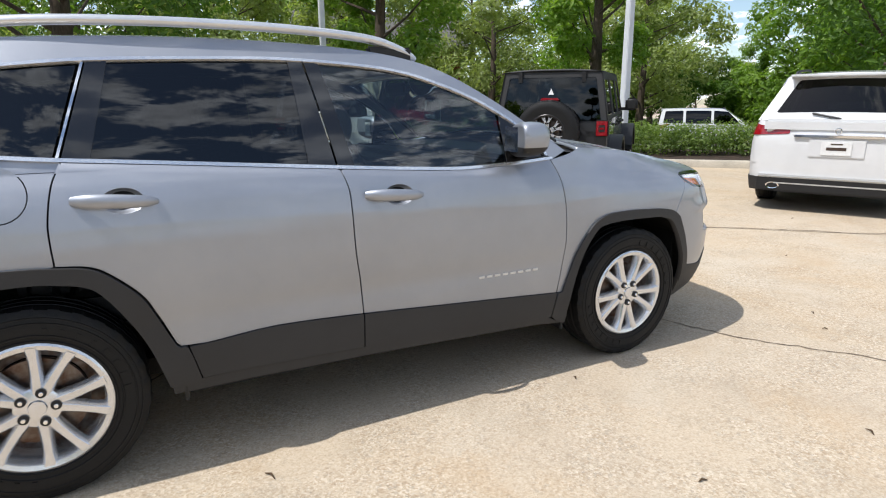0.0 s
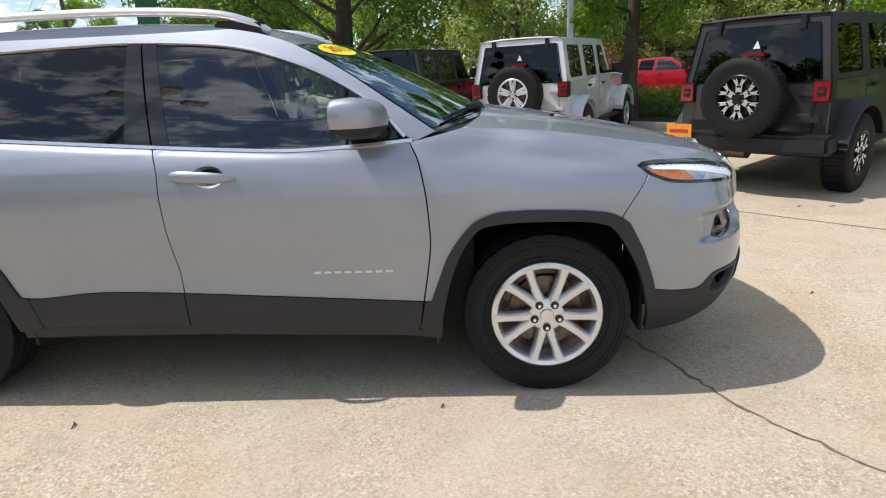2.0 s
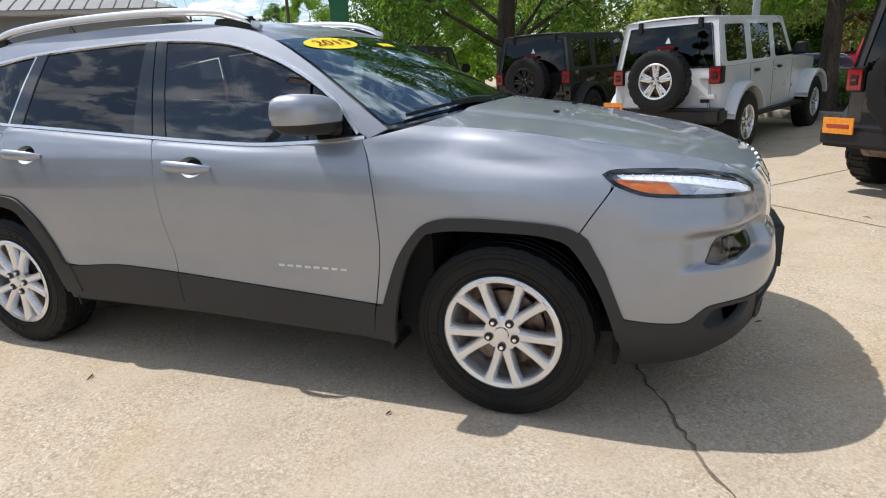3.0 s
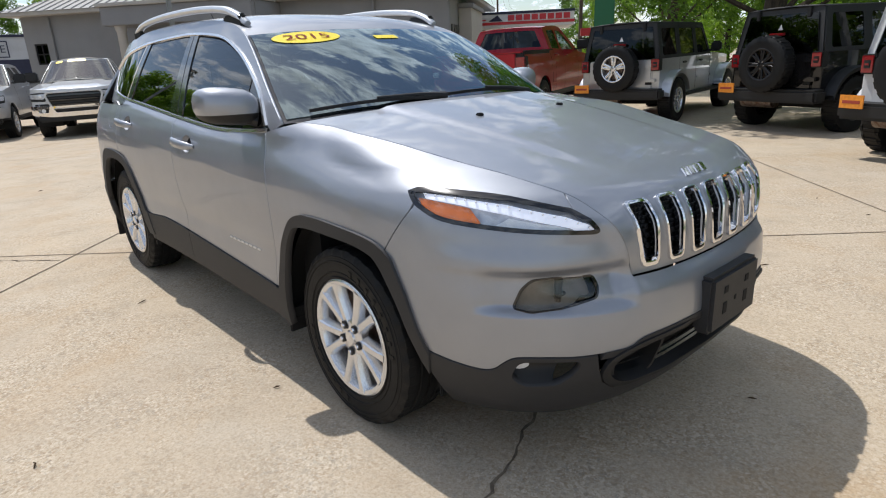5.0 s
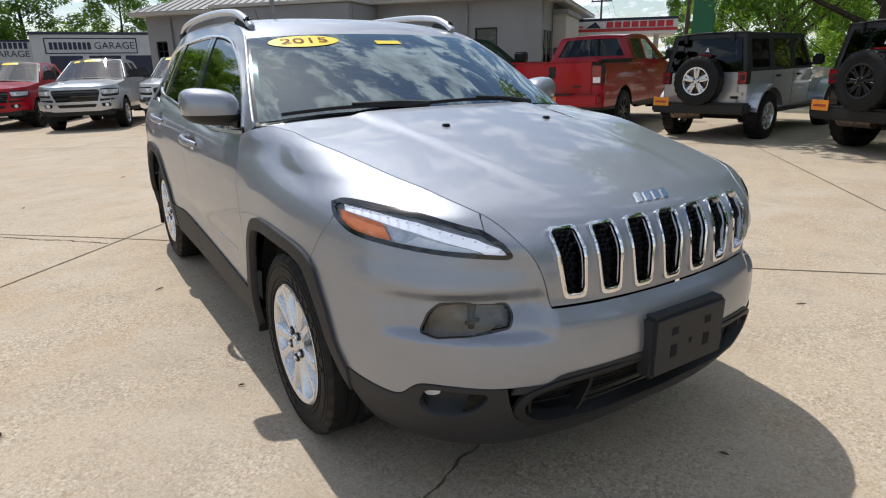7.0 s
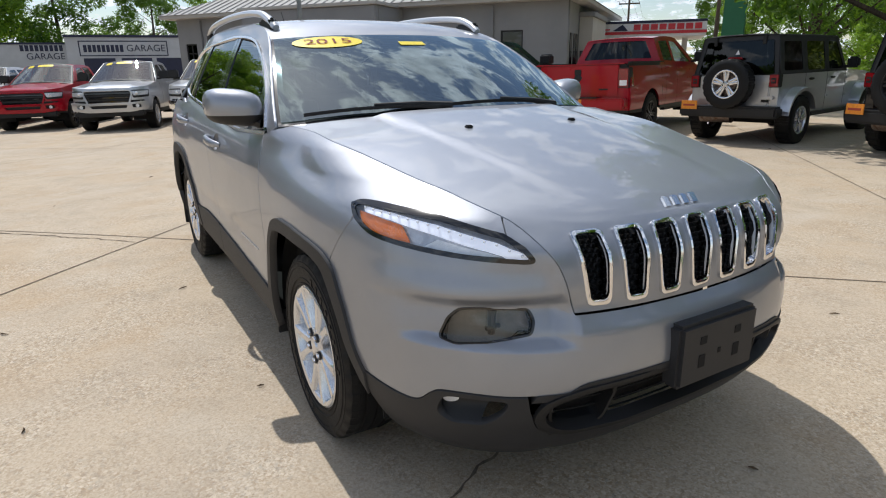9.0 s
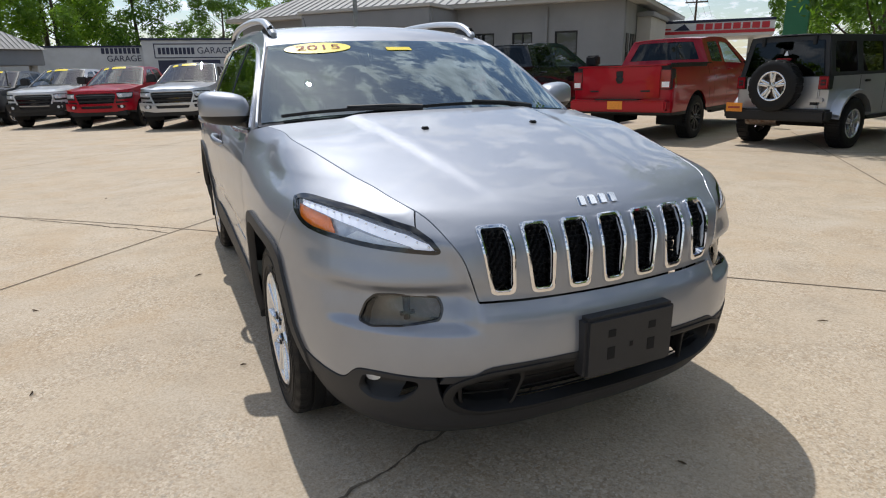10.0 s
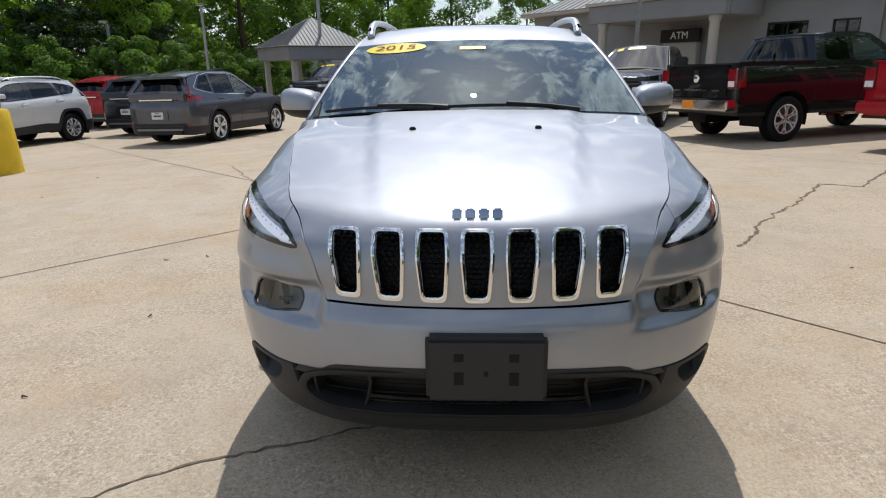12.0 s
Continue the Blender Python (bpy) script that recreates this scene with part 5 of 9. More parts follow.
    for y in (-0.37, 0.37):
        bm = bmesh.new()
        box(bm, -1.20, -1.72, y - 0.25, y + 0.25, 0.50, 0.68, 0.06, 3)
        box(bm, -1.66, -1.82, y - 0.24, y + 0.24, 0.62, 1.22, 0.06, 3, m=Matrix.Translation((-1.7, 0, 0.62)) @ Matrix.Rotation(radians(-14), 4, "Y") @ Matrix.Translation((1.7, 0, -0.62)))
        box(bm, -1.90, -1.99, y - 0.12, y + 0.12, 1.20, 1.40, 0.04, 3)
        part("front_seat", bm, SEAT, cab)
    bm = bmesh.new()
    box(bm, -2.10, -2.60, -0.66, 0.66, 0.50, 0.70, 0.05, 3)
    box(bm, -2.58, -2.74, -0.66, 0.66, 0.62, 1.20, 0.05, 3)
    for y in (-0.42, 0, 0.42):
        box(bm, -2.62, -2.72, y - 0.12, y + 0.12, 1.18, 1.36, 0.04, 3)
    part("rear_bench", bm, SEAT, cab)
    bm = bmesh.new()
    lathe(bm, [(0.165 + 0.016 * math.cos(a), 0.016 * math.sin(a)) for a in np.linspace(0, 2 * math.pi, 8, endpoint=False)], 32, Matrix.Translation((-1.08, 0.37, 0.99)) @ Matrix.Rotation(radians(90 - 25), 4, "Y") @ Matrix.Rotation(radians(90), 4, "X"), closed=True)
    tube(bm, [(-1.08, 0.37, 0.99), (-0.88, 0.37, 0.92)], 0.05, 10)
    box(bm, -1.09, -1.06, 0.22, 0.52, 0.97, 1.01, 0.008)
    part("steering_wheel", bm, DASH, cab)
    bm = bmesh.new()
    box(bm, -0.93, -0.97, -0.13, 0.13, 1.40, 1.47, 0.015)
    part("rear_view_mirror", bm, DARK, cab)
    panel("headliner", [(-1.05, -0.58), (-3.0, -0.56), (-3.0, 0.56), (-1.05, 0.58)], lambda x, y: (x, y, roof_surface(x, y)[2] - 0.03), DASH, cab, 0.2, 0.0)
    return car


silver_suv()


# ---------------------------------------------------------------- ground
def ground_z(x, y):
    r = math.hypot(x + 1.0, y)
    a = -0.005 + 0.034 * math.cos(math.atan2(y, x + 1.0) - radians(45))
    q = 18.0 * math.tanh(r / 18.0) - 3.5
    z = a * (0.5 * (q + math.sqrt(q * q + 2.0)) - 0.14)
    # the street side drops again beyond the kerb
    w = min(1.0, max(0.0, a / 0.02))
    d = min(max(0.0, r - 13.5), 12.0)
    return z - 0.075 * w * w * (3 - 2 * w) * d


def build_ground():
    m = material("concrete", (0.50, 0.42, 0.31), 0.85)
    nt = m.node_tree
    b = nt.nodes["Principled BSDF"]
    b.inputs["Specular IOR Level"].default_value = 0.25
    co = nt.nodes.new("ShaderNodeTexCoord")
    def tex(kind, scale, **kw):
        n = nt.nodes.new(kind)
        n.inputs["Scale"].default_value = scale
        for k, v in kw.items():
            n.inputs[k].default_value = v
        nt.links.new(co.outputs["Object"], n.inputs["Vector"])
        return n
    def ranged(src, a, b2, c, d):
        n = nt.nodes.new("ShaderNodeMapRange")
        for i, v in ((1, a), (2, b2), (3, c), (4, d)):
            n.inputs[i].default_value = v
        nt.links.new(src, n.inputs[0])
        return n.outputs[0]
    def mixc(fac, a, b2):
        n = nt.nodes.new("ShaderNodeMix"); n.data_type = "RGBA"
        nt.links.new(fac, n.inputs["Factor"])
        for key, v in (("A", a), ("B", b2)):
            if isinstance(v, tuple):
                n.inputs[key].default_value = (*v, 1)
            else:
                nt.links.new(v, n.inputs[key])
        return n.outputs["Result"]
    broad = tex("ShaderNodeTexNoise", 0.35, Detail=5, Roughness=0.6)
    mid = tex("ShaderNodeTexNoise", 2.6, Detail=6, Roughness=0.65)
    fine = tex("ShaderNodeTexNoise", 85, Detail=5, Roughness=0.75)
    peb = tex("ShaderNodeTexVoronoi", 78)
    grit = tex("ShaderNodeTexVoronoi", 150)
    c = mixc(ranged(broad.outputs["Fac"], 0.35, 0.65, 0, 1), (0.535, 0.430, 0.305), (0.460, 0.375, 0.282))
    c = mixc(ranged(mid.outputs["Fac"], 0.47, 0.72, 0, 0.8), c, (0.37, 0.30, 0.220))
    rust = tex("ShaderNodeTexNoise", 1.1, Detail=7, Roughness=0.7, Distortion=0.6)
    c = mixc(ranged(rust.outputs["Fac"], 0.48, 0.70, 0, 0.85), c, (0.45, 0.315, 0.185))
    wash = tex("ShaderNodeTexNoise", 0.8, Detail=6, Roughness=0.6, Distortion=1.2)
    c = mixc(ranged(wash.outputs["Fac"], 0.52, 0.72, 0, 0.6), c, (0.56, 0.49, 0.395))
    c = mixc(ranged(fine.outputs["Fac"], 0.42, 0.72, 0, 0.42), c, (0.62, 0.55, 0.44))
    c = mixc(ranged(fine.outputs["Fac"], 0.50, 0.26, 0, 0.55), c, (0.26, 0.20, 0.135))
    # pebbles of several tints bared where the skin has worn off
    worn = tex("ShaderNodeTexNoise", 1.7, Detail=5, Roughness=0.65)
    bare = ranged(worn.outputs["Fac"], 0.40, 0.62, 0.25, 1.0)
    def speck(src, lo, hi, amount, tint):
        n = nt.nodes.new("ShaderNodeMath"); n.operation = "MULTIPLY"
        nt.links.new(ranged(src, lo, hi, 0, amount), n.inputs[0])
        nt.links.new(bare, n.inputs[1])
        return mixc(n.outputs[0], c, tint)
    for vor in (peb, grit):
        stone = nt.nodes.new("ShaderNodeSeparateColor")
        nt.links.new(vor.outputs["Color"], stone.inputs[0])
        c = speck(stone.outputs[0], 0.80, 0.84, 0.40, (0.29, 0.195, 0.11))
        c = speck(stone.outputs[1], 0.84, 0.88, 0.40, (0.72, 0.64, 0.51))
        c = speck(stone.outputs[2], 0.89, 0.92, 0.32, (0.20, 0.185, 0.165))
    nt.links.new(c, b.inputs["Base Color"])
    bp = nt.nodes.new("ShaderNodeBump")
    bp.inputs["Strength"].default_value, bp.inputs["Distance"].default_value = 0.65, 0.004
    nt.links.new(fine.outputs["Fac"], bp.inputs["Height"])
    nt.links.new(bp.outputs[0], b.inputs["Normal"])
    bm = bmesh.new()
    radii = [0.0] + [0.6 * k for k in range(1, 40)] + [24 + 2.5 * k for k in range(1, 17)] + [80, 110, 160, 250, 400, 700, 1200, 2000]
    n = 96
    centre = bm.verts.new((-1.0, 0, 0))
    prev = None
    for r in radii[1:]:
        row = []
        for k in range(n):
            x, y = -1.0 + r * math.cos(2 * math.pi * k / n), r * math.sin(2 * math.pi * k / n)
            row.append(bm.verts.new((x, y, ground_z(x, y))))
        for k in range(n):
            if prev is None:
                bm.faces.new((centre, row[k], row[(k + 1) % n]))
            else:
                bm.faces.new((prev[k], row[k], row[(k + 1) % n], prev[(k + 1) % n]))
        prev = row
    centre.co.z = ground_z(-1.0, 0)
    ob = finish("ground", bm, m, smooth=3.0)
    tagged(ob, "tan exposed-aggregate concrete lot, worn and stained", "ground", kind="structure")
    return ob


build_ground()


# ---------------------------------------------------------------- other vehicles: a kit of body shells
def seat_on_ground(x, y, heading, wb, scale=1.0):
    """Pose of a vehicle whose rear axle stands at x, y."""
    c, s = math.cos(radians(heading)), math.sin(radians(heading))
    z0, z1 = ground_z(x, y), ground_z(x + c * wb, y + s * wb)
    zl, zr = ground_z(x + c * wb / 2 - s * 0.8, y + s * wb / 2 + c * 0.8), ground_z(x + c * wb / 2 + s * 0.8, y + s * wb / 2 - c * 0.8)
    pitch = -math.degrees(math.atan2(z1 - z0, wb))
    roll = math.degrees(math.atan2(zl - zr, 1.6))
    return pose(x, y, z0 - 0.006, roll, pitch, heading) @ Matrix.Scale(scale, 4)


class Shell:
    """Body sides that wrap round nose and tail: run s along the outline, height z."""

    def __init__(self, tail, nose, half, round_tail, round_nose, n_tail, n_nose, prof):
        self.half, self.x0, self.x1 = half, tail + round_tail, nose - round_nose
        f, r = [], []
        for k in range(121):
            t = math.pi / 2 * (1 - k / 120)
            f.append((self.x1 + round_nose * max(0, math.cos(t)) ** (2 / n_nose), half * max(0, math.sin(t)) ** (2 / n_nose)))
            r.append((self.x0 - round_tail * max(0, math.cos(t)) ** (2 / n_tail), half * max(0, math.sin(t)) ** (2 / n_tail)))
        fs, rs = [self.x1], [self.x0]
        for a, b in zip(f, f[1:]):
            fs.append(fs[-1] + math.hypot(b[0] - a[0], b[1] - a[1]))
        for a, b in zip(r, r[1:]):
            rs.append(rs[-1] - math.hypot(b[0] - a[0], b[1] - a[1]))
        self.fs, self.f, self.rs, self.r = np.array(fs), np.array(f), np.array(rs[::-1]), np.array(r[::-1])
        self.nose, self.tail = fs[-1], rs[-1]
        self.d = lerp_table([p[0] for p in prof], [p[1] for p in prof])

    def at(self, s):
        if s > self.nose:
            x, y = self.at(2 * self.nose - s)
            return x, -y
        if s < self.tail:
            x, y = self.at(2 * self.tail - s)
            return x, -y
        if s > self.x1:
            return float(np.interp(s, self.fs, self.f[:, 0])), float(np.interp(s, self.fs, self.f[:, 1]))
        if s < self.x0:
            return float(np.interp(s, self.rs, self.r[:, 0])), float(np.interp(s, self.rs, self.r[:, 1]))
        return s, self.half

    def sy(self, y, front=True):
        return float(np.interp(-y, -self.f[:, 1], self.fs)) if front else float(np.interp(y, self.r[:, 1], self.rs))

    def sx(self, x):
        if x > self.x1:
            return float(np.interp(x, self.f[:, 0], self.fs))
        if x < self.x0:
            return float(np.interp(x, self.r[:, 0], self.rs))
        return x

    def surf(self, side):
        def g(s, z):
            d = self.d(z)
            x, y = self.at(s)
            xa, ya = self.at(s - 0.02)
            xb, yb = self.at(s + 0.02)
            n = math.hypot(xb - xa, yb - ya) or 1.0
            return x + (yb - ya) / n * d, (y - (xb - xa) / n * d) * side, z
        return g


def quad_map(a, b, c, d, bow=0.0):
    """u from edge a-b (foot) to edge d-c (head), v from a to b."""
    a, b, c, d = Vector(a), Vector(b), Vector(c), Vector(d)

    def g(u, v):
        p = (a * (1 - v) + b * v) * (1 - u) + (d * (1 - v) + c * v) * u
        n = (b - a).cross(d - a).normalized()
        return tuple(p + n * bow * 4 * v * (1 - v))
    return g


def plain_box(name, b, mat, parent, bevel=0.01, label="", m=None, seg=2):
    bm = bmesh.new()
    box(bm, *b, bevel=bevel, seg=seg, m=m)
    return part(name, bm, mat, parent, label)


def flat_sticker(name, pts, mat, parent, thick=0.004, label=""):
    """A thin plate from a 3D outline."""
    bm = bmesh.new()
    f = bm.faces.new([bm.verts.new(p) for p in pts])
    f.normal_update()
    n = f.normal.copy()
    r = bmesh.ops.extrude_face_region(bm, geom=[f])
    bmesh.ops.translate(bm, verts=[v for v in r["geom"] if isinstance(v, bmesh.types.BMVert)], vec=n * thick)
    bmesh.ops.recalc_face_normals(bm, faces=bm.faces)
    return part(name, bm, mat, parent, label, smooth=0)


def road_car(sp):
    """A saloon-height body: SUV or pickup. Local frame: rear axle at the origin, x ahead. sp holds the measures."""
    root = empty(sp["name"])
    tagged(root, sp["label"], sp["category"], sp.get("group", ""), "thing")
    P, low = sp["paint"], sp.get("low", CLAD)
    sh = Shell(sp["tail"], sp["nose"], sp["half"], sp.get("rt", 0.45), sp.get("rn", 0.7), sp.get("nt", 3.6), sp.get("nn", 3.2), sp["prof"])
    zs, wb, R = sp["sill"], sp["wb"], sp["R"]
    zb0, zb1, zh, zn, zt = sp["belt_rear"], sp["belt_front"], sp["cowl_z"], sp["nose_z"], sp["tail_z"]
    xc, cab_rear = sp["cowl"], sp["cab_rear"]
    pick = sp.get("pickup", False)
    topline = lerp_table([sh.tail - 0.01, sh.x0, cab_rear if cab_rear > sh.x0 + 0.1 else sh.x0 + 0.1, xc - 0.3, xc, sh.x1 + 0.1, sh.nose + 0.01], [zt, zb0, zb0 + 0.001, zb1, zh, zn + 0.45 * (zh - zn), zn])
    lowz = sp.get("clad_z", zs + 0.16)
    ar = R + sp.get("arch_gap", 0.075)
    for side in (-1, 1):
        g, fl = sh.surf(side), side > 0
        arch_r, arch_f = arc(0, R, ar, 172, 8, 16), arc(wb, R, ar, 172, 8, 16)
        clip = lambda pts: [(sh.sx(a), max(b, lowz)) for a, b in pts]
        run = np.linspace(sh.tail, sh.nose, 44)
        outline = [(sh.tail, lowz), (sh.sx(-ar), lowz)] + clip(arch_r) + clip(arch_f) + [(sh.nose, lowz)] + [(s, topline(s)) for s in reversed(run)]
        ok = []
        for p in outline:
            if not ok or (Vector(p[:2]) - Vector(ok[-1][:2])).length > 1e-4:
                ok.append(p)
        side_ob = panel("body_side", ok, g, P, root, 0.12, 0.012, flip=fl, stepv=0.09)
        # lower cladding
        cl = lambda pts: [(sh.sx(a), min(b, lowz)) for a, b in pts if b < lowz + 0.09]
        a1 = cl(arch_r); a2 = cl(arch_f)
        half_r, half_f = len(a1) // 2, len(a2) // 2
        for poly, nm in (([(sh.tail, lowz), (sh.tail, zs + 0.04), (sh.sx(-ar) , zs), (sh.sx(-ar - 0.005), lowz)], "rear_bumper"),
                         ([(sh.sx(ar + 0.005), lowz), (sh.sx(ar - 0.02), zs), (wb - ar + 0.02, zs), (wb - ar - 0.005, lowz)], "sill"),
                         ([(sh.sx(wb + ar + 0.005), lowz), (sh.sx(wb + ar - 0.02), zs), (sh.nose, zs + 0.03), (sh.nose, lowz)], "front_bumper")):
            bmat = sp.get("bumper", low) if nm != "sill" else low
            panel(nm, poly, g, bmat, root, 0.10, 0.02, offset=0.012, flip=fl)
        if sp.get("arch_trim", True):
            for cx in (0.0, wb):
                po = [(sh.sx(a), b) for a, b in arc(cx, R, ar + 0.055, 168, 12, 16)]
                pi_ = [(sh.sx(a), b) for a, b in arc(cx, R, ar - 0.01, 12, 168, 16)]
                panel("arch_trim", po + pi_, g, sp.get("arch_mat", low), root, 0.1, 0.02, offset=0.014, flip=fl)
        # doors: seams and handles
        for xs_ in sp["seams"]:
            strip("door_seam", [(xs_ + 0.05 * math.sin((z - zs) * 2.2), z) for z in np.linspace(lowz, topline(xs_) - 0.01, 8)], g, 0.005, 0.0012, VOID, side_ob)
        for xh in sp["handles"]:
            zz = topline(xh) - 0.11
            yy = g(xh, zz)[1]
            bm = bmesh.new()
            tube(bm, [(xh - 0.10, yy, zz), (xh - 0.05, yy + side * 0.035, zz), (xh + 0.05, yy + side * 0.035, zz), (xh + 0.10, yy, zz)], 0.014, 8)
            part("door_handle", bm, sp.get("handle_mat", P), side_ob)
        # glass house side
        yb, yt = sp["half"] - sh.d(zb1) - 0.01, sp["roof_half"]
        zr = sp["roof_z"]
        hs = lambda x, z, side=side: (x, side * (yb + (yt - yb) * max(0.0, (z - zb1)) / (zr - zb1) - 0.03 * max(0, (z - zb1) / (zr - zb1)) ** 2), z)
        # pillars line
        frame_o = [(xc + 0.02, zh - 0.005), (sp["head"], zr - 0.035), (sp["head"] - 0.25, zr - 0.006), (0.62 * sp["head"] + 0.38 * sp["roof_rear"] - 0.1, zr - 0.002), (0.30 * sp["head"] + 0.70 * sp["roof_rear"], zr - 0.30 * (zr - sp["roof_rear_z"])), (sp["roof_rear"] + 0.15, sp["roof_rear_z"] + 0.15 * (zr - sp["roof_rear_z"]) - 0.012), (sp["roof_rear"], sp["roof_rear_z"] - 0.03), (cab_rear, zb0 - 0.005)]
        holes = []
        for poly in sp["windows"]:
            holes.append(rounded(poly, 0.05, 3))
        roof_side = panel("roof_side", frame_o, hs, P, root, 0.12, 0.012, holes=holes, flip=fl)
        for k, poly in enumerate(sp["windows"]):
            panel("side_window", rounded(poly, 0.045, 2), hs, DIM_GLASS if k >= sp.get("tint_from", 1) else CLEAR, roof_side, 0.2, 0.0, offset=-0.006, flip=fl)
        if sp.get("dlo"):
            panel("window_surround", rounded(sp["dlo"], 0.03, 3), hs, GLOSS_BLACK, roof_side, 0.12, 0.0, holes=holes, offset=0.004, flip=fl)
            line = rounded(sp["dlo"], 0.03, 3)
            strip("window_moulding", [(p[0], p[1]) for p in line] + [(line[0][0], line[0][1])], hs, 0.009, 0.006, CHROME, roof_side)
        elif sp.get("bright"):
            strip("window_moulding", [(a, b) for a, b in rounded(frame_o, 0.1, 3)][4:-4], hs, 0.010, 0.006, CHROME, roof_side)
        # mirrors
        mx = xc - 0.30
        bm = bmesh.new()
        big = sp.get("mirror", 1.0)
        box(bm, mx - 0.07 * big, mx + 0.06 * big, side * (yb + 0.06), side * (yb + 0.06 + 0.20 * big), zb1 + 0.04, zb1 + 0.04 + 0.16 * big, 0.035, 3)
        box(bm, mx - 0.03, mx + 0.03, side * (yb - 0.04), side * (yb + 0.10), zb1 + 0.03, zb1 + 0.07, 0.01)
        part("door_mirror", bm, sp.get("mirror_mat", P), root)
        # wheels
        for x in (0.0, wb):
            wheel(root, (x, side * (sp["half"] - sp["tyre_w"] / 2 - sp.get("tuck", 0.015)), R), R, sp["tyre_w"], sp["rim"], side, sp["wheel"], sp["wheel_mat"], blocky=sp.get("blocky", False))
            bm = bmesh.new()
            lathe(bm, [(ar + 0.01, side * (sp["half"] - 0.05)), (ar + 0.02, side * 0.45), (0.05, side * 0.44)], 28, Matrix.Translation((x, 0, R)))
            bmesh.ops.bisect_plane(bm, geom=bm.verts[:] + bm.edges[:] + bm.faces[:], plane_co=(0, 0, R * 0.7), plane_no=(0, 0, 1), clear_inner=True)
            part("wheel_arch_liner", bm, VOID, root)
        # lamps
        for nm, pts, mt, off in sp["lamps"]:
            if nm == "headlamp" and sp.get("faced"):
                continue
            pl = rounded([(sh.sx(p[1]) if p[0] == "x" else sh.sy(p[1], p[0] == "f"), p[2]) for p in pts], 0.02, 2)
            panel(nm, pl, g, mt, root, 0.06, 0.02, offset=off, flip=fl)
    # bonnet
    edge = [sh.surf(1)(s, topline(s)) for s in np.linspace(xc - 0.04, sh.nose - 0.002, 24)]
    outline = [(p[0], -p[1]) for p in edge] + [(p[0], p[1]) for p in reversed(edge)]
    ex, ez = [p[0] for p in edge], [p[2] for p in edge]
    hump = sp.get("hood_hump", 0.02)
    def hood(x, y):
        q = abs(y) / sp["half"]
        rise = hump * (1 - q * q) * min(1.0, max(0.0, (sp["nose"] - x) / 0.4))
        if sp.get("hood_step"):
            rise += sp["hood_step"] * max(0.0, min(1.0, (0.62 - q) / 0.08)) * min(1.0, max(0.0, (sp["nose"] - x) / 0.3))
        return x, y, float(np.interp(x, ex, ez)) + rise - 0.004
    panel("bonnet", outline, hood, P, root, 0.12, 0.015, stepv=0.12)
    # screen, rear glass, roof
    yb, yt, zr = sp["half"] - sh.d(zb1) - 0.02, sp["roof_half"] - 0.03, sp["roof_z"]
    ws = quad_map((xc + 0.04, -yb + 0.02, zh - 0.01), (xc + 0.04, yb - 0.02, zh - 0.01), (sp["head"], yt, zr - 0.035), (sp["head"], -yt, zr - 0.035), 0.09)
    panel("windscreen", [(0.03, 0.03), (0.03, 0.97), (0.97, 0.97), (0.97, 0.03)], ws, DIM_SCREEN, root, 0.2, 0.0, stepv=0.1, offset=0.0, flip=True)
    panel("screen_border", [(0.0, 0.0), (0.0, 1.0), (1.0, 1.0), (1.0, 0.0)], ws, DARK, root, 0.2, 0.0, stepv=0.1, holes=[[(0.07, 0.06), (0.07, 0.94), (0.93, 0.94), (0.93, 0.06)]], offset=-0.003, flip=True)
    if sp.get("banner"):
        for a, b, mt in ((0.30, 0.62, STICKER), (0.10, 0.22, STICKER)):
            panel("screen_sticker", rounded([(0.82, a), (0.82, b), (0.93, b), (0.93, a)], 0.03, 3), ws, mt, root, 0.3, 0.0, stepv=0.1, offset=0.006, flip=True)
    rr, rrz = sp["roof_rear"], sp["roof_rear_z"]
    rg = quad_map((cab_rear - 0.0, yb - 0.03, zb0 - 0.01), (cab_rear, -yb + 0.03, zb0 - 0.01), (rr, -yt, rrz - 0.02), (rr, yt, rrz - 0.02), 0.05)
    panel("rear_surround", [(0.0, -0.02), (0.0, 1.02), (1.0, 1.02), (1.0, -0.02)], rg, P, root, 0.2, 0.0, stepv=0.1, holes=[rounded([(0.16, 0.07), (0.16, 0.93), (0.90, 0.90), (0.90, 0.10)], 0.04, 3)], flip=True)
    panel("rear_window", rounded([(0.14, 0.06), (0.14, 0.94), (0.92, 0.91), (0.92, 0.09)], 0.04, 3), rg, DIM_GLASS, root, 0.2, 0.0, stepv=0.1, offset=-0.01, flip=True)
    def roof(x, y):
        t = min(1.0, abs(y) / (yt + 0.02))
        a = (x - rr) / (sp["head"] - rr)
        return x, y, rrz + (zr - rrz) * math.sin(math.pi / 2 * min(1.0, max(0.0, a) * 1.7)) - 0.035 * max(0, (a - 0.82) / 0.18) ** 2 + 0.03 * (1 - t ** 2.5) - 0.012
    panel("roof", [(sp["head"] + 0.03, -yt), (sp["head"] + 0.07, 0), (sp["head"] + 0.03, yt), (rr - 0.03, yt), (rr - 0.05, 0), (rr - 0.03, -yt)], roof, sp.get("roof_mat", P), root, 0.2, 0.02, stepv=0.15)
    # floor and cabin
    plain_box("underbody", (sp["tail"] + 0.30, sp["nose"] - 0.35, -sp["half"] + 0.22, sp["half"] - 0.22, zs - 0.02, zs + 0.10), VOID, root, 0.02)
    plain_box("dashboard", (xc - 0.75, xc - 0.05, -yb + 0.05, yb - 0.05, zb1 - 0.35, zb1 - 0.02), DASH, root, 0.05)
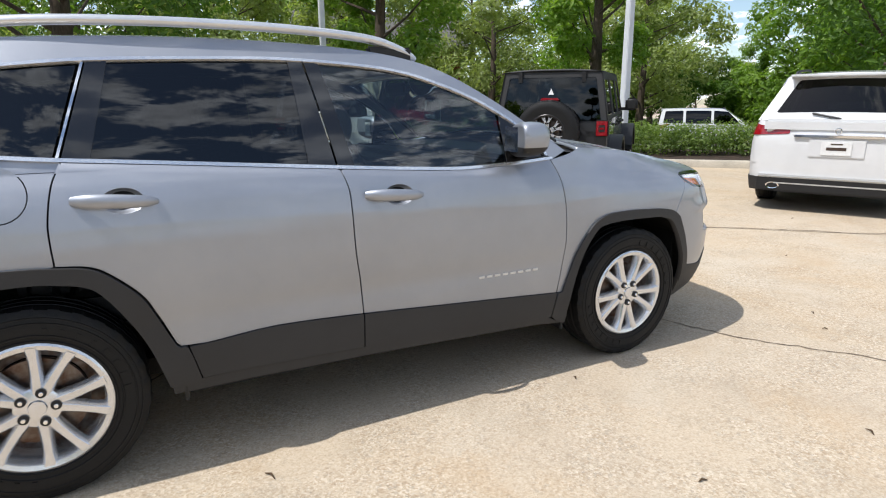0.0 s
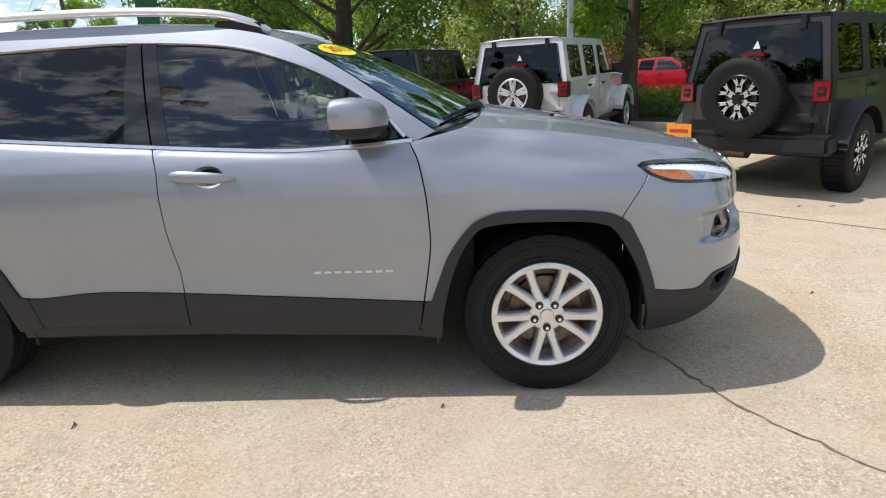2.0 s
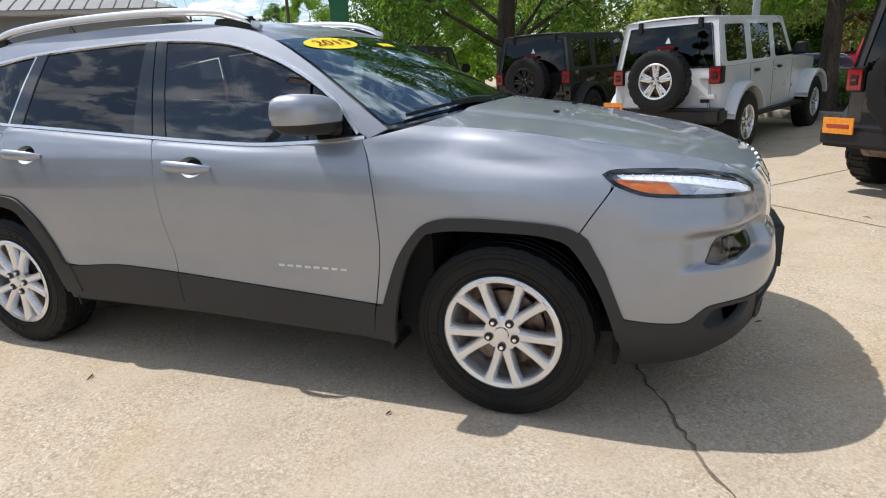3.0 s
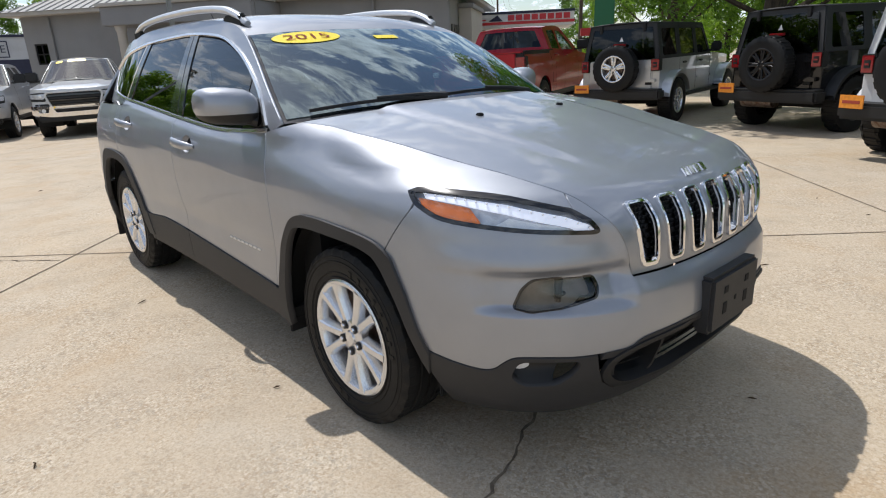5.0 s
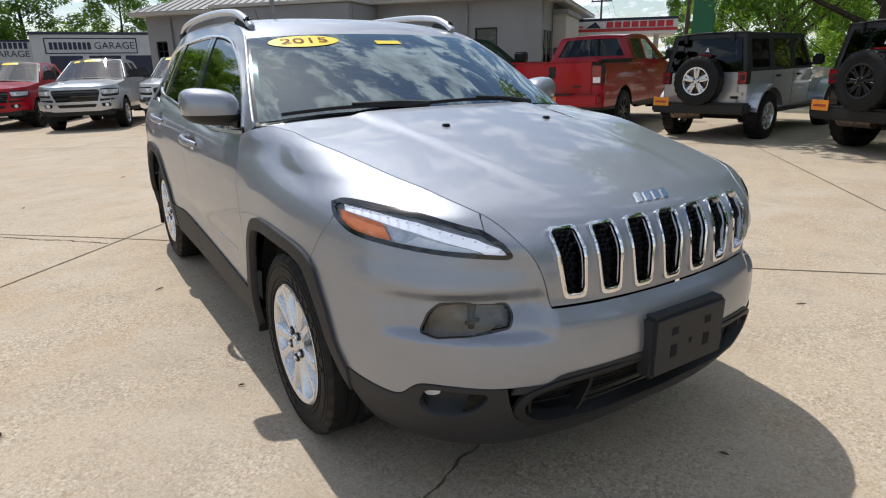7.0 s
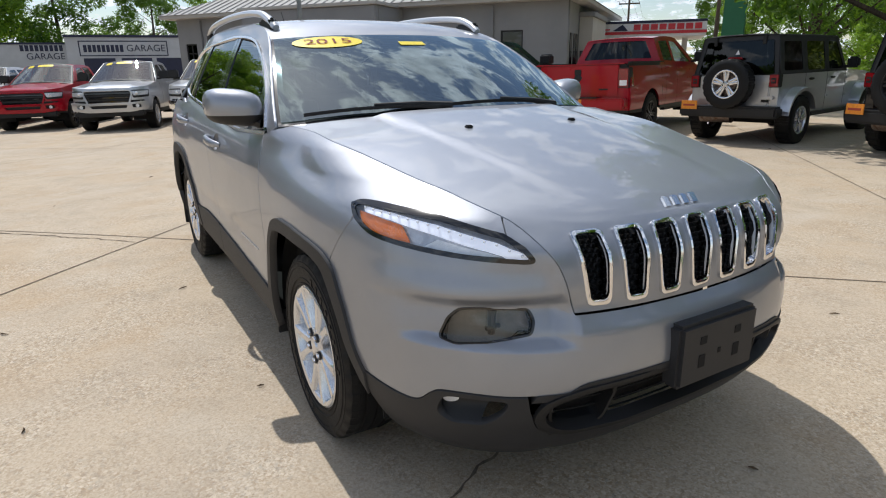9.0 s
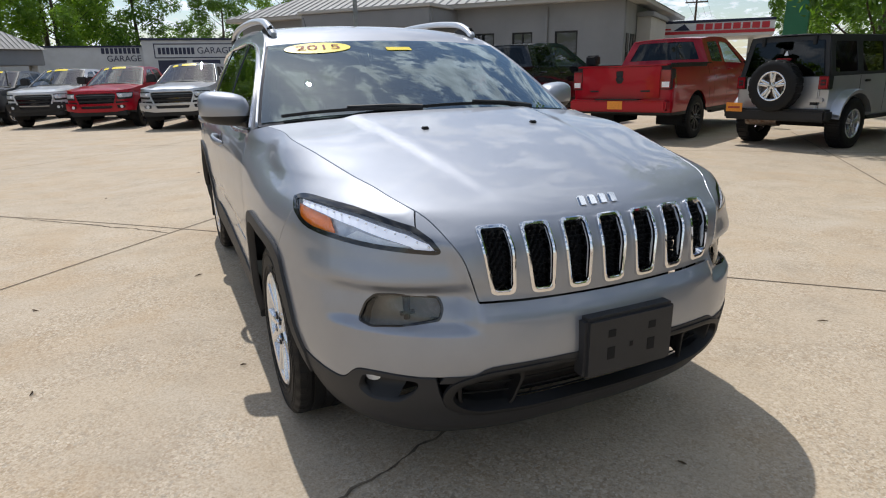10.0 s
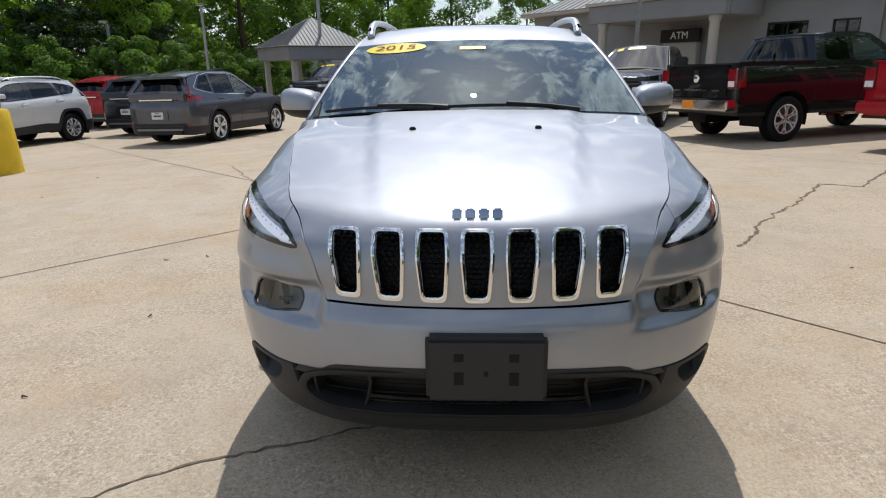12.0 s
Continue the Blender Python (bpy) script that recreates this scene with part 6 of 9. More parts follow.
    for y in (-0.38, 0.38):
        bm = bmesh.new()
        box(bm, xc - 1.55, xc - 1.40, y - 0.24, y + 0.24, zs + 0.3, zb1 + 0.12, 0.05)
        box(bm, xc - 1.58, xc - 1.48, y - 0.12, y + 0.12, zb1 + 0.10, zb1 + 0.28, 0.03)
        part("seat", bm, SEAT, root)
    if pick:
        # open load bed: inner walls, floor, capped rails, tailgate seam
        bt, bf = sp["tail"] + 0.07, cab_rear - 0.10
        w = sp["half"] - 0.09
        zf = zb0 - 0.50
        bm = bmesh.new()
        for b in ((bt, bf, -w, w, zf - 0.02, zf), (bt, bf, -w - 0.02, -w, zf, zb0 - 0.01), (bt, bf, w, w + 0.02, zf, zb0 - 0.01), (bf, bf + 0.03, -w, w, zf, zb0 - 0.01), (bt - 0.03, bt, -w, w, zf, zt - 0.01)):
            box(bm, *b)
        part("load_bed", bm, DARK, root, "black bed liner")
        for side in (-1, 1):
            plain_box("bed_rail", (sp["tail"] + 0.10, cab_rear - 0.02, side * (w - 0.02), side * (w + 0.085), zb0 - 0.012, zb0 + 0.010), DARK, root, 0.006)
            strip("cab_gap", [(cab_rear - 0.03, z) for z in np.linspace(zs + 0.1, zb0, 6)], sh.surf(side), 0.012, 0.0012, VOID, root)
        plain_box("tailgate_cap", (sp["tail"] + 0.0, sp["tail"] + 0.09, -w + 0.02, w - 0.02, zt - 0.014, zt + 0.010), sp.get("cap_mat", DARK), root, 0.008)
        plain_box("cab_back", (cab_rear + 0.0, cab_rear + 0.04, -yb + 0.02, yb - 0.02, zs + 0.1, zb0 + 0.0), P, root, 0.01)
        tg = plain_box("tailgate", (sp["tail"] - 0.012, sp["tail"] + 0.03, -w + 0.13, w - 0.13, zs + 0.32, zt - 0.02), P, root, 0.012)
        if sp.get("badge_mat"):
            bm = bmesh.new()
            lathe(bm, [(0.001, 0.012), (0.07, 0.010), (0.085, 0.0)], 6, Matrix.Translation((sp["tail"] - 0.012, 0, zt - 0.24)) @ Matrix.Rotation(radians(90), 4, "Z"))
            part("tailgate_badge", bm, sp["badge_mat"], tg)
        if sp.get("tail_bars"):
            for k in range(8):
                plain_box("tailgate_lettering", (sp["tail"] - 0.018, sp["tail"] - 0.010, -0.30 + 0.08 * k, -0.25 + 0.08 * k, zt - 0.47, zt - 0.43), CHROME, tg, 0.002)
        for yy in (-0.52, 0.52):
            plain_box("model_mark", (sp["tail"] - 0.017, sp["tail"] - 0.011, yy - 0.09, yy + 0.09, zt - 0.47, zt - 0.44), DARK if sp.get("badge_mat") is DARK else CHROME, tg, 0.002)
        for side in (-1, 1):
            for b in (("lamp_frame", 0.79, 1.005, zt - 0.43, zt - 0.07, sp.get("lamp_rim", DARK), -0.008), ("tail_lamp", 0.80, 0.995, zt - 0.42, zt - 0.08, RED_LENS, -0.018), ("reverse_lamp", 0.82, 0.98, zt - 0.40, zt - 0.28, WHITE_LENS, -0.024)):
                plain_box(b[0], (sp["tail"] + b[6], sp["tail"] + 0.16, side * b[1], side * b[2] , b[3], b[4]), b[5], root, 0.012)
        plain_box("tailgate_handle", (sp["tail"] - 0.022, sp["tail"] - 0.010, -0.07, 0.07, zt - 0.19, zt - 0.09), DARK, tg, 0.01)
        plain_box("step_bumper", (sp["tail"] - 0.16, sp["tail"] + 0.10, -sp["half"] + 0.04, sp["half"] - 0.04, zs + 0.10, zs + 0.29), sp.get("step_mat", CHROME), root, 0.03)
        plain_box("step_pad", (sp["tail"] - 0.15, sp["tail"] + 0.02, -0.45, 0.45, zs + 0.285, zs + 0.305), DARK, root, 0.006)
        plain_box("plate", (sp["tail"] - 0.168, sp["tail"] - 0.158, -0.155 + sp.get("plate_y", 0), 0.155 + sp.get("plate_y", 0), zs + 0.12, zs + 0.27), PLATE_ORANGE, root, 0.004, "orange dealer plate")
        plain_box("side_step", (ar + 0.35, wb - ar - 0.1, -sp["half"] + 0.02, -sp["half"] + 0.14, zs - 0.06, zs - 0.01), sp.get("board_mat", CHROME), root, 0.02)
        plain_box("side_step", (ar + 0.35, wb - ar - 0.1, sp["half"] - 0.14, sp["half"] - 0.02, zs - 0.06, zs - 0.01), sp.get("board_mat", CHROME), root, 0.02)
    return root, sh


def front_face(root, sh, sp, chrome=True, bars=3):
    """A truck's nose: framed grille, swept lamps, bowed bumper with intake and fog lamps."""
    x, zn, zs, half = sp["nose"], sp["nose_z"], sp["sill"], sp["half"]
    gm = CHROME if chrome else GLOSS_BLACK
    face = lambda y, z: (x + 0.034 - 0.040 * abs(y / 0.62) ** 2.4 - 0.06 * max(0.0, z - zn + 0.2), y, z)
    hole = rounded([(-0.60, zn - 0.13), (-0.50, zn - 0.39), (0.50, zn - 0.39), (0.60, zn - 0.13), (0.57, zn - 0.055), (-0.57, zn - 0.055)], 0.04, 3)
    rim = rounded([(-0.655, zn - 0.12), (-0.54, zn - 0.435), (0.54, zn - 0.435), (0.655, zn - 0.12), (0.61, zn - 0.012), (-0.61, zn - 0.012)], 0.05, 3)
    panel("grille_void", hole, face, DARK, root, 0.1, 0.0, stepv=0.08, offset=-0.008)
    ring("grille_frame", rim, hole, face, sp["paint"] if not chrome else CHROME, root, 0.020, -0.012)
    for z in np.linspace(zn - 0.34, zn - 0.11, bars):
        w = 0.50 + 0.09 * (z - zn + 0.39) / 0.28
        strip("grille_bar", [(y, z) for y in np.linspace(-w, w, 13)], face, 0.030, 0.014, gm, root)
    bm = bmesh.new()
    lathe(bm, [(0.001, 0.030), (0.085, 0.026), (0.105, 0.008)], 12, Matrix.Translation((x - 0.012, 0, zn - 0.225)) @ Matrix.Rotation(radians(-90), 4, "Z") @ Matrix.Diagonal((1.3, 1, 0.75, 1)))
    part("grille_badge", bm, CHROME if chrome else DARK, root)
    for side in (-1, 1):
        g, fl = sh.surf(side), side > 0
        far, near = sh.sx(x - 0.36), sh.sy(0.63, True)
        bez = rounded([(far - 0.03, zn - 0.04), (far + 0.06, zn - 0.225), (near - 0.02, zn - 0.245), (near + 0.05, zn - 0.05), (near - 0.05, zn - 0.025)], 0.03, 3)
        panel("lamp_bezel", bez, g, DARK, root, 0.08, 0.02, offset=0.006, flip=fl)
        hl = panel("headlamp", rounded([(far + 0.02, zn - 0.06), (far + 0.09, zn - 0.165), (near - 0.04, zn - 0.185), (near + 0.02, zn - 0.06)], 0.03, 3), g, LAMP_BOWL, root, 0.08, 0.02, offset=0.012, flip=fl)
        cx, cy, cz = g(sh.sy(0.74, True), zn - 0.115)
        bm = bmesh.new()
        bmesh.ops.create_uvsphere(bm, u_segments=14, v_segments=8, radius=0.042, matrix=Matrix.Translation((cx + 0.0, cy, cz)))
        part("projector_lens", bm, WHITE_LENS, hl)
    plain_box("lower_valance", (x - 0.25, x - 0.02, -half + 0.14, half - 0.14, zs - 0.08, zs + 0.09), DARK, root, 0.04)
    bmt = sp.get("front_bumper_mat", CHROME)
    bow = lambda y, z: (x + 0.075 - 0.24 * abs(y / half) ** 3.2 - 0.10 * max(0.0, zs + 0.20 - z), y, z)
    slot = rounded([(-0.46, zs + 0.145), (0.46, zs + 0.145), (0.50, zs + 0.255), (-0.50, zs + 0.255)], 0.03, 3)
    pods = [rounded([(k * 0.84, zs + 0.15), (k * 0.62, zs + 0.15), (k * 0.60, zs + 0.25), (k * 0.86, zs + 0.25)][::k], 0.025, 3) for k in (-1, 1)]
    panel("front_bumper_bar", rounded([(-half + 0.015, zs + 0.10), (-0.55, zs + 0.04), (0.55, zs + 0.04), (half - 0.015, zs + 0.10), (half - 0.01, zs + 0.33), (0.60, zs + 0.30), (-0.60, zs + 0.30), (-half + 0.01, zs + 0.33)], 0.035, 3), bow, bmt, root, 0.1, 0.05, stepv=0.08, holes=[slot] + pods)
    panel("bumper_backing", rounded([(-half + 0.08, zs + 0.11), (half - 0.08, zs + 0.11), (half - 0.08, zs + 0.36), (-half + 0.08, zs + 0.36)], 0.03, 2), bow, DARK, root, 0.15, 0.0, stepv=0.1, offset=-0.055)
    for y in (-0.73, 0.73):
        bm = bmesh.new()
        lathe(bm, [(0.001, 0.0), (0.040, 0.002), (0.048, 0.014)], 16, Matrix.Translation((bow(y, zs + 0.2)[0] - 0.03, y, zs + 0.20)) @ Matrix.Rotation(radians(-90), 4, "Z"))
        part("fog_lamp", bm, WHITE_LENS, root)


SUV_PROF = ((0.18, 0.06), (0.30, 0.03), (0.45, 0.01), (0.65, 0.0), (0.85, 0.004), (0.95, 0.02), (1.05, 0.05), (1.20, 0.10))
TRUCK_PROF = ((0.30, 0.04), (0.50, 0.02), (0.75, 0.0), (1.00, 0.005), (1.20, 0.03), (1.32, 0.06), (1.45, 0.10))


def pickup_spec(name, label, col, **kw):
    sp = dict(name=name, label=label, category="pickup truck", paint=col, pickup=True, tail=-1.20, nose=4.62, half=1.02, rt=0.10, rn=0.55, nt=5.0, nn=3.2, prof=TRUCK_PROF,
              sill=0.50, wb=3.67, R=0.41, belt_rear=1.42, belt_front=1.36, cowl_z=1.34, nose_z=1.16, tail_z=1.40, cowl=3.02, cab_rear=0.62, head=2.10, roof_z=1.94, roof_rear=0.72, roof_rear_z=1.90,
              roof_half=0.72, windows=[[(1.55, 1.42), (2.66, 1.40), (2.02, 1.82), (1.60, 1.85)], [(0.86, 1.45), (1.45, 1.43), (1.48, 1.85), (0.92, 1.83)]], tint_from=1, seams=(0.80, 1.50, 2.70), handles=(0.98, 1.72), tyre_w=0.27, rim=0.26, wheel="six", wheel_mat=ALLOY,
              lamps=[("tail_lamp", [("x", -1.00, 1.00), ("x", -1.00, 1.33), ("r", 0.98, 1.33), ("r", 0.98, 1.00)], RED_LENS, 0.008), ("headlamp", [("x", 4.28, 0.98), ("x", 4.22, 1.15), ("f", 0.58, 1.12), ("f", 0.58, 0.95)], WHITE_LENS, 0.006)],
              clad_z=0.56, low=DARK, arch_trim=False, mirror=1.5, mirror_mat=DARK, tuck=0.0, step_mat=CHROME, board_mat=DARK, hood_step=0.03, arch_gap=0.10)
    sp.update(kw)
    return sp


def suv_spec(name, label, col, **kw):
    sp = dict(name=name, label=label, category="car", paint=col, tail=-1.02, nose=3.58, half=0.925, rt=0.42, rn=0.85, nt=4.2, nn=3.0, prof=SUV_PROF,
              sill=0.24, wb=2.66, R=0.352, belt_rear=1.12, belt_front=1.03, cowl_z=1.07, nose_z=0.86, tail_z=1.06, cowl=2.02, cab_rear=-0.86, head=1.18, roof_z=1.64, roof_rear=-0.62, roof_rear_z=1.60,
              roof_half=0.63, windows=[[(0.95, 1.10), (1.80, 1.08), (1.22, 1.52), (1.0, 1.56)], [(0.02, 1.13), (0.86, 1.11), (0.91, 1.56), (0.10, 1.57)], [(-0.52, 1.22), (-0.06, 1.15), (0.02, 1.54), (-0.40, 1.48)]], tint_from=1, seams=(0.02, 0.92, 1.85), handles=(0.22, 1.14), tyre_w=0.225, rim=0.235, wheel="five", wheel_mat=ALLOY,
              lamps=[("tail_lamp", [("x", -0.62, 1.00), ("x", -0.60, 1.07), ("r", 0.55, 1.00), ("r", 0.55, 0.90), ("x", -0.80, 0.88)], RED_LENS, 0.006), ("headlamp", [("x", 3.05, 0.78), ("x", 3.0, 0.88), ("f", 0.5, 0.80), ("f", 0.5, 0.70)], WHITE_LENS, 0.004)],
              clad_z=0.42, low=CLAD, tuck=0.02, bright=True)
    sp.update(kw)
    return sp


def tail_details(root, sp, plate=WHITE_PLATE, exhaust=True, plate_z=0.72, bar_z=0.925, skid=SATIN):
    """Hatch seams, plate, wiper and exhausts at the back of an SUV."""
    x = sp["tail"]
    plain_box("hatch_ledge", (x + 0.015, sp["cab_rear"] + 0.06, -sp["half"] + 0.16, sp["half"] - 0.16, sp["tail_z"] - 0.08, sp["belt_rear"] + 0.015), sp["paint"], root, 0.03)
    plain_box("plate_recess", (x - 0.012, x + 0.03, -0.30, 0.30, plate_z - 0.04, plate_z + 0.20), sp["paint"], root, 0.02)
    pl = plain_box("plate", (x - 0.022, x - 0.012, -0.155, 0.155, plate_z, plate_z + 0.16), plate, root, 0.004, "plate with a plain coloured bar")
    plain_box("plate_mark", (x - 0.026, x - 0.021, -0.10, 0.10, plate_z + 0.060, plate_z + 0.095), INK, pl, 0.002)
    plain_box("plate_mark", (x - 0.026, x - 0.021, -0.06, 0.06, plate_z + 0.125, plate_z + 0.140), INK, pl, 0.002)
    plain_box("chrome_bar", (x - 0.025, x + 0.02, -0.45, 0.45, bar_z, bar_z + 0.028), CHROME, root, 0.008)
    plain_box("skid_plate", (x - 0.02, x + 0.10, -0.62, 0.62, 0.34, 0.385), skid, root, 0.015)
    plain_box("diffuser", (x - 0.012, x + 0.12, -0.60, 0.60, 0.25, 0.335), DARK, root, 0.02)
    if exhaust:
        for y in (-0.62, 0.62):
            bm = bmesh.new()
            lathe(bm, [(0.030, 0.03), (0.040, 0.002), (0.050, 0.0), (0.054, 0.006), (0.054, 0.14)], 20, Matrix.Translation((x - 0.02, y, 0.33)) @ Matrix.Rotation(radians(-90), 4, "Z") @ Matrix.Diagonal((1.5, 1, 0.8, 1)))
            part("exhaust_tip", bm, CHROME, root)
    zr = sp["roof_rear_z"]
    plain_box("rear_spoiler", (sp["roof_rear"] - 0.20, sp["roof_rear"] + 0.02, -sp["roof_half"] + 0.04, sp["roof_half"] - 0.04, zr - 0.03, zr + 0.005), sp["paint"], root, 0.012)
    bm = bmesh.new()
    tube(bm, [(x + 0.10, 0.0, 1.14), (x + 0.13, 0.30, 1.20)], 0.012, 6)
    part("rear_wiper", bm, DARK, root)
    for y in (-sp["roof_half"] + 0.06, sp["roof_half"] - 0.06):
        bm = bmesh.new()
        tube(bm, spline([(sp["roof_rear"] + 0.15, y, zr - 0.01), (sp["roof_rear"] + 0.30, y, zr + 0.045), (sp["head"] - 0.35, y, sp["roof_z"] + 0.045), (sp["head"] - 0.15, y, sp["roof_z"] - 0.01)], 3), 0.016, 6)
        part("roof_rail", bm, DARK, root)


def offroader(label, col, top_mat, wheel_style, wheel_mat, plate=PLATE_ORANGE, flare=None):
    """A boxy four-door off-roader with a tail-mounted spare."""
    root = empty("off_road_vehicle")
    tagged(root, label, "off-roader", "off-roaders along the kerb", "thing")
    hw, R, wb = 0.76, 0.405, 3.0
    flare = flare or DARK
    xt, xn, xc = -0.62, 3.62, 2.18
    def slab(side):
        def f(x, z):
            y = hw - 0.10 * max(0.0, (x - xc) / (xn - xc)) - 0.02 * max(0, (z - 0.9)) - 0.02 * max(0, 0.7 - z)
            return x, y * side, z
        return f
    def upper(side):
        def f(x, z):
            return x, (hw - 0.004 - 0.115 * max(0.0, z - 1.17) / 0.66) * side, z
        return f
    for side in (-1, 1):
        g, fl = slab(side), side > 0
        side_ob = panel("body_side", [(xt, 0.62), (-0.47, 0.62)] + arc(0, R, 0.50, 150, 20, 12) + [(0.52, 0.50), (2.42, 0.50), (2.52, 0.62)] + arc(wb, R + 0.02, 0.50, 150, 60, 6) + [(xn - 0.05, 0.98), (xn - 0.05, 1.12), (xc + 0.05, 1.20), (xc, 1.17), (xt, 1.17)], g, col, root, 0.15, 0.02, flip=fl)
        for x0 in (0.36, 1.26, 2.10):
            strip("door_seam", [(x0, z) for z in np.linspace(0.54, 1.165, 6)], g, 0.008, 0.0012, VOID, side_ob)
        for xh in (0.56, 1.46):
            plain_box("door_handle", (xh - 0.08, xh + 0.08, side * (hw + 0.0), side * (hw + 0.04), 1.05, 1.09), DARK, side_ob, 0.012)
        for xh in (1.30, 2.12):
            for z in (0.75, 1.05):
                plain_box("hinge", (xh, xh + 0.09, side * (hw - 0.02), side * (hw + 0.022), z - 0.02, z + 0.02), col, side_ob, 0.006)
        # hard top sides
        u = upper(side)
        wins = [[(-0.46, 1.23), (0.26, 1.23), (0.26, 1.70), (-0.42, 1.70)], [(0.44, 1.22), (1.18, 1.22), (1.18, 1.70), (0.44, 1.70)], [(1.34, 1.22), (2.02, 1.22), (1.74, 1.70), (1.34, 1.70)]]
        hard = panel("hard_top_side", [(xt + 0.01, 1.175), (xc - 0.04, 1.175), (xc - 0.38, 1.79), (xc - 0.55, 1.80), (xt + 0.09, 1.80)], u, top_mat, root, 0.2, 0.02, holes=[rounded(w, 0.05, 3) for w in wins], flip=fl)
        for k, w in enumerate(wins):
            panel("side_window", rounded(w, 0.045, 2), u, DIM_GLASS, hard, 0.3, 0.0, offset=-0.01, flip=fl)
        # wide flares
        for cx, a0, a1 in ((0.0, 168, 18), (wb, 165, 15)):
            bm = bmesh.new()
            rows = []
            for a, b in arc(cx, R + 0.06, 0.53, a0, a1, 14, 1.05, 0.92):
                rows.append([bm.verts.new((a, side * (hw - 0.12), b)), bm.verts.new((a, side * (hw + 0.145), b + 0.005)), bm.verts.new((a, side * (hw + 0.170), b - 0.012)), bm.verts.new((a * 0.97 + cx * 0.03, side * (hw + 0.165), b - 0.065)), bm.verts.new((a * 0.97 + cx * 0.03, side * (hw - 0.1), b - 0.05))])
            for p, q in zip(rows, rows[1:]):
                for k in range(4):
                    bm.faces.new((p[k], p[k + 1], q[k + 1], q[k]))
            bmesh.ops.recalc_face_normals(bm, faces=bm.faces)
            part("wheel_flare", bm, flare, root)
            wheel(root, (cx, side * (hw + 0.012), R), R, 0.27, 0.225, side, wheel_style, wheel_mat, blocky=True)
        plain_box("side_step", (0.50, 2.45, side * (hw - 0.02), side * (hw + 0.11), 0.44, 0.50), DARK, root, 0.02)
        # tail lamp: housing, red lens, white core
        lamp = plain_box("tail_lamp", (xt - 0.055, xt + 0.08, side * (hw - 0.155), side * (hw + 0.012), 0.965, 1.185), DARK, root, 0.012)
        plain_box("lamp_lens", (xt - 0.064, xt - 0.050, side * (hw - 0.145), side * (hw + 0.002), 0.978, 1.172), RED_LENS, lamp, 0.012)
        plain_box("lamp_core", (xt - 0.070, xt - 0.062, side * (hw - 0.112), side * (hw - 0.033), 1.030, 1.120), DARK, lamp, 0.008)
        plain_box("lamp_bar", (xt - 0.074, xt - 0.068, side * (hw - 0.100), side * (hw - 0.045), 1.062, 1.088), RED_LENS, lamp, 0.006)
        bm = bmesh.new()
        box(bm, xc - 0.26, xc - 0.14, side * (hw + 0.05), side * (hw + 0.25), 1.22, 1.42, 0.035, 3)
        box(bm, xc - 0.22, xc - 0.16, side * (hw - 0.03), side * (hw + 0.10), 1.22, 1.27, 0.01)
        part("door_mirror", bm, DARK, root)
        bm = bmesh.new()
        lathe(bm, [(0.001, 0.0), (0.07, 0.004), (0.085, 0.02), (0.088, 0.05)], 20, Matrix.Translation((xn - 0.02, side * 0.50, 0.98)) @ Matrix.Rotation(radians(90), 4, "Z"))
        part("headlamp", bm, WHITE_LENS, root)
    # tailgate, back of the top
    gate = plain_box("tailgate", (xt - 0.025, xt + 0.04, -hw + 0.14, hw - 0.14, 0.60, 1.165), col, root, 0.02)
    plain_box("tailgate_vent", (xt - 0.03, xt - 0.02, -0.62, -0.50, 0.72, 0.83), DARK, gate, 0.006)
    for z in (0.80, 1.06):
        plain_box("hinge", (xt - 0.055, xt - 0.01, -hw + 0.06, -hw + 0.28, z - 0.03, z + 0.03), col, gate, 0.01)
    for side in (-1, 1):
        plain_box("body_corner", (xt, xt + 0.06, side * (hw - 0.15), side * (hw - 0.004), 0.60, 1.17), col, root, 0.015)
    back = quad_map((xt + 0.0, hw - 0.02, 1.175), (xt + 0.0, -hw + 0.02, 1.175), (xt + 0.085, -hw + 0.12, 1.80), (xt + 0.085, hw - 0.12, 1.80), 0.0)
    bw = panel("hard_top_back", [(0, 0), (0, 1), (1, 1), (1, 0)], back, top_mat, root, 0.5, 0.02, holes=[rounded([(0.02, 0.055), (0.02, 0.945), (0.87, 0.93), (0.87, 0.07)], 0.03, 3)])
    panel("rear_window", rounded([(0.0, 0.05), (0.0, 0.95), (0.88, 0.94), (0.88, 0.06)], 0.03, 3), back, DIM_GLASS, bw, 0.5, 0.0, offset=0.008, flip=True)
    for y in (-0.42, 0.42):
        plain_box("glass_hinge", (xt + 0.04, xt + 0.085, y - 0.03, y + 0.03, 1.66, 1.80), DARK, bw, 0.008)
    flat_sticker("window_sticker", [(xt + 0.030, 0.038, 1.505), (xt + 0.030, -0.038, 1.505), (xt + 0.042, 0.0, 1.585)], WHITE_PLATE, bw, 0.004, "small white triangular sticker")
    plain_box("third_brake_lamp", (xt - 0.06, xt + 0.0, -0.12, 0.12, 1.425, 1.465), RED_LENS, root, 0.01)
    plain_box("lamp_bracket", (xt - 0.05, xt - 0.01, -0.03, 0.03, 1.1, 1.43), DARK, root, 0.008)
    def roof(x, y):
        return x, y, 1.80 + 0.035 * (1 - (abs(y) / 0.66) ** 3) - 0.02 * max(0.0, (x - 1.3) / 0.4) ** 2
    panel("roof", [(xt + 0.08, -0.652), (xc - 0.50, -0.655), (xc - 0.42, 0), (xc - 0.50, 0.655), (xt + 0.08, 0.652)], roof, top_mat, root, 0.25, 0.02, stepv=0.2)
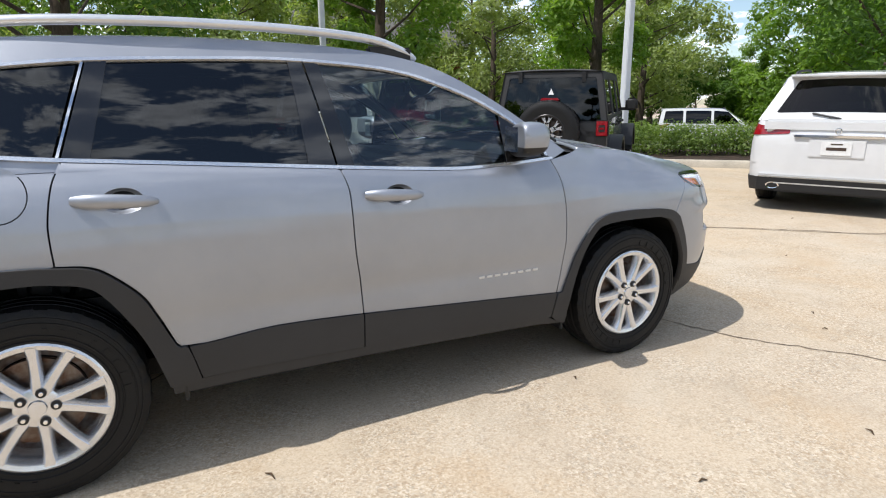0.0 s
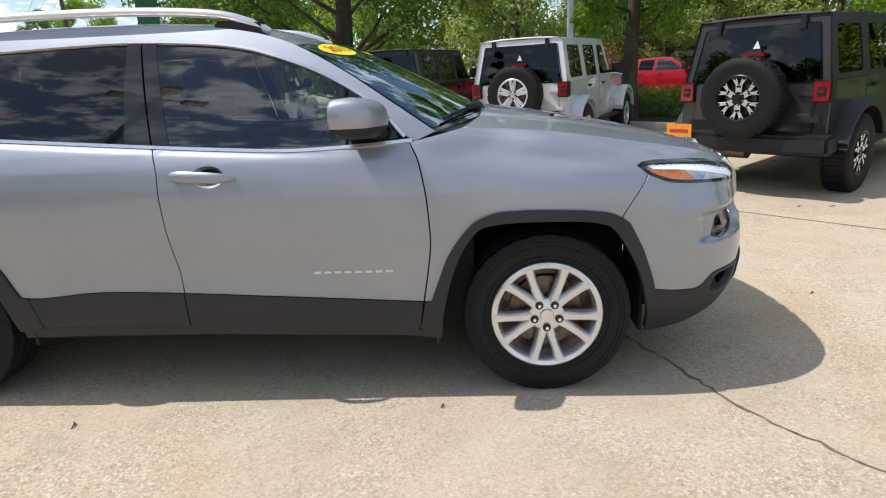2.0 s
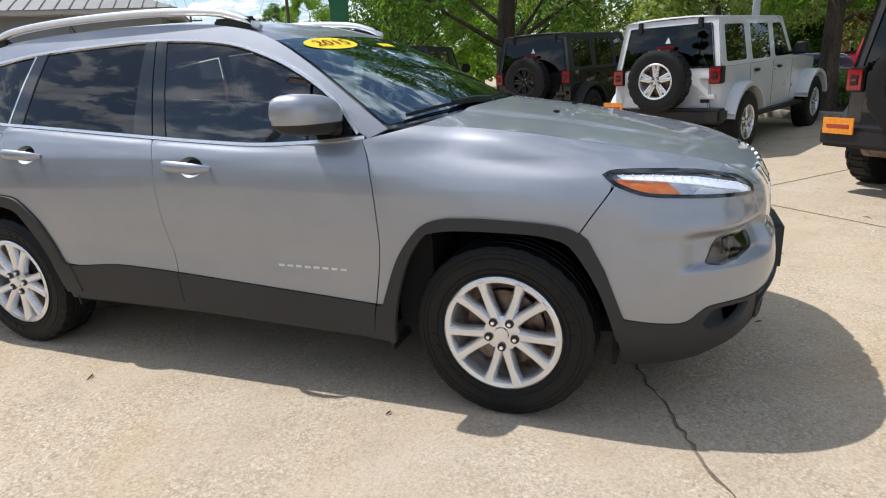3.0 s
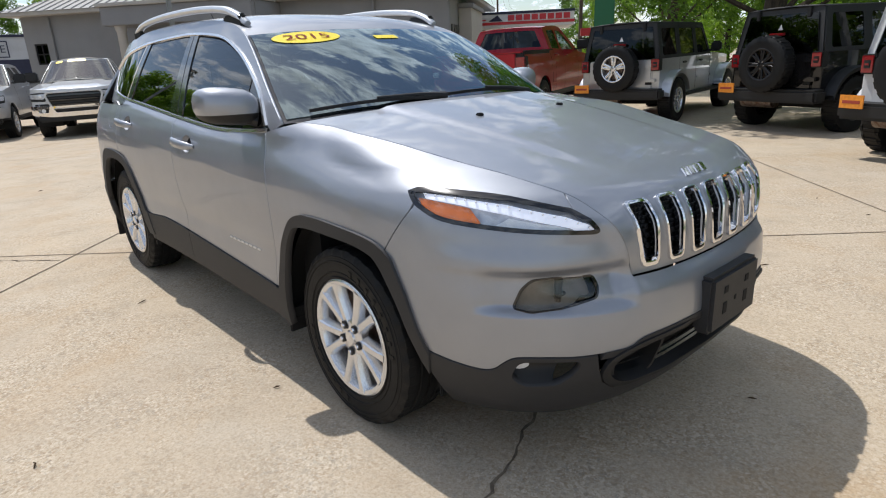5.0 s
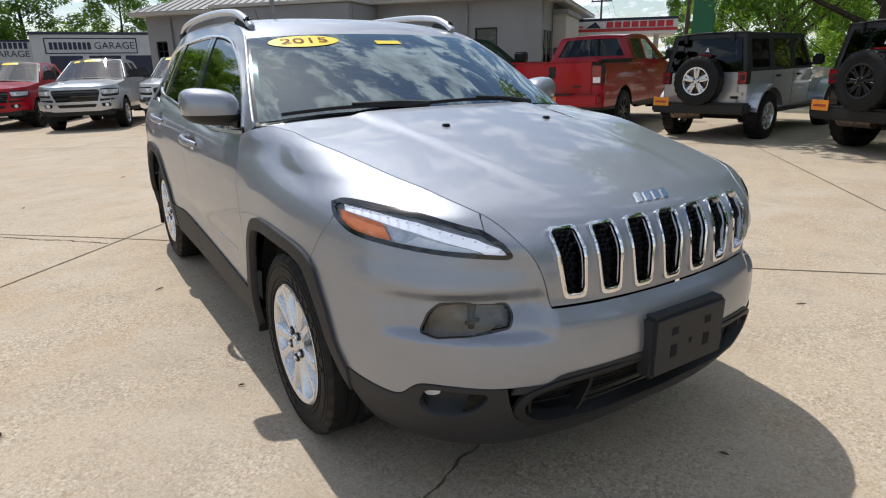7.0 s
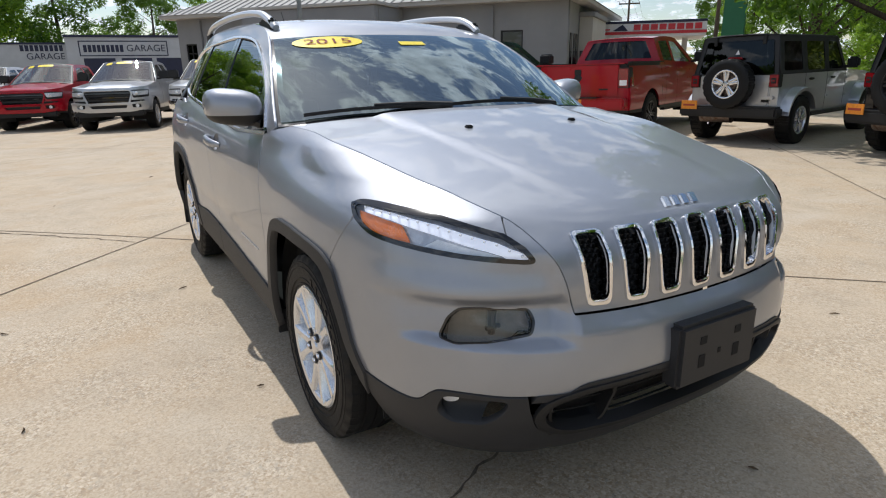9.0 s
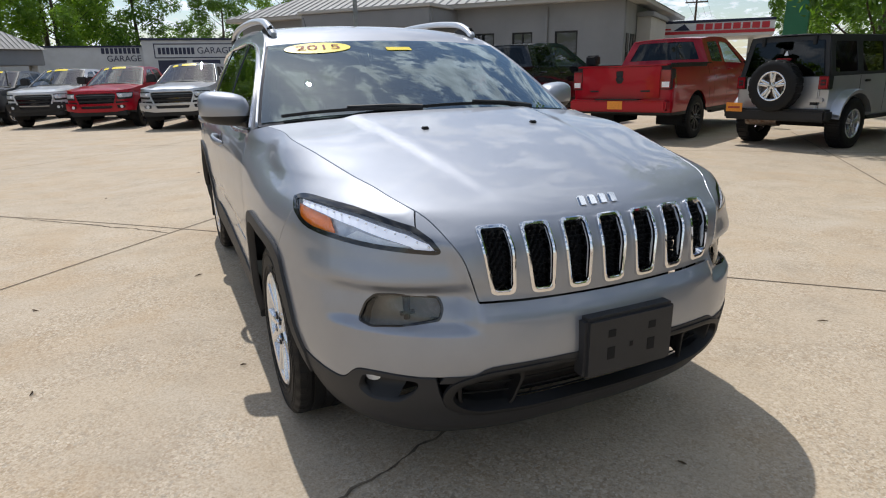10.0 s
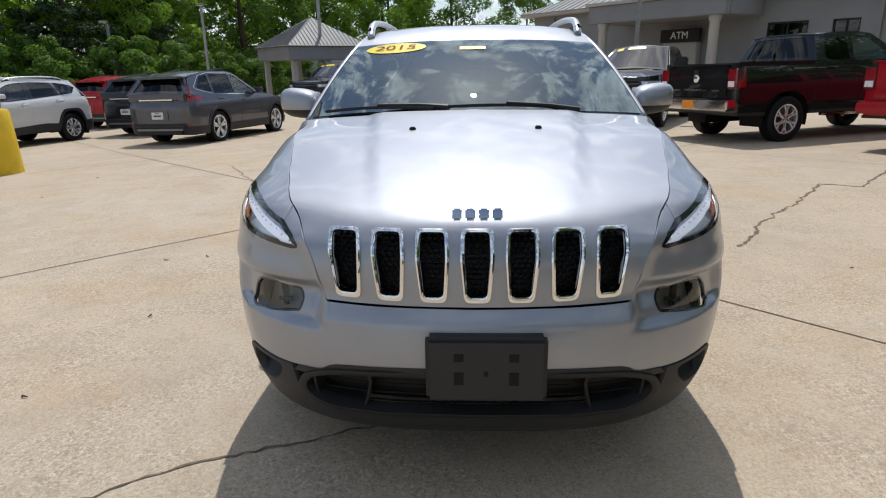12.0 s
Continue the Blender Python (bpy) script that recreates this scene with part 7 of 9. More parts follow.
    ws = quad_map((xc + 0.02, -0.70, 1.18), (xc + 0.02, 0.70, 1.18), (xc - 0.40, 0.62, 1.79), (xc - 0.40, -0.62, 1.79), 0.02)
    panel("windscreen_frame", [(0, 0), (0, 1), (1, 1), (1, 0)], ws, col, root, 0.5, 0.02, holes=[rounded([(0.06, 0.07), (0.06, 0.93), (0.92, 0.93), (0.92, 0.07)], 0.03, 3)])
    panel("windscreen", rounded([(0.05, 0.06), (0.05, 0.94), (0.93, 0.94), (0.93, 0.06)], 0.03, 3), ws, DIM_SCREEN, root, 0.5, 0.0, offset=-0.01, flip=True)
    panel("bonnet", [(xc, -0.72), (xn, -0.60), (xn + 0.02, 0), (xn, 0.60), (xc, 0.72)], lambda x, y: (x, y, 1.20 - 0.08 * (x - xc) / (xn - xc) + 0.05 * (1 - (y / 0.75) ** 2)), col, root, 0.2, 0.06, stepv=0.2)
    plain_box("grille", (xn - 0.06, xn, -0.62, 0.62, 0.72, 1.12), col, root, 0.03)
    for k in range(-3, 4):
        plain_box("grille_slot", (xn - 0.01, xn + 0.004, 0.085 * k - 0.026, 0.085 * k + 0.026, 0.80, 1.06), VOID, root, 0.01)
    plain_box("front_bumper", (xn + 0.02, xn + 0.24, -0.80, 0.80, 0.50, 0.68), DARK, root, 0.04)
    plain_box("rear_bumper", (xt - 0.24, xt + 0.02, -0.86, 0.86, 0.47, 0.66), DARK, root, 0.035)
    plain_box("underbody", (xt + 0.2, xn - 0.2, -0.52, 0.52, 0.46, 0.62), VOID, root, 0.02)
    plain_box("axle", (-0.06, 0.06, -0.66, 0.66, 0.33, 0.45), VOID, root, 0.03)
    bm = bmesh.new()
    lathe(bm, [(0.001, -0.3), (0.11, -0.28), (0.11, 0.28), (0.001, 0.3)], 16, Matrix.Translation((xt + 0.12, 0.32, 0.46)))
    part("silencer", bm, STEEL, root)
    pl = plain_box("plate", (xt - 0.27, xt - 0.255, 0.50, 0.80, 0.60, 0.75), plate, root, 0.004, "orange dealer plate")
    plain_box("plate_mark", (xt - 0.274, xt - 0.268, 0.54, 0.76, 0.655, 0.69), RED_INK, pl, 0.002)
    for b in ((-0.05, -0.25, -0.60, 0.60, 0.66, 1.30), (1.05, 0.9, -0.62, 0.62, 0.66, 1.36)):
        plain_box("seat_back", (b[0], b[1], b[2], b[3], b[4], b[5]), SEAT, root, 0.05)
    plain_box("dashboard", (xc - 0.45, xc, -0.68, 0.68, 0.9, 1.15), DASH, root, 0.05)
    # spare on the tailgate
    sp_ = wheel(root, (0, 0, 0), R - 0.005, 0.255, 0.225, -1, wheel_style, wheel_mat, blocky=True)
    sp_.name = "spare_wheel"
    sp_.matrix_local = Matrix.Translation((xt - 0.235, -0.02, 1.03)) @ Matrix.Rotation(radians(-90), 4, "Z")
    plain_box("spare_carrier", (xt - 0.16, xt, -0.12, 0.08, 0.92, 1.12), DARK, root, 0.02)
    return root


# ---------------------------------------------------------------- parked vehicles
GRANITE = paint("granite_paint", (0.055, 0.056, 0.060), 0.6, 0.35, 0.08)
WHITE = paint("white_paint", (0.64, 0.645, 0.65), 0.0, 0.3)
BLACK = paint("black_paint", (0.008, 0.008, 0.009), 0.0, 0.25)
RED = paint("red_paint", (0.36, 0.003, 0.014), 0.0, 0.3, coat=0.5)
LIGHT_SILVER = paint("billet_paint", (0.52, 0.53, 0.55), 0.7, 0.32, 0.06)
MID_GREY = paint("modern_steel_paint", (0.085, 0.088, 0.105), 0.65, 0.33, 0.08)
NEAR_BLACK = paint("dark_slate_paint", (0.03, 0.032, 0.036), 0.5, 0.3, 0.05)
TOP_BLACK = material("black_hardtop", (0.022, 0.022, 0.023), 0.62, vary=0.2, scale=6, grain=0.15, grain_scale=300, bump=0.15)
POLE_DULL = material("dull_silver_plastic", (0.30, 0.30, 0.30), 0.5, 0.3, vary=0.15, scale=8)

grey_offroader = offroader("dark grey four-door off-roader with black-and-silver spare wheel, facing a hedge", GRANITE, TOP_BLACK, "accent", ALLOY)
grey_offroader.matrix_world = seat_on_ground(3.0, 3.55, 42.3, 3.0, 0.955)
white_offroader = offroader("white four-door off-roader with white hard top, parked at the kerb", WHITE, WHITE, "five", ALLOY, flare=WHITE)
white_offroader.matrix_world = seat_on_ground(0.70, 6.45, 65, 3.0, 0.967)
black_offroader = offroader("black four-door off-roader with black wheels and wide flares", BLACK, TOP_BLACK, "mesh", ALLOY_DARK)
black_offroader.matrix_world = seat_on_ground(-1.6, 8.5, 72, 3.0, 0.97)
silver_offroader = offroader("silver four-door off-roader with black hard top and orange plate", LIGHT_SILVER, TOP_BLACK, "five", ALLOY, flare=LIGHT_SILVER)
silver_offroader.matrix_world = seat_on_ground(-4.5, 8.55, 97.5, 3.0, 0.96)

spec = pickup_spec("pickup_truck", "bright red crew-cab pickup with black tailgate badge, seen beside a dealership", RED, group="pickups", wheel="mesh", wheel_mat=ALLOY_DARK, blocky=True, step_mat=RED, cap_mat=RED, badge_mat=DARK)
red_pickup, shell_ = road_car(spec)
red_pickup.matrix_world = seat_on_ground(-7.13, 7.7, 111.6, 3.67, 0.977)
spec = pickup_spec("pickup_truck", "black crew-cab pickup with chrome rear bumper and red tail lamps", BLACK, group="pickups", step_mat=CHROME, board_mat=CHROME, badge_mat=CHROME, tail_bars=True, lamp_rim=CHROME)
black_pickup, shell_ = road_car(spec)
black_pickup.matrix_world = seat_on_ground(-9.76, 5.37, 110.5, 3.67, 1.0)
spec = pickup_spec("pickup_truck", "black pickup facing the lot below the dealership canopy", BLACK, group="pickups", banner=True, faced=True)
facing_pickup, shell_ = road_car(spec)
front_face(facing_pickup, shell_, spec, False)
facing_pickup.matrix_world = seat_on_ground(-16.2, 5.5, -28, 3.67, 1.0)
for lab, col, x, y, chrome, bump, wm in (
        ("white pickup with dark grille and sticker on its windscreen", WHITE, -20.2, 3.05, False, CHROME, ALLOY),
        ("silver pickup with dark barred grille, facing the lot", LIGHT_SILVER, -21.9, 0.75, False, LIGHT_SILVER, ALLOY),
        ("red pickup with blacked-out grille and red bumper", RED, -24.3, -1.40, False, RED, ALLOY_DARK),
        ("white off-road pickup with black grille and wide black arches", WHITE, -26.6, -3.40, False, DARK, ALLOY_DARK),
        ("dark slate pickup at the end of the row", NEAR_BLACK, -29.1, -5.85, False, NEAR_BLACK, ALLOY)):
    spec = pickup_spec("pickup_truck", lab, col, group="pickups facing the lot", banner=True, faced=True, front_bumper_mat=bump, wheel_mat=wm, low=DARK)
    ob, shell_ = road_car(spec)
    front_face(ob, shell_, spec, chrome, 3)
    h = -19.0
    ob.matrix_world = seat_on_ground(x, y, h, 3.67, 1.0)

CROSS = dict(R=0.365, rim=0.262, tyre_w=0.235, roof_z=1.66, roof_rear=-0.72, roof_rear_z=1.52, belt_rear=1.15, belt_front=1.06, cowl_z=1.09, tail_z=1.08, head=1.05, rt=0.42, nt=4.0, cab_rear=-0.95, clad_z=0.43, arch_gap=0.055,
             dlo=[(1.88, 1.075), (1.19, 1.55), (1.0, 1.60), (0.08, 1.61), (-0.30, 1.55), (-0.66, 1.29), (-0.55, 1.235), (-0.04, 1.135), (0.85, 1.095)],
             windows=[[(0.93, 1.12), (1.78, 1.10), (1.14, 1.53), (0.98, 1.575)], [(0.02, 1.145), (0.84, 1.125), (0.89, 1.58), (0.10, 1.585)], [(-0.56, 1.27), (-0.06, 1.165), (0.02, 1.575), (-0.28, 1.525)]])
crossover_lamps = [("tail_lamp", [("x", -0.52, 1.10), ("x", -0.46, 1.06), ("x", -0.72, 0.99), ("r", 0.50, 1.00), ("r", 0.50, 1.055), ("x", -0.80, 1.09)], RED_LENS, 0.010), ("headlamp", [("x", 3.05, 0.78), ("x", 3.0, 0.88), ("f", 0.5, 0.80), ("f", 0.5, 0.70)], WHITE_LENS, 0.004)]
for nm, lab, col, x, y, h, kw in (
        ("crossover", "dark grey crossover with silver skid trim and white plate", MID_GREY, -11.85, -6.8, 168, CROSS),
        ("crossover", "near-black crossover with dark hatch, parked in a row", NEAR_BLACK, -14.6, -9.1, 168, CROSS),
        ("crossover", "red crossover with black roof rails in the row", RED, -17.5, -12.0, 168, CROSS)):
    spec = suv_spec(nm, lab, col, group="crossovers in a row", **kw)
    spec["lamps"] = crossover_lamps
    ob, shell_ = road_car(spec)
    for side in (-1, 1):
        bm = bmesh.new()
        tube(bm, [(-0.90, side * 0.80, 1.09), (-0.86, side * 0.775, 1.22), (-0.80, side * 0.72, 1.38)], [0.055, 0.040, 0.020], 8)
        part("pillar_lamp", bm, RED_LENS, ob)
    tail_details(ob, spec, exhaust=False, plate_z=0.60, bar_z=1.015, skid=POLE_DULL)
    plain_box("bumper_roll", (spec["tail"] - 0.035, spec["tail"] + 0.14, -0.72, 0.72, 0.385, 0.50), CLAD, ob, 0.035, seg=3)
    for side in (-1, 1):
        plain_box("bumper_reflector", (spec["tail"] + 0.02, spec["tail"] + 0.12, side * 0.70, side * 0.80, 0.44, 0.475), RED_LENS, ob, 0.012)
    ob.matrix_world = seat_on_ground(x, y, h, 2.66, 0.98)
spec = suv_spec("luxury_crossover", "white luxury crossover with wide tail lamps and twin exhausts", WHITE, half=0.945, tail=-1.02, roof_z=1.69, roof_rear_z=1.65, rt=0.35, nt=4.5,
                lamps=[("tail_lamp", [("x", -0.55, 0.98), ("x", -0.62, 1.09), ("r", 0.50, 1.02), ("r", 0.50, 0.96), ("x", -0.85, 0.93)], RED_LENS, 0.008), ("headlamp", [("x", 3.05, 0.78), ("x", 3.0, 0.88), ("f", 0.5, 0.80), ("f", 0.5, 0.70)], WHITE_LENS, 0.004)])
ob, shell_ = road_car(spec)
tail_details(ob, spec)
for z0, z1, mt, nm in ((0.26, 0.44, DARK, "black_skirt"), (0.425, 0.465, SATIN, "bright_skirt_edge")):
    plain_box(nm, (spec["tail"] - (0.014 if mt is DARK else 0.022), spec["tail"] + 0.10, -0.80, 0.80, z0, z1), mt, ob, 0.018)
bm = bmesh.new()
lathe(bm, [(0.030 + 0.008 * math.cos(a), 0.006 * math.sin(a)) for a in np.linspace(0, 2 * math.pi, 8, endpoint=False)], 20, Matrix.Translation((spec["tail"] - 0.02, 0, 1.005)) @ Matrix.Rotation(radians(90), 4, "Z"), closed=True)
part("tail_badge", bm, CHROME, ob)
ob.matrix_world = seat_on_ground(5.86, 1.34, 25.7, 2.66, 0.986)


# ---------------------------------------------------------------- the lot and what stands round it
KERB = material("kerb_concrete", (0.50, 0.45, 0.37), 0.85, vary=0.25, scale=3, grain=0.15, grain_scale=90, bump=0.4)
MULCH = material("dark_mulch", (0.050, 0.030, 0.020), 0.95, vary=0.5, scale=9, grain=0.5, grain_scale=70, bump=1.0)
GRASS = material("lawn", (0.085, 0.14, 0.030), 0.9, second=(0.13, 0.17, 0.045), scale=1.5, grain=0.35, grain_scale=60, bump=0.8)
ASPHALT = material("asphalt", (0.11, 0.11, 0.108), 0.9, vary=0.25, scale=1.3, grain=0.2, grain_scale=90, bump=0.4)
STUCCO = material("grey_stucco", (0.255, 0.258, 0.265), 0.9, vary=0.10, scale=0.8, grain=0.07, grain_scale=60, bump=0.35)
STUCCO_LIGHT = material("pale_stucco", (0.46, 0.44, 0.41), 0.9, vary=0.10, scale=0.8, grain=0.06, grain_scale=60, bump=0.3)
ROOF_METAL = material("standing_seam_metal", (0.25, 0.248, 0.24), 0.6, 0.1, vary=0.14, scale=1.2, grain=0.05, grain_scale=40)
WALL_WHITE = material("white_block_wall", (0.50, 0.52, 0.545), 0.85, vary=0.12, scale=1.2, grain=0.06, grain_scale=40, bump=0.3)
NAVY = material("navy_paint", (0.02, 0.025, 0.06), 0.6, vary=0.2, scale=5)
POLE = material("white_pole_paint", (0.66, 0.68, 0.71), 0.4, vary=0.12, scale=3)
POLE_GREY = material("galvanised_pole", (0.33, 0.34, 0.34), 0.45, 0.6, vary=0.2, scale=4)
YELLOW = material("yellow_bollard_paint", (0.83, 0.55, 0.02), 0.45, vary=0.15, scale=4, grain=0.06, grain_scale=50)
GREEN_SIGN = material("green_sign_panel", (0.015, 0.16, 0.07), 0.4, vary=0.15, scale=2)
CRACK = material("dirt_in_joints", (0.20, 0.155, 0.11), 0.95, vary=0.4, scale=12, grain=0.3, grain_scale=90)
BRICK = material("red_brick", (0.30, 0.10, 0.06), 0.85, vary=0.3, scale=3, grain=0.2, grain_scale=30, rand=0.15)
SHINGLE = material("grey_shingles", (0.12, 0.115, 0.11), 0.9, vary=0.3, scale=3, grain=0.2, grain_scale=40)
WINDOW_DARK = glass("shaded_window", (0.04, 0.045, 0.05))
STATION_WHITE = material("station_white", (0.72, 0.72, 0.72), 0.5, vary=0.08, scale=2)
STATION_RED = material("station_red", (0.55, 0.03, 0.04), 0.45, vary=0.12, scale=3)
BARK = material("bark", (0.095, 0.070, 0.050), 0.95, vary=0.5, scale=6, grain=0.4, grain_scale=40, bump=1.0, stretch=(1, 1, 0.25))
TWIG = material("dry_twig", (0.10, 0.06, 0.03), 0.9, vary=0.4, scale=30)


def leaf_material(name, a, b, glow=0.35):
    """Leaves: two greens by leaf, some light let through."""
    m = bpy.data.materials.new(name)
    m.use_nodes = True
    nt = m.node_tree
    p = nt.nodes["Principled BSDF"]
    out = nt.nodes["Material Output"]
    geo = nt.nodes.new("ShaderNodeNewGeometry")
    mix = nt.nodes.new("ShaderNodeMix"); mix.data_type = "RGBA"
    mix.inputs["A"].default_value, mix.inputs["B"].default_value = (*a, 1), (*b, 1)
    nt.links.new(geo.outputs["Random Per Island"], mix.inputs["Factor"])
    nt.links.new(mix.outputs["Result"], p.inputs["Base Color"])
    p.inputs["Roughness"].default_value = 0.5
    tl = nt.nodes.new("ShaderNodeBsdfTranslucent")
    br = nt.nodes.new("ShaderNodeMix"); br.data_type = "RGBA"; br.blend_type = "MULTIPLY"; br.inputs["Factor"].default_value = 1.0
    nt.links.new(mix.outputs["Result"], br.inputs["A"])
    br.inputs["B"].default_value = (1.5, 1.6, 0.6, 1)
    nt.links.new(br.outputs["Result"], tl.inputs["Color"])
    ms = nt.nodes.new("ShaderNodeMixShader")
    ms.inputs[0].default_value = glow
    nt.links.new(p.outputs[0], ms.inputs[1])
    nt.links.new(tl.outputs[0], ms.inputs[2])
    nt.links.new(ms.outputs[0], out.inputs["Surface"])
    return m


LEAF_DEEP = leaf_material("deep_green_leaves", (0.060, 0.125, 0.021), (0.135, 0.235, 0.042), 0.5)
LEAF_MID = leaf_material("mid_green_leaves", (0.125, 0.225, 0.035), (0.245, 0.355, 0.068), 0.55)
LEAF_PALE = leaf_material("pale_spring_leaves", (0.210, 0.260, 0.090), (0.330, 0.380, 0.150), 0.5)
LEAF_HEDGE = leaf_material("hedge_leaves", (0.100, 0.165, 0.036), (0.230, 0.310, 0.080), 0.45)
LEAF_FIR = leaf_material("fir_needles", (0.026, 0.055, 0.018), (0.060, 0.105, 0.032), 0.25)


def leaf_mesh(name, centres, radii, per, size, mat, rng, flat=0.75, shell=0.55):
    """Clumps of small folded leaves about the given centres."""
    pts, outs = [], []
    for c, r in zip(centres, radii):
        d = rng.normal(size=(per, 3))
        d /= np.linalg.norm(d, axis=1)[:, None]
        k = (shell + (1 - shell) * rng.random(per)) * r
        p = np.array(c) + d * k[:, None] * np.array((1, 1, flat))
        pts.append(p)
        outs.append(d)
    pts = np.concatenate(pts)
    n = len(pts)
    # blades lie mostly across the way out of their clump, tipped up to the light
    nn = np.concatenate(outs) * 0.8 + np.array((0, 0, 0.55)) + rng.normal(size=(n, 3)) * 0.45
    nn /= np.linalg.norm(nn, axis=1)[:, None]
    a = np.cross(nn, rng.normal(size=(n, 3))); a /= np.linalg.norm(a, axis=1)[:, None]
    b = np.cross(nn, a)
    s = (size * (0.6 + 0.8 * rng.random(n)))[:, None]
    verts = np.empty((n, 4, 3))
    verts[:, 0], verts[:, 1], verts[:, 2], verts[:, 3] = pts - a * s, pts + b * s * 0.42 + nn * s * 0.18, pts + a * s, pts - b * s * 0.42 + nn * s * 0.18
    faces = np.arange(n * 4).reshape(n, 4)
    tri = np.concatenate([faces[:, [0, 1, 2]], faces[:, [0, 2, 3]]])
    me = bpy.data.meshes.new(name)
    me.from_pydata(verts.reshape(-1, 3).tolist(), [], tri.tolist())
    me.materials.append(mat)
    return me


def tree(name, label, height, spread, trunk_r, clear, mat, seed, per=260, leaf=0.10, clumps=34, droop=0.0, category="tree", lean=0.0):
    """Tapered trunk, forking limbs, a crown of many leaf clumps with gaps."""
    rng = np.random.default_rng(seed)
    root = empty(name)
    tagged(root, label, category, kind="thing")
    bm = bmesh.new()
    tube(bm, [(lean * k * k * 0.3, 0.06 * math.sin(k * 9), height * 0.82 * k) for k in np.linspace(0, 1, 9)], [trunk_r * (1.25 if k == 0 else 1.0) * (1 - 0.85 * k) for k in np.linspace(0, 1, 9)], 10)
    centres, radii = [], []
    for i in range(clumps):
        h = clear + (height - clear) * ((i + 0.5) / clumps) ** 0.9
        q = (h - clear) / (height - clear)
        reach = spread * (0.35 + 0.75 * math.sin(math.pi * min(1, 0.12 + 0.86 * q)) ** 0.8) * (0.45 + 0.55 * rng.random())
        az = i * 2.39996 + rng.normal() * 0.4
        c = (reach * math.cos(az) + lean * q * q * 0.3, reach * math.sin(az), h + rng.normal() * 0.25 - droop * reach)
        centres.append(c)
        radii.append(spread * (0.24 + 0.16 * rng.random()) * (1.0 - 0.3 * q))
        if i % 2 == 0:
            base = (lean * q * q * 0.3, 0, max(clear * 0.7, h - reach * 0.7))
            mid = ((base[0] + c[0]) / 2, c[1] / 2, (base[2] + c[2]) / 2 - 0.1)
            tube(bm, [base, mid, c], [trunk_r * 0.28 * (1 - 0.6 * q), trunk_r * 0.15 * (1 - 0.5 * q), 0.010], 5)
    part("trunk", bm, BARK, root)
    me = leaf_mesh("crown", centres, radii, per, leaf, mat, rng)
    ob = new("crown", me)
    ob.parent = root
    return root


def at(ob, x, y, rz=0.0, s=1.0, sink=0.05):
    ob.matrix_world = pose(x, y, ground_z(x, y) - sink, 0, 0, rz) @ Matrix.Scale(s, 4)
    return ob


def block(name, b, mat, label="", category="", kind="structure", bevel=0.01, m=None):
    bm = bmesh.new()
    box(bm, *b, bevel=bevel)
    ob = finish(name, bm, mat)
    if m is not None:
        ob.matrix_world = m
    return tagged(ob, label, category, kind=kind)


def words(parent, text, size, m, mat, name="lettering"):
    cu = bpy.data.curves.new(name, "FONT")
    cu.body, cu.size, cu.align_x, cu.align_y, cu.extrude = text, size, "CENTER", "CENTER", 0.01
    t = new(name, cu)
    me = bpy.data.meshes.new_from_object(t.evaluated_get(bpy.context.evaluated_depsgraph_get()))
    bpy.data.objects.remove(t)
    me.materials.append(mat)
    ob = new(name, me)
    ob.parent = parent
    ob.matrix_local = m
    return ob


# joints and cracks in the concrete: narrow dirt-filled lines
def seam_line(name, pts, width, label, wander=0.0, seed=0):
    rng = random.Random(seed)
    pts = [Vector(p) for p in pts]
    run = []
    for a, b in zip(pts, pts[1:]):
        n = max(2, int((b - a).length / (0.035 if wander else 0.4)))
        for k in range(n):
            run.append(a + (b - a) * k / n)
    run.append(pts[-1])
    off = 0.0
    bm = bmesh.new()
    prev = None
    for i, p in enumerate(run):
        d = (run[min(i + 1, len(run) - 1)] - run[max(0, i - 1)]).normalized()
        n = Vector((-d.y, d.x))
        off = off * 0.93 + rng.gauss(0, 1) * wander
        w = width * (0.35 + 1.1 * rng.random()) if wander else width
        c = p + n * off
        row = [bm.verts.new((c.x + n.x * w * q, c.y + n.y * w * q, ground_z(c.x, c.y) + z)) for q, z in ((-1, 0.0035), (-0.4, 0.0042), (0.4, 0.0042), (1, 0.0035))]
        if prev:
            for k in range(3):
                bm.faces.new((prev[k], prev[k + 1], row[k + 1], row[k]))
        prev = row
    bmesh.ops.recalc_face_normals(bm, faces=bm.faces)
    for f in bm.faces:
        if f.normal.z < 0:
            f.normal_flip()
    ob = finish(name, bm, CRACK, smooth=0)
    return tagged(ob, label, "joint", kind="structure")


# u runs along x + y, v along y - x
def uv(u, v):
    return ((u - v) / 2, (u + v) / 2)


seam_line("joint", [uv(-26, 2.34), uv(-4.65, 2.34)], 0.006, "straight dark joint between concrete slabs")
seam_line("joint", [uv(-4.65, 2.34), uv(14, 2.34)], 0.006, "straight dark joint between concrete slabs")
seam_line("joint", [uv(-4.65, -14), uv(-4.65, 16)], 0.006, "straight dark joint between concrete slabs")
seam_line("joint", [uv(4.45, -9), uv(4.45, 16)], 0.006, "straight dark joint between concrete slabs")
seam_line("joint", [uv(-14, -14), uv(-14, 18)], 0.006, "straight dark joint between concrete slabs")
seam_line("joint", [uv(-26, 11.5), uv(12, 11.5)], 0.006, "straight dark joint between concrete slabs")
seam_line("crack", [(0.40, 0.05), (0.50, -0.37), (0.53, -0.42), (0.64, -0.68), (0.74, -0.92), (0.85, -1.20), (0.93, -1.30), (1.14, -1.64), (1.45, -2.1), (1.9, -2.8), (2.6, -3.6)], 0.0055, "ragged crack across the concrete slab", 0.007, 3)
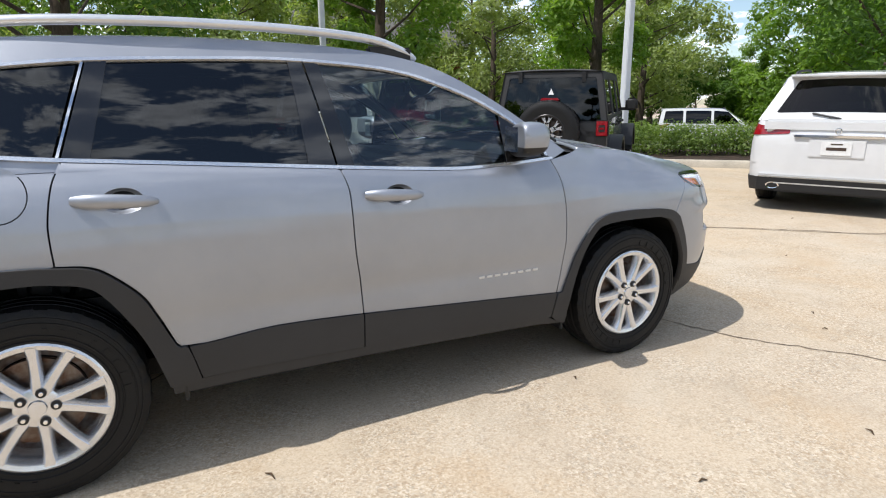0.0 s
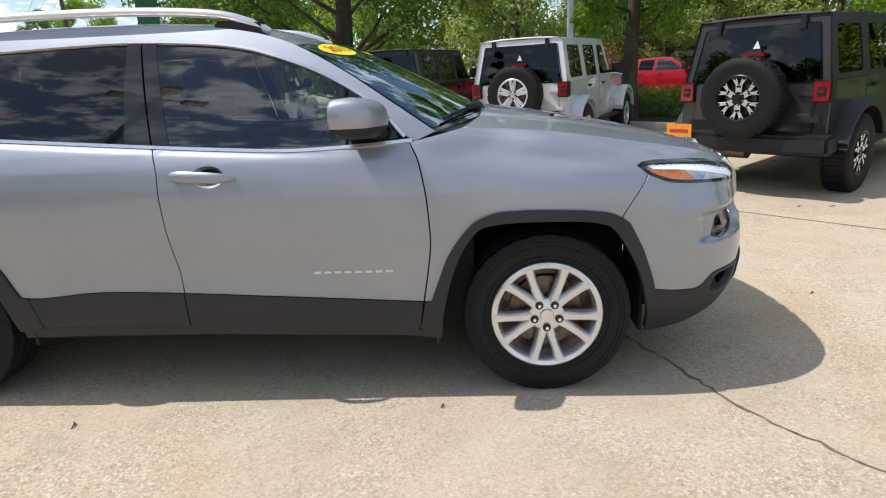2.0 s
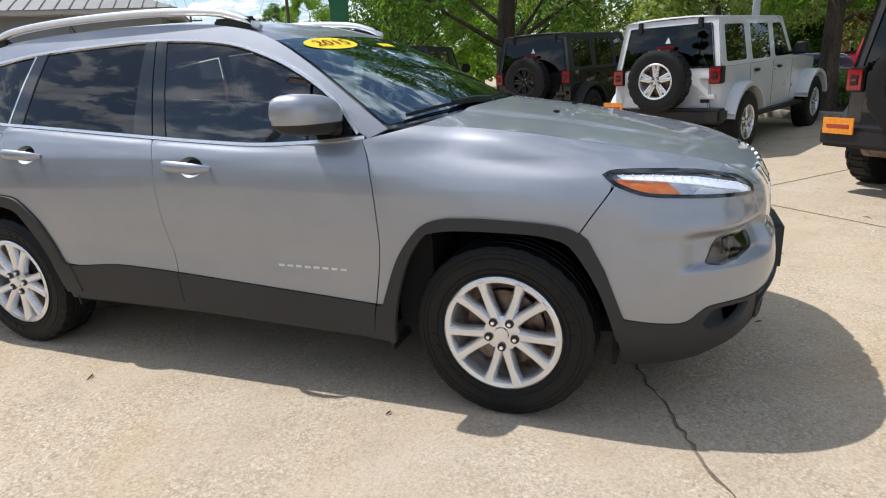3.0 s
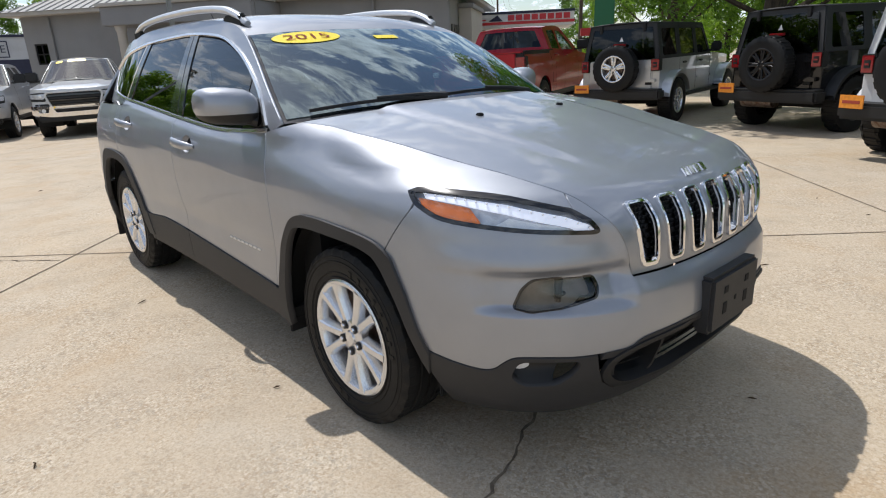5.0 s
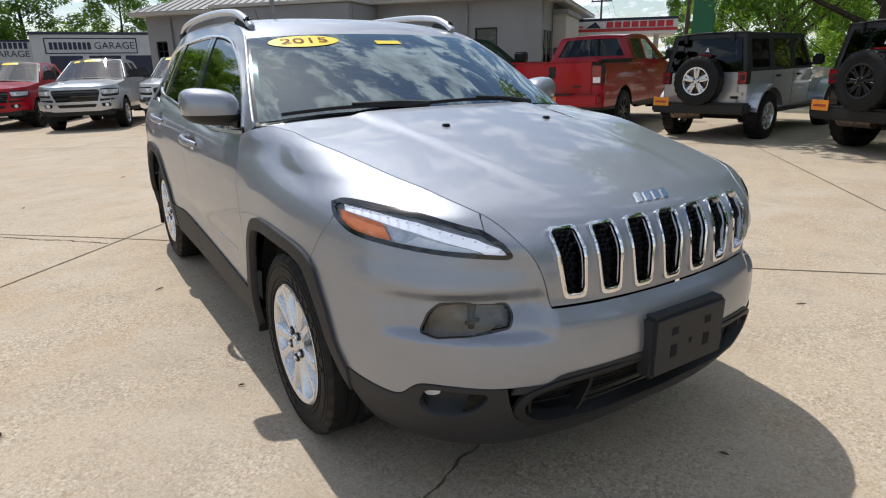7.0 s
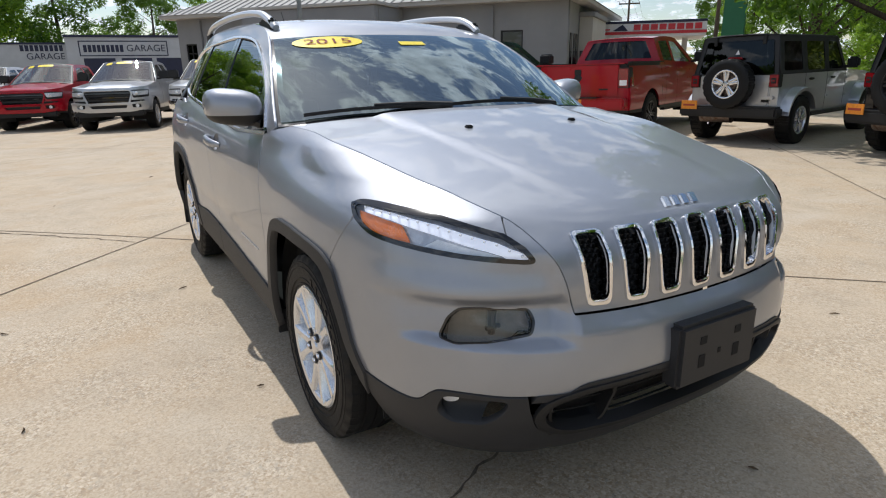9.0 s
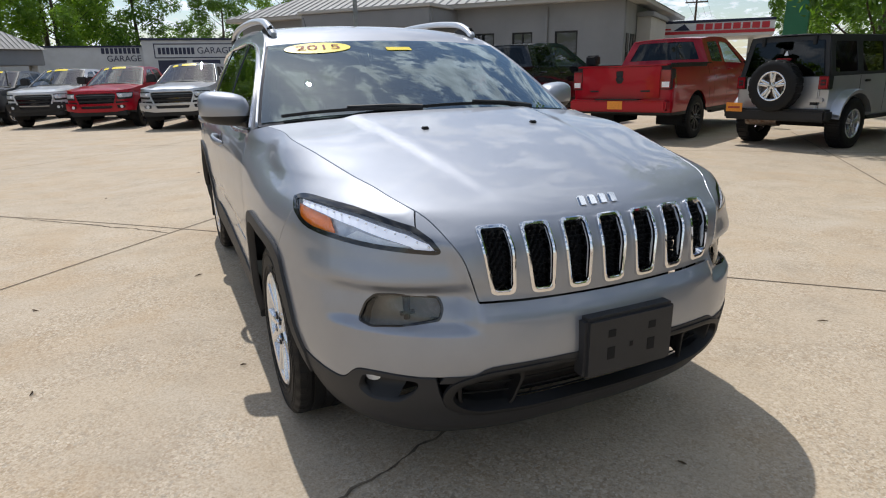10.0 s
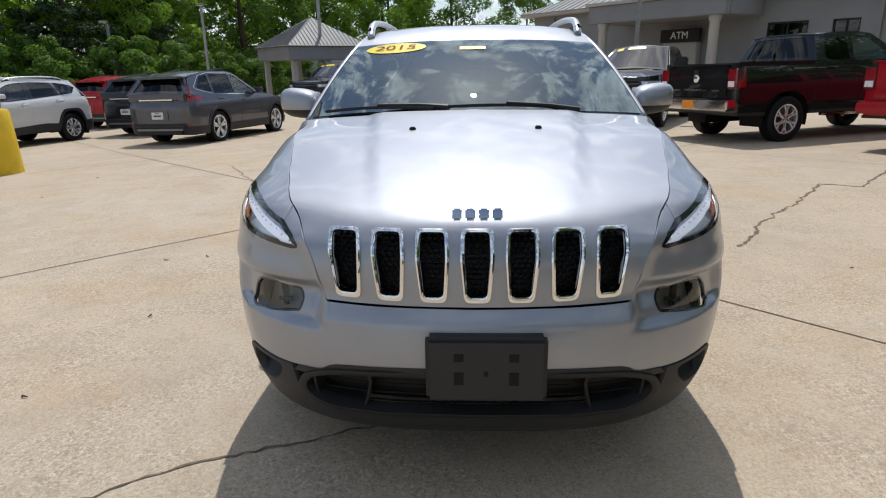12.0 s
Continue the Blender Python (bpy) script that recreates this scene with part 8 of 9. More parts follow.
seam_line("crack", [(-0.6, 0.75), (0.05, 0.45), (0.40, 0.05)], 0.006, "ragged crack across the concrete slab", 0.006, 4)
seam_line("crack", [(-1.99, 2.04), (-2.9, 2.75), (-4.1, 3.75), (-4.46, 4.02), (-4.30, 4.40), (-5.3, 5.3), (-6.6, 6.3)], 0.012, "ragged crack across the concrete slab", 0.010, 5)
seam_line("crack", [(3.0, 1.35), (3.6, 0.9), (4.3, 0.2), (5.2, -0.4)], 0.007, "ragged crack across the concrete slab", 0.008, 6)
seam_line("crack", [(-7.0, -3.9), (-5.4, -3.0), (-4.5, -2.3), (-3.4, -1.3)], 0.006, "ragged crack across the concrete slab", 0.008, 7)


def litter():
    rng = random.Random(11)
    spots = [(-0.452, -1.007), (-1.996, -1.112), (1.039, 0.303), (-1.763, -2.049), (1.33, -1.21), (1.55, -1.0), (1.9, -1.35), (1.7, 0.2), (0.3, -2.0), (-0.6, -1.9)]
    for k in range(42):
        a, r = rng.uniform(0, 2 * math.pi), rng.uniform(2.2, 9)
        spots.append((-0.8 + r * math.cos(a), r * math.sin(a)))
    for k, (x, y) in enumerate(spots):
        bm = bmesh.new()
        n = rng.uniform(0.010, 0.032) if k != 2 else 0.016
        a = rng.uniform(0, math.pi)
        z = ground_z(x, y) + 0.004
        dx, dy = math.cos(a) * n, math.sin(a) * n
        tube(bm, [(x - dx, y - dy, z), (x + dy * 0.3, y - dx * 0.3, z + 0.006), (x + dx, y + dy, z + 0.002)], [0.002, 0.0045, 0.0018], 5)
        tagged(finish("twig", bm, TWIG), "dry brown twig lying on the concrete", "twig", "twigs on the concrete", "thing")


litter()

# kerb, planting bed and hedge along the street side
def kerb_side():
    line = [uv(12.35, 24), uv(12.35, 4), uv(12.35, -6), uv(12.6, -13)]
    bm = bmesh.new()
    prof = [(0.0, -0.05), (0.0, 0.11), (0.02, 0.135), (0.05, 0.14), (0.15, 0.14), (0.16, 0.10)]
    prev = None
    pts = []
    for a, b in zip(line, line[1:]):
        n = int((Vector(b) - Vector(a)).length / 0.8)
        pts += [Vector(a) + (Vector(b) - Vector(a)) * k / n for k in range(n)]
    n2 = Vector((0.7071, 0.7071))
    for p in pts:
        row = [bm.verts.new((p.x + n2.x * q, p.y + n2.y * q, ground_z(p.x, p.y) + z)) for q, z in prof]
        if prev:
            for k in range(len(prof) - 1):
                bm.faces.new((prev[k], row[k], row[k + 1], prev[k + 1]))
        prev = row
    bmesh.ops.recalc_face_normals(bm, faces=bm.faces)
    tagged(finish("kerb", bm, KERB), "weathered concrete kerb edging the lot", "kerb", kind="structure")
    for nm, u0, u1, mt, lab, lift in (("planting_bed", 12.56, 16.2, MULCH, "dark brown mulch bed behind the kerb", 0.12), ("lawn", 16.2, 27, GRASS, "mown green lawn strip", 0.10), ("road", 27, 44, ASPHALT, "grey asphalt street beyond the lawn", 0.03), ("lawn", 44, 110, GRASS, "green lawn across the street", 0.10)):
        bm = bmesh.new()
        prev = None
        for v in np.linspace(-60, 48, 46):
            row = []
            for u in np.linspace(u0, u1, 8):
                x, y = uv(u, v)
                row.append(bm.verts.new((x, y, ground_z(x, y) + lift + (0.02 * math.sin(u * 3 + v * 2.1) if nm == "planting_bed" else 0))))
            if prev:
                for k in range(7):
                    bm.faces.new((prev[k], row[k], row[k + 1], prev[k + 1]))
            prev = row
        bmesh.ops.recalc_face_normals(bm, faces=bm.faces)
        for f in bm.faces:
            f.normal_update()
            if f.normal.z < 0:
                f.normal_flip()
        tagged(finish(nm, bm, mt, smooth=3.0), lab, nm.replace("_", " "), kind="structure")
    # clipped hedge in two lengths
    for va, vb, seed in ((-12.5, -0.2, 1), (0.2, 16, 2)):
        rng = np.random.default_rng(seed)
        cs, rs = [], []
        for v in np.arange(va, vb, 0.30):
            for u in (14.1, 14.6, 15.1):
                for h in (0.22, 0.46):
                    x, y = uv(u + rng.normal() * 0.06, v)
                    cs.append((x, y, ground_z(x, y) + 0.12 + h + rng.normal() * 0.03))
                    rs.append(0.24 + 0.05 * rng.random())
        root = empty("hedge")
        tagged(root, "low clipped green hedge in a mulch bed", "hedge", kind="thing")
        me = leaf_mesh("foliage", cs, rs, 110, 0.035, LEAF_HEDGE, rng, 0.9, 0.5)
        ob = new("foliage", me)
        ob.parent = root
        bm = bmesh.new()
        for v in np.arange(va + 0.2, vb, 0.5):
            x, y = uv(14.6, v)
            tube(bm, [(x, y, ground_z(x, y) + 0.08), (x + 0.03, y, ground_z(x, y) + 0.5)], [0.02, 0.01], 5)
        part("stems", bm, BARK, root)


kerb_side()


# light poles
def light_pole(x, y, height, width, mat, label, heads=2, turn=0.0, base=None):
    root = empty("light_pole")
    tagged(root, label, "light pole", "light poles", "thing")
    z = ground_z(x, y) if base is None else base
    bm = bmesh.new()
    w = width / 2
    rings = []
    for h, k in ((0.0, 1.0), (height, 0.75)):
        rings.append([bm.verts.new((sx_ * w * k, sy_ * w * k, h)) for sx_, sy_ in ((-1, -1), (1, -1), (1, 1), (-1, 1))])
    for k in range(4):
        bm.faces.new((rings[0][k], rings[0][(k + 1) % 4], rings[1][(k + 1) % 4], rings[1][k]))
    bm.faces.new(rings[1])
    bmesh.ops.bevel(bm, geom=[e for e in bm.edges if abs(e.verts[0].co.z - e.verts[1].co.z) > 1], offset=0.012, segments=2, affect="EDGES")
    part("shaft", bm, mat, root)
    plain_box("base_cover", (-w * 1.9, w * 1.9, -w * 1.9, w * 1.9, 0.0, 0.16), mat, root, 0.02)
    for k in range(heads):
        a = radians(turn) + 2 * math.pi * k / heads
        m = Matrix.Rotation(a, 4, "Z")
        bm = bmesh.new()
        box(bm, 0.0, 0.55, -0.03, 0.03, height - 0.06, height - 0.01, 0.006, m=m)
        part("arm", bm, mat, root)
        bm = bmesh.new()
        box(bm, 0.50, 1.05, -0.20, 0.20, height - 0.07, height + 0.03, 0.03, m=m)
        head = part("lamp_head", bm, POLE_GREY, root)
        bm = bmesh.new()
        box(bm, 0.56, 1.0, -0.16, 0.16, height - 0.085, height - 0.068, 0.004, m=m)
        part("lens", bm, WHITE_LENS, head)
    root.matrix_world = pose(x, y, z, 0, 0, 0)
    return root


light_pole(6.5, 5.9, 8.0, 0.145, POLE, "square white steel light pole in the planting bed", 2, 45)
light_pole(1.9, 10.55, 8.0, 0.13, POLE, "square white steel light pole behind parked off-roaders", 2, 45)
light_pole(-30.0, -13.84, 5.0, 0.14, POLE_GREY, "slim grey light pole with a single head", 1, 20)
light_pole(-30.0, -18.95, 4.3, 0.15, POLE_GREY, "slim grey light pole with a single head", 1, 20)
light_pole(-29.5, -7.65, 9.5, 0.16, POLE_GREY, "tall grey light pole before the canopy", 2, 20)
light_pole(-21.5, 6.2, 7.5, 0.16, POLE_GREY, "grey light pole beside the dealership", 2, 60)


def bollard(x, y):
    root = empty("bollard")
    tagged(root, "thick yellow painted concrete pole base", "bollard", kind="thing")
    bm = bmesh.new()
    lathe(bm, [(0.001, 0.0), (0.36, 0.0), (0.345, 0.5), (0.325, 0.98), (0.30, 1.03), (0.001, 1.035)], 32, Matrix.Rotation(radians(90), 4, "X"))
    part("concrete_base", bm, YELLOW, root)
    root.matrix_world = pose(x, y, ground_z(x, y) - 0.01)


bollard(-6.85, -7.72)
light_pole(-6.85, -7.72, 8.1, 0.18, POLE_GREY, "grey light pole with four heads on a yellow concrete base", 4, -38, base=ground_z(-6.85, -7.72) + 1.02)


# dealership: grey stucco, metal hip roof, canopy on columns
def dealership():
    root = empty("dealership_building")
    tagged(root, "grey stucco dealership with metal hip roof and drive-up canopy", "building", kind="thing")
    root.matrix_world = pose(-34.6, 3.7, 0.66, 0, 0, 37.7)
    # local frame: x along the wall, y inwards, z up
    L, D, z0, ze = 20.85, 14.0, -2.2, 3.25
    openings = [(0.45, 1.20, 1.05, 2.02, 2), (13.55, 15.15, -0.3, 2.18, 2), (16.0, 16.95, 1.3, 2.16, 2), (17.95, 18.95, 0.9, 2.15, 1)]
    holes = []
    for a, b, c, d, n in openings:
        if a > b:
            a, b = b, a
        holes.append([(a, c), (b, c), (b, d), (a, d)])
    def front(x, z):
        return x, 0.0, z
    wall = panel("front_wall", [(0, z0), (L, z0), (L, ze), (0, ze)], front, STUCCO, root, 2.0, 0.25, holes=holes)
    for (a, b, c, d, n), h in zip(openings, holes):
        a, b = min(a, b), max(a, b)
        win = empty("window")
        win.parent = root
        bm = bmesh.new()
        t = 0.07
        for q in ((a, b, c, c + t), (a, b, d - t, d), (a, a + t, c, d), (b - t, b, c, d)) + tuple((a + (b - a) * k / n - 0.03, a + (b - a) * k / n + 0.03, c, d) for k in range(1, n)):
            box(bm, q[0], q[1], 0.05, 0.12, q[2], q[3])
        if a < 1.0:
            box(bm, a, b, 0.05, 0.12, (c + d) / 2 - 0.03, (c + d) / 2 + 0.03)
        part("window_frame", bm, DARK, win)
        plain_box("pane", (a, b, 0.09, 0.10, c, d), WINDOW_DARK, win, 0)
        plain_box("room_behind", (a - 0.2, b + 0.2, 0.5, 0.6, c - 0.2, d + 0.2), DASH, win, 0)
    for nm, b in (("end_wall", (L - 0.25, L, 0.3, D, z0, ze)), ("end_wall", (0, 0.25, 0.3, D, z0, ze)), ("back_wall", (0.3, L - 0.3, D - 0.25, D, z0, ze))):
        plain_box(nm, b, STUCCO, root, 0.01)
    for y0 in (0.5, 1.35, 2.0):
        plain_box("window", (L - 0.05, L + 0.03, y0, y0 + 0.5, 0.1, 2.0), WINDOW_DARK, root, 0.01, "tall dark window")
    # drain pipes and eave band
    for x in (1.62, 17.6):
        plain_box("drain_pipe", (x - 0.06, x + 0.06, -0.14, -0.02, z0, ze - 0.1), STUCCO, root, 0.02)
    plain_box("eave", (-0.6, L + 0.6, -0.6, D + 0.6, ze, ze + 0.18), STUCCO_LIGHT, root, 0.02)
    # hip roof with standing seams
    rz, o = ze + 0.18, 0.65
    ridge_a, ridge_b, top = (7.0, D / 2), (L - 7.0, D / 2), rz + 3.0
    corners = [(-o, -o), (L + o, -o), (L + o, D + o), (-o, D + o)]
    bm = bmesh.new()
    vs = [bm.verts.new((x, y, rz)) for x, y in corners] + [bm.verts.new((*ridge_a, top)), bm.verts.new((*ridge_b, top))]
    for f in ((0, 1, 5, 4), (1, 2, 5), (2, 3, 4, 5), (3, 0, 4)):
        bm.faces.new([vs[k] for k in f])
    part("hip_roof", bm, ROOF_METAL, root, "grey standing-seam metal roof", smooth=0)
    for k in range(46):
        x = -o + (L + 2 * o) * (k + 0.5) / 46
        run = min(1.0, (x + o) / (7.0 + o), (L + o - x) / (7.0 + o))
        bm = bmesh.new()
        tube(bm, [(x, -o, rz + 0.02), (x, -o + (D / 2 + o) * run, rz + 3.0 * run + 0.02)], 0.022, 4)
        part("roof_seam", bm, ROOF_METAL, root)
    for k in range(28):
        y = -o + (D + 2 * o) * (k + 0.5) / 28
        run = min(1.0, (y + o) / (D / 2 + o), (D + o - y) / (D / 2 + o))
        bm = bmesh.new()
        tube(bm, [(-o, y, rz + 0.02), (-o + (7.0 + o) * run, y, rz + 3.0 * run + 0.02)], 0.022, 4)
        part("roof_seam", bm, ROOF_METAL, root)
    # canopy
    cx0, cx1, cy0 = 6.50, 13.35, -2.75
    plain_box("canopy_soffit", (cx0 + 0.1, cx1 - 0.1, cy0 + 0.1, -0.02, 2.46, 2.60), STUCCO, root, 0.02)
    plain_box("canopy_fascia", (cx0, cx1, cy0, cy0 + 0.30, 2.45, 3.20), STUCCO, root, 0.03)
    plain_box("canopy_fascia", (cx0, cx0 + 0.30, cy0 + 0.302, -0.02, 2.45, 3.20), STUCCO, root, 0.03)
    plain_box("canopy_fascia", (cx1 - 0.30, cx1, cy0 + 0.302, -0.02, 2.45, 3.20), STUCCO, root, 0.03)
    plain_box("canopy_cap", (cx0 - 0.12, cx1 + 0.12, cy0 - 0.12, -0.62, 3.20, 3.34), STUCCO_LIGHT, root, 0.02)
    for x in (cx0 + 0.62, cx1 - 0.62):
        bm = bmesh.new()
        lathe(bm, [(0.25, 0.0), (0.25, 0.25), (0.20, 0.3), (0.19, 4.2), (0.24, 4.3), (0.24, 4.5)], 24, Matrix.Translation((x, cy0 + 0.35, -2.0)) @ Matrix.Rotation(radians(90), 4, "X"))
        part("column", bm, STUCCO_LIGHT, root, "round pale column")
    # cash machine bay
    bay = empty("cash_machine")
    bay.parent = root
    plain_box("machine_housing", (9.0, 10.75, -0.40, -0.05, -2.0, 1.55), STUCCO_LIGHT, bay, 0.04)
    plain_box("header_sign", (8.9, 10.9, -0.50, -0.36, 1.56, 2.12), DARK, bay, 0.02, "dark header sign lettered ATM")
    words(bay, "ATM", 0.44, pose(9.9, -0.51, 1.84, 90, 0, 0), WHITE_PLATE)
    # pale annex at the far end
    plain_box("annex", (L + 0.02, L + 0.62, 2.6, 7.0, z0, 2.75), STUCCO_LIGHT, root, 0.02)
    plain_box("annex_cap", (L + 0.0, L + 0.72, 2.5, 7.1, 2.75, 2.95), STUCCO, root, 0.02)
    plain_box("annex_door", (L + 0.10, L + 0.52, 2.57, 2.62, -0.9, 1.3), WINDOW_DARK, root, 0.01)


dealership()


def gazebo():
    root = empty("drive_through_canopy")
    tagged(root, "square canopy with grey metal hip roof on pale columns", "canopy", kind="thing")
    h = 3.0
    bm = bmesh.new()
    b, t, z = [(-3.3, -3.3), (3.3, -3.3), (3.3, 3.3), (-3.3, 3.3)], 0.5, 3.0
    vs = [bm.verts.new((x, y, z)) for x, y in b] + [bm.verts.new((-t, 0, z + 1.5)), bm.verts.new((t, 0, z + 1.5))]
    for f in ((0, 1, 5, 4), (1, 2, 5), (2, 3, 4, 5), (3, 0, 4)):
        bm.faces.new([vs[k] for k in f])
    part("hip_roof", bm, ROOF_METAL, root, smooth=0)
    for k in range(22):
        q = -3.3 + 6.6 * (k + 0.5) / 22
        run = 1 - abs(q) / 3.3
        for a, c in (((q, -3.3, z + 0.02), (q * (1 - run) + 0.0 if abs(q) > 0.5 else q, -3.3 + 3.3 * run, z + 1.5 * run + 0.02)), ((3.3, q, z + 0.02), (3.3 - 2.8 * run, q, z + 1.5 * run + 0.02))):
            bm = bmesh.new()
            p, r = Vector(a), Vector(c)
            if abs(a[1] + 3.3) < 0.01:
                r.x = a[0]
            tube(bm, [p, r], 0.02, 4)
            part("roof_seam", bm, ROOF_METAL, root)
    plain_box("fascia", (-3.1, 3.1, -3.1, 3.1, 2.30, 2.98), STUCCO, root, 0.03)
    for x in (-2.6, 2.6):
        for y in (-2.6, 0.0, 2.6):
            plain_box("column", (x - 0.18, x + 0.18, y - 0.18, y + 0.18, 0, 2.35), STUCCO_LIGHT, root, 0.02)
    x, y = -30.9, -8.5
    root.matrix_world = pose(x, y, ground_z(x, y), 0, 0, 39) @ Matrix.Diagonal((0.70, 0.70, 0.96, 1))


gazebo()


def garage():
    root = empty("garage_building")
    tagged(root, "low white garage with navy-trimmed painted wall signs", "building", kind="thing")
    root.matrix_world = pose(-52.0, -14.6, -0.95, 0, 0, 81)
    # local frame: x along the wall, -y to the lot
    plain_box("side_wall", (-12.0, 13.15, 0, 9, 0, 4.15), WALL_WHITE, root, 0.02)
    plain_box("side_cap", (-12.1, 13.13, -0.06, 9.1, 4.15, 4.28), NAVY, root, 0.01)
    plain_box("front_wall", (13.2, 22.5, -0.4, 9, 0, 4.62), WALL_WHITE, root, 0.02)
    plain_box("front_cap", (13.15, 22.6, -0.5, 9.1, 4.62, 4.78), NAVY, root, 0.01)
    sign = empty("wall_sign")
    sign.parent = root
    for b in ((14.0, 19.75, 4.32, 4.39), (14.0, 19.75, 3.34, 3.41), (14.0, 14.07, 3.34, 4.39), (19.68, 19.75, 3.34, 4.39)):
        plain_box("sign_border", (b[0], b[1], -0.43, -0.405, b[2], b[3]), NAVY, sign, 0)
    words(sign, "GARAGE", 0.66, pose(18.30, -0.42, 3.86, 90, 0, 0), NAVY)
    for k in range(9):
        plain_box("name_bar", (14.28 + 0.29 * k, 14.49 + 0.29 * k, -0.43, -0.405, 3.62, 4.10), NAVY, sign, 0)
    sign2 = empty("wall_sign")
    sign2.parent = root
    words(sign2, "GARAGE", 0.60, pose(11.85, -0.02, 3.34, 90, 0, 0), NAVY)
    for k in range(9):
        plain_box("name_bar", (10.38 + 0.295 * k, 10.59 + 0.295 * k, -0.03, -0.005, 3.70, 4.10), NAVY, sign2, 0)
    for x in (14.2, 16.6, 18.9):
        plain_box("garage_door", (x, x + 2.0, -0.44, -0.41, 0, 3.2), NAVY, root, 0.01, "dark roller door")
    bm = bmesh.new()
    tube(bm, [(2.8, 1.5, 4.3), (2.8, 1.5, 5.8)], 0.12, 10)
    part("flue", bm, POLE_GREY, root)


garage()


def station():
    root = empty("filling_station_canopy")
    tagged(root, "white filling station canopy with red and blue bands", "canopy", kind="thing")
    root.matrix_world = pose(-24.9, 28.1, 0.45, 0, 0, 40) @ Matrix.Scale(0.75, 4)
    plain_box("canopy_slab", (-4.6, 4.8, -4, 4, 3.1, 4.2), STATION_WHITE, root, 0.03)
    plain_box("blue_band", (-4.63, 4.83, -4.04, -4.0, 4.06, 4.24), NAVY, root, 0)
    plain_box("red_band", (-4.63, 4.83, -4.05, -4.0, 3.30, 3.50), STATION_RED, root, 0)
    plain_box("red_band", (-4.63, -1.9, -4.05, -4.0, 3.62, 3.72), STATION_RED, root, 0)
    for k in range(8):
        plain_box("name_bar", (-0.2 + 0.6 * k, 0.28 + 0.6 * k, -4.06, -4.0, 3.58, 3.98), STATION_RED, root, 0)
    flat_sticker("logo", [(-1.7, -4.03, 3.56), (-0.6, -4.03, 3.56), (-1.0, -4.03, 4.0)], NAVY, root, 0.02)
    for x in (-3.5, 3.5):
        plain_box("column", (x - 0.2, x + 0.2, -0.2, 0.2, -2, 3.2), STATION_WHITE, root, 0.02)
    plain_box("price_sign", (5.6, 7.4, -0.2, 0.2, 2.3, 2.9), STATION_RED, root, 0.03)
    plain_box("price_sign", (5.6, 7.4, -0.2, 0.2, 1.5, 2.1), STATION_RED, root, 0.03)
    plain_box("sign_post", (6.4, 6.6, -0.1, 0.1, -2, 2.9), POLE_GREY, root, 0.01)


station()
block("sign_pylon", (-0.30, 0.30, -0.14, 0.14, 0, 6.5), GREEN_SIGN, "tall plain green sign pylon among trees", "sign", "thing", 0.02, pose(-9.7, 15.3, -0.2, 0, 0, 30))


# wooden utility poles with cables
def utility_pole(x, y, h):
    root = empty("utility_pole")
    tagged(root, "weathered wooden utility pole with a crossarm", "utility pole", kind="thing")
    bm = bmesh.new()
    tube(bm, [(0, 0, 0), (0, 0, h)], [0.16, 0.11], 10)
    part("shaft", bm, BARK, root)
    plain_box("crossarm", (-1.2, 1.2, -0.06, 0.06, h - 0.9, h - 0.75), BARK, root, 0.01)
    for q in (-1.1, -0.4, 0.4, 1.1):
        bm = bmesh.new()
        tube(bm, [(q, 0, h - 0.75), (q, 0, h - 0.6)], 0.04, 6)
        part("insulator", bm, POLE_GREY, root)
        bm = bmesh.new()
        tube(bm, [(q, -30, h - 0.7), (q, -15, h - 1.5), (q, 0, h - 0.6), (q, 15, h - 1.4), (q, 30, h - 0.6)], 0.012, 4)
        part("cable", bm, DARK, root)
    root.matrix_world = pose(x, y, ground_z(x, y), 0, 0, 40)


utility_pole(-26.5, 37.5, 8.5)
utility_pole(-52, 56, 9.0)


# brick house across the street
def house_far():
    root = empty("brick_house")
    tagged(root, "red brick house with white porch across the street", "house", kind="thing")
    plain_box("wall", (-5, 5, -4, 4, 0, 5.4), BRICK, root, 0.02)
    bm = bmesh.new()
    vs = [bm.verts.new(p) for p in ((-5.4, -4.4, 5.4), (5.4, -4.4, 5.4), (5.4, 4.4, 5.4), (-5.4, 4.4, 5.4), (-5.4, 0, 8.0), (5.4, 0, 8.0))]
    for f in ((0, 1, 5, 4), (2, 3, 4, 5), (1, 2, 5), (3, 0, 4)):
        bm.faces.new([vs[k] for k in f])
    part("roof", bm, SHINGLE, root, smooth=0)
    for x in (-3.4, 0.2, 3.2):
        for z in (1.0, 3.6):
            w = plain_box("window", (x - 0.5, x + 0.5, -4.03, -3.98, z, z + 1.3), WHITE_PLATE, root, 0.01)
            plain_box("pane", (x - 0.42, x + 0.42, -4.05, -4.03, z + 0.08, z + 1.22), WINDOW_DARK, w, 0)
    plain_box("porch_roof", (-2.4, 0.6, -6.2, -4.05, 2.5, 2.75), STATION_WHITE, root, 0.02)
    for x in (-2.2, 0.4):
        plain_box("porch_post", (x - 0.09, x + 0.09, -6.1, -5.92, 0, 2.5), STATION_WHITE, root, 0.01)
    plain_box("door", (-1.3, -0.4, -4.04, -3.99, 0, 2.1), DARK, root, 0.01)
    x, y = 13.5, 36.0
    root.matrix_world = pose(x, y, ground_z(x, y) - 0.1, 0, 0, -20)


house_far()

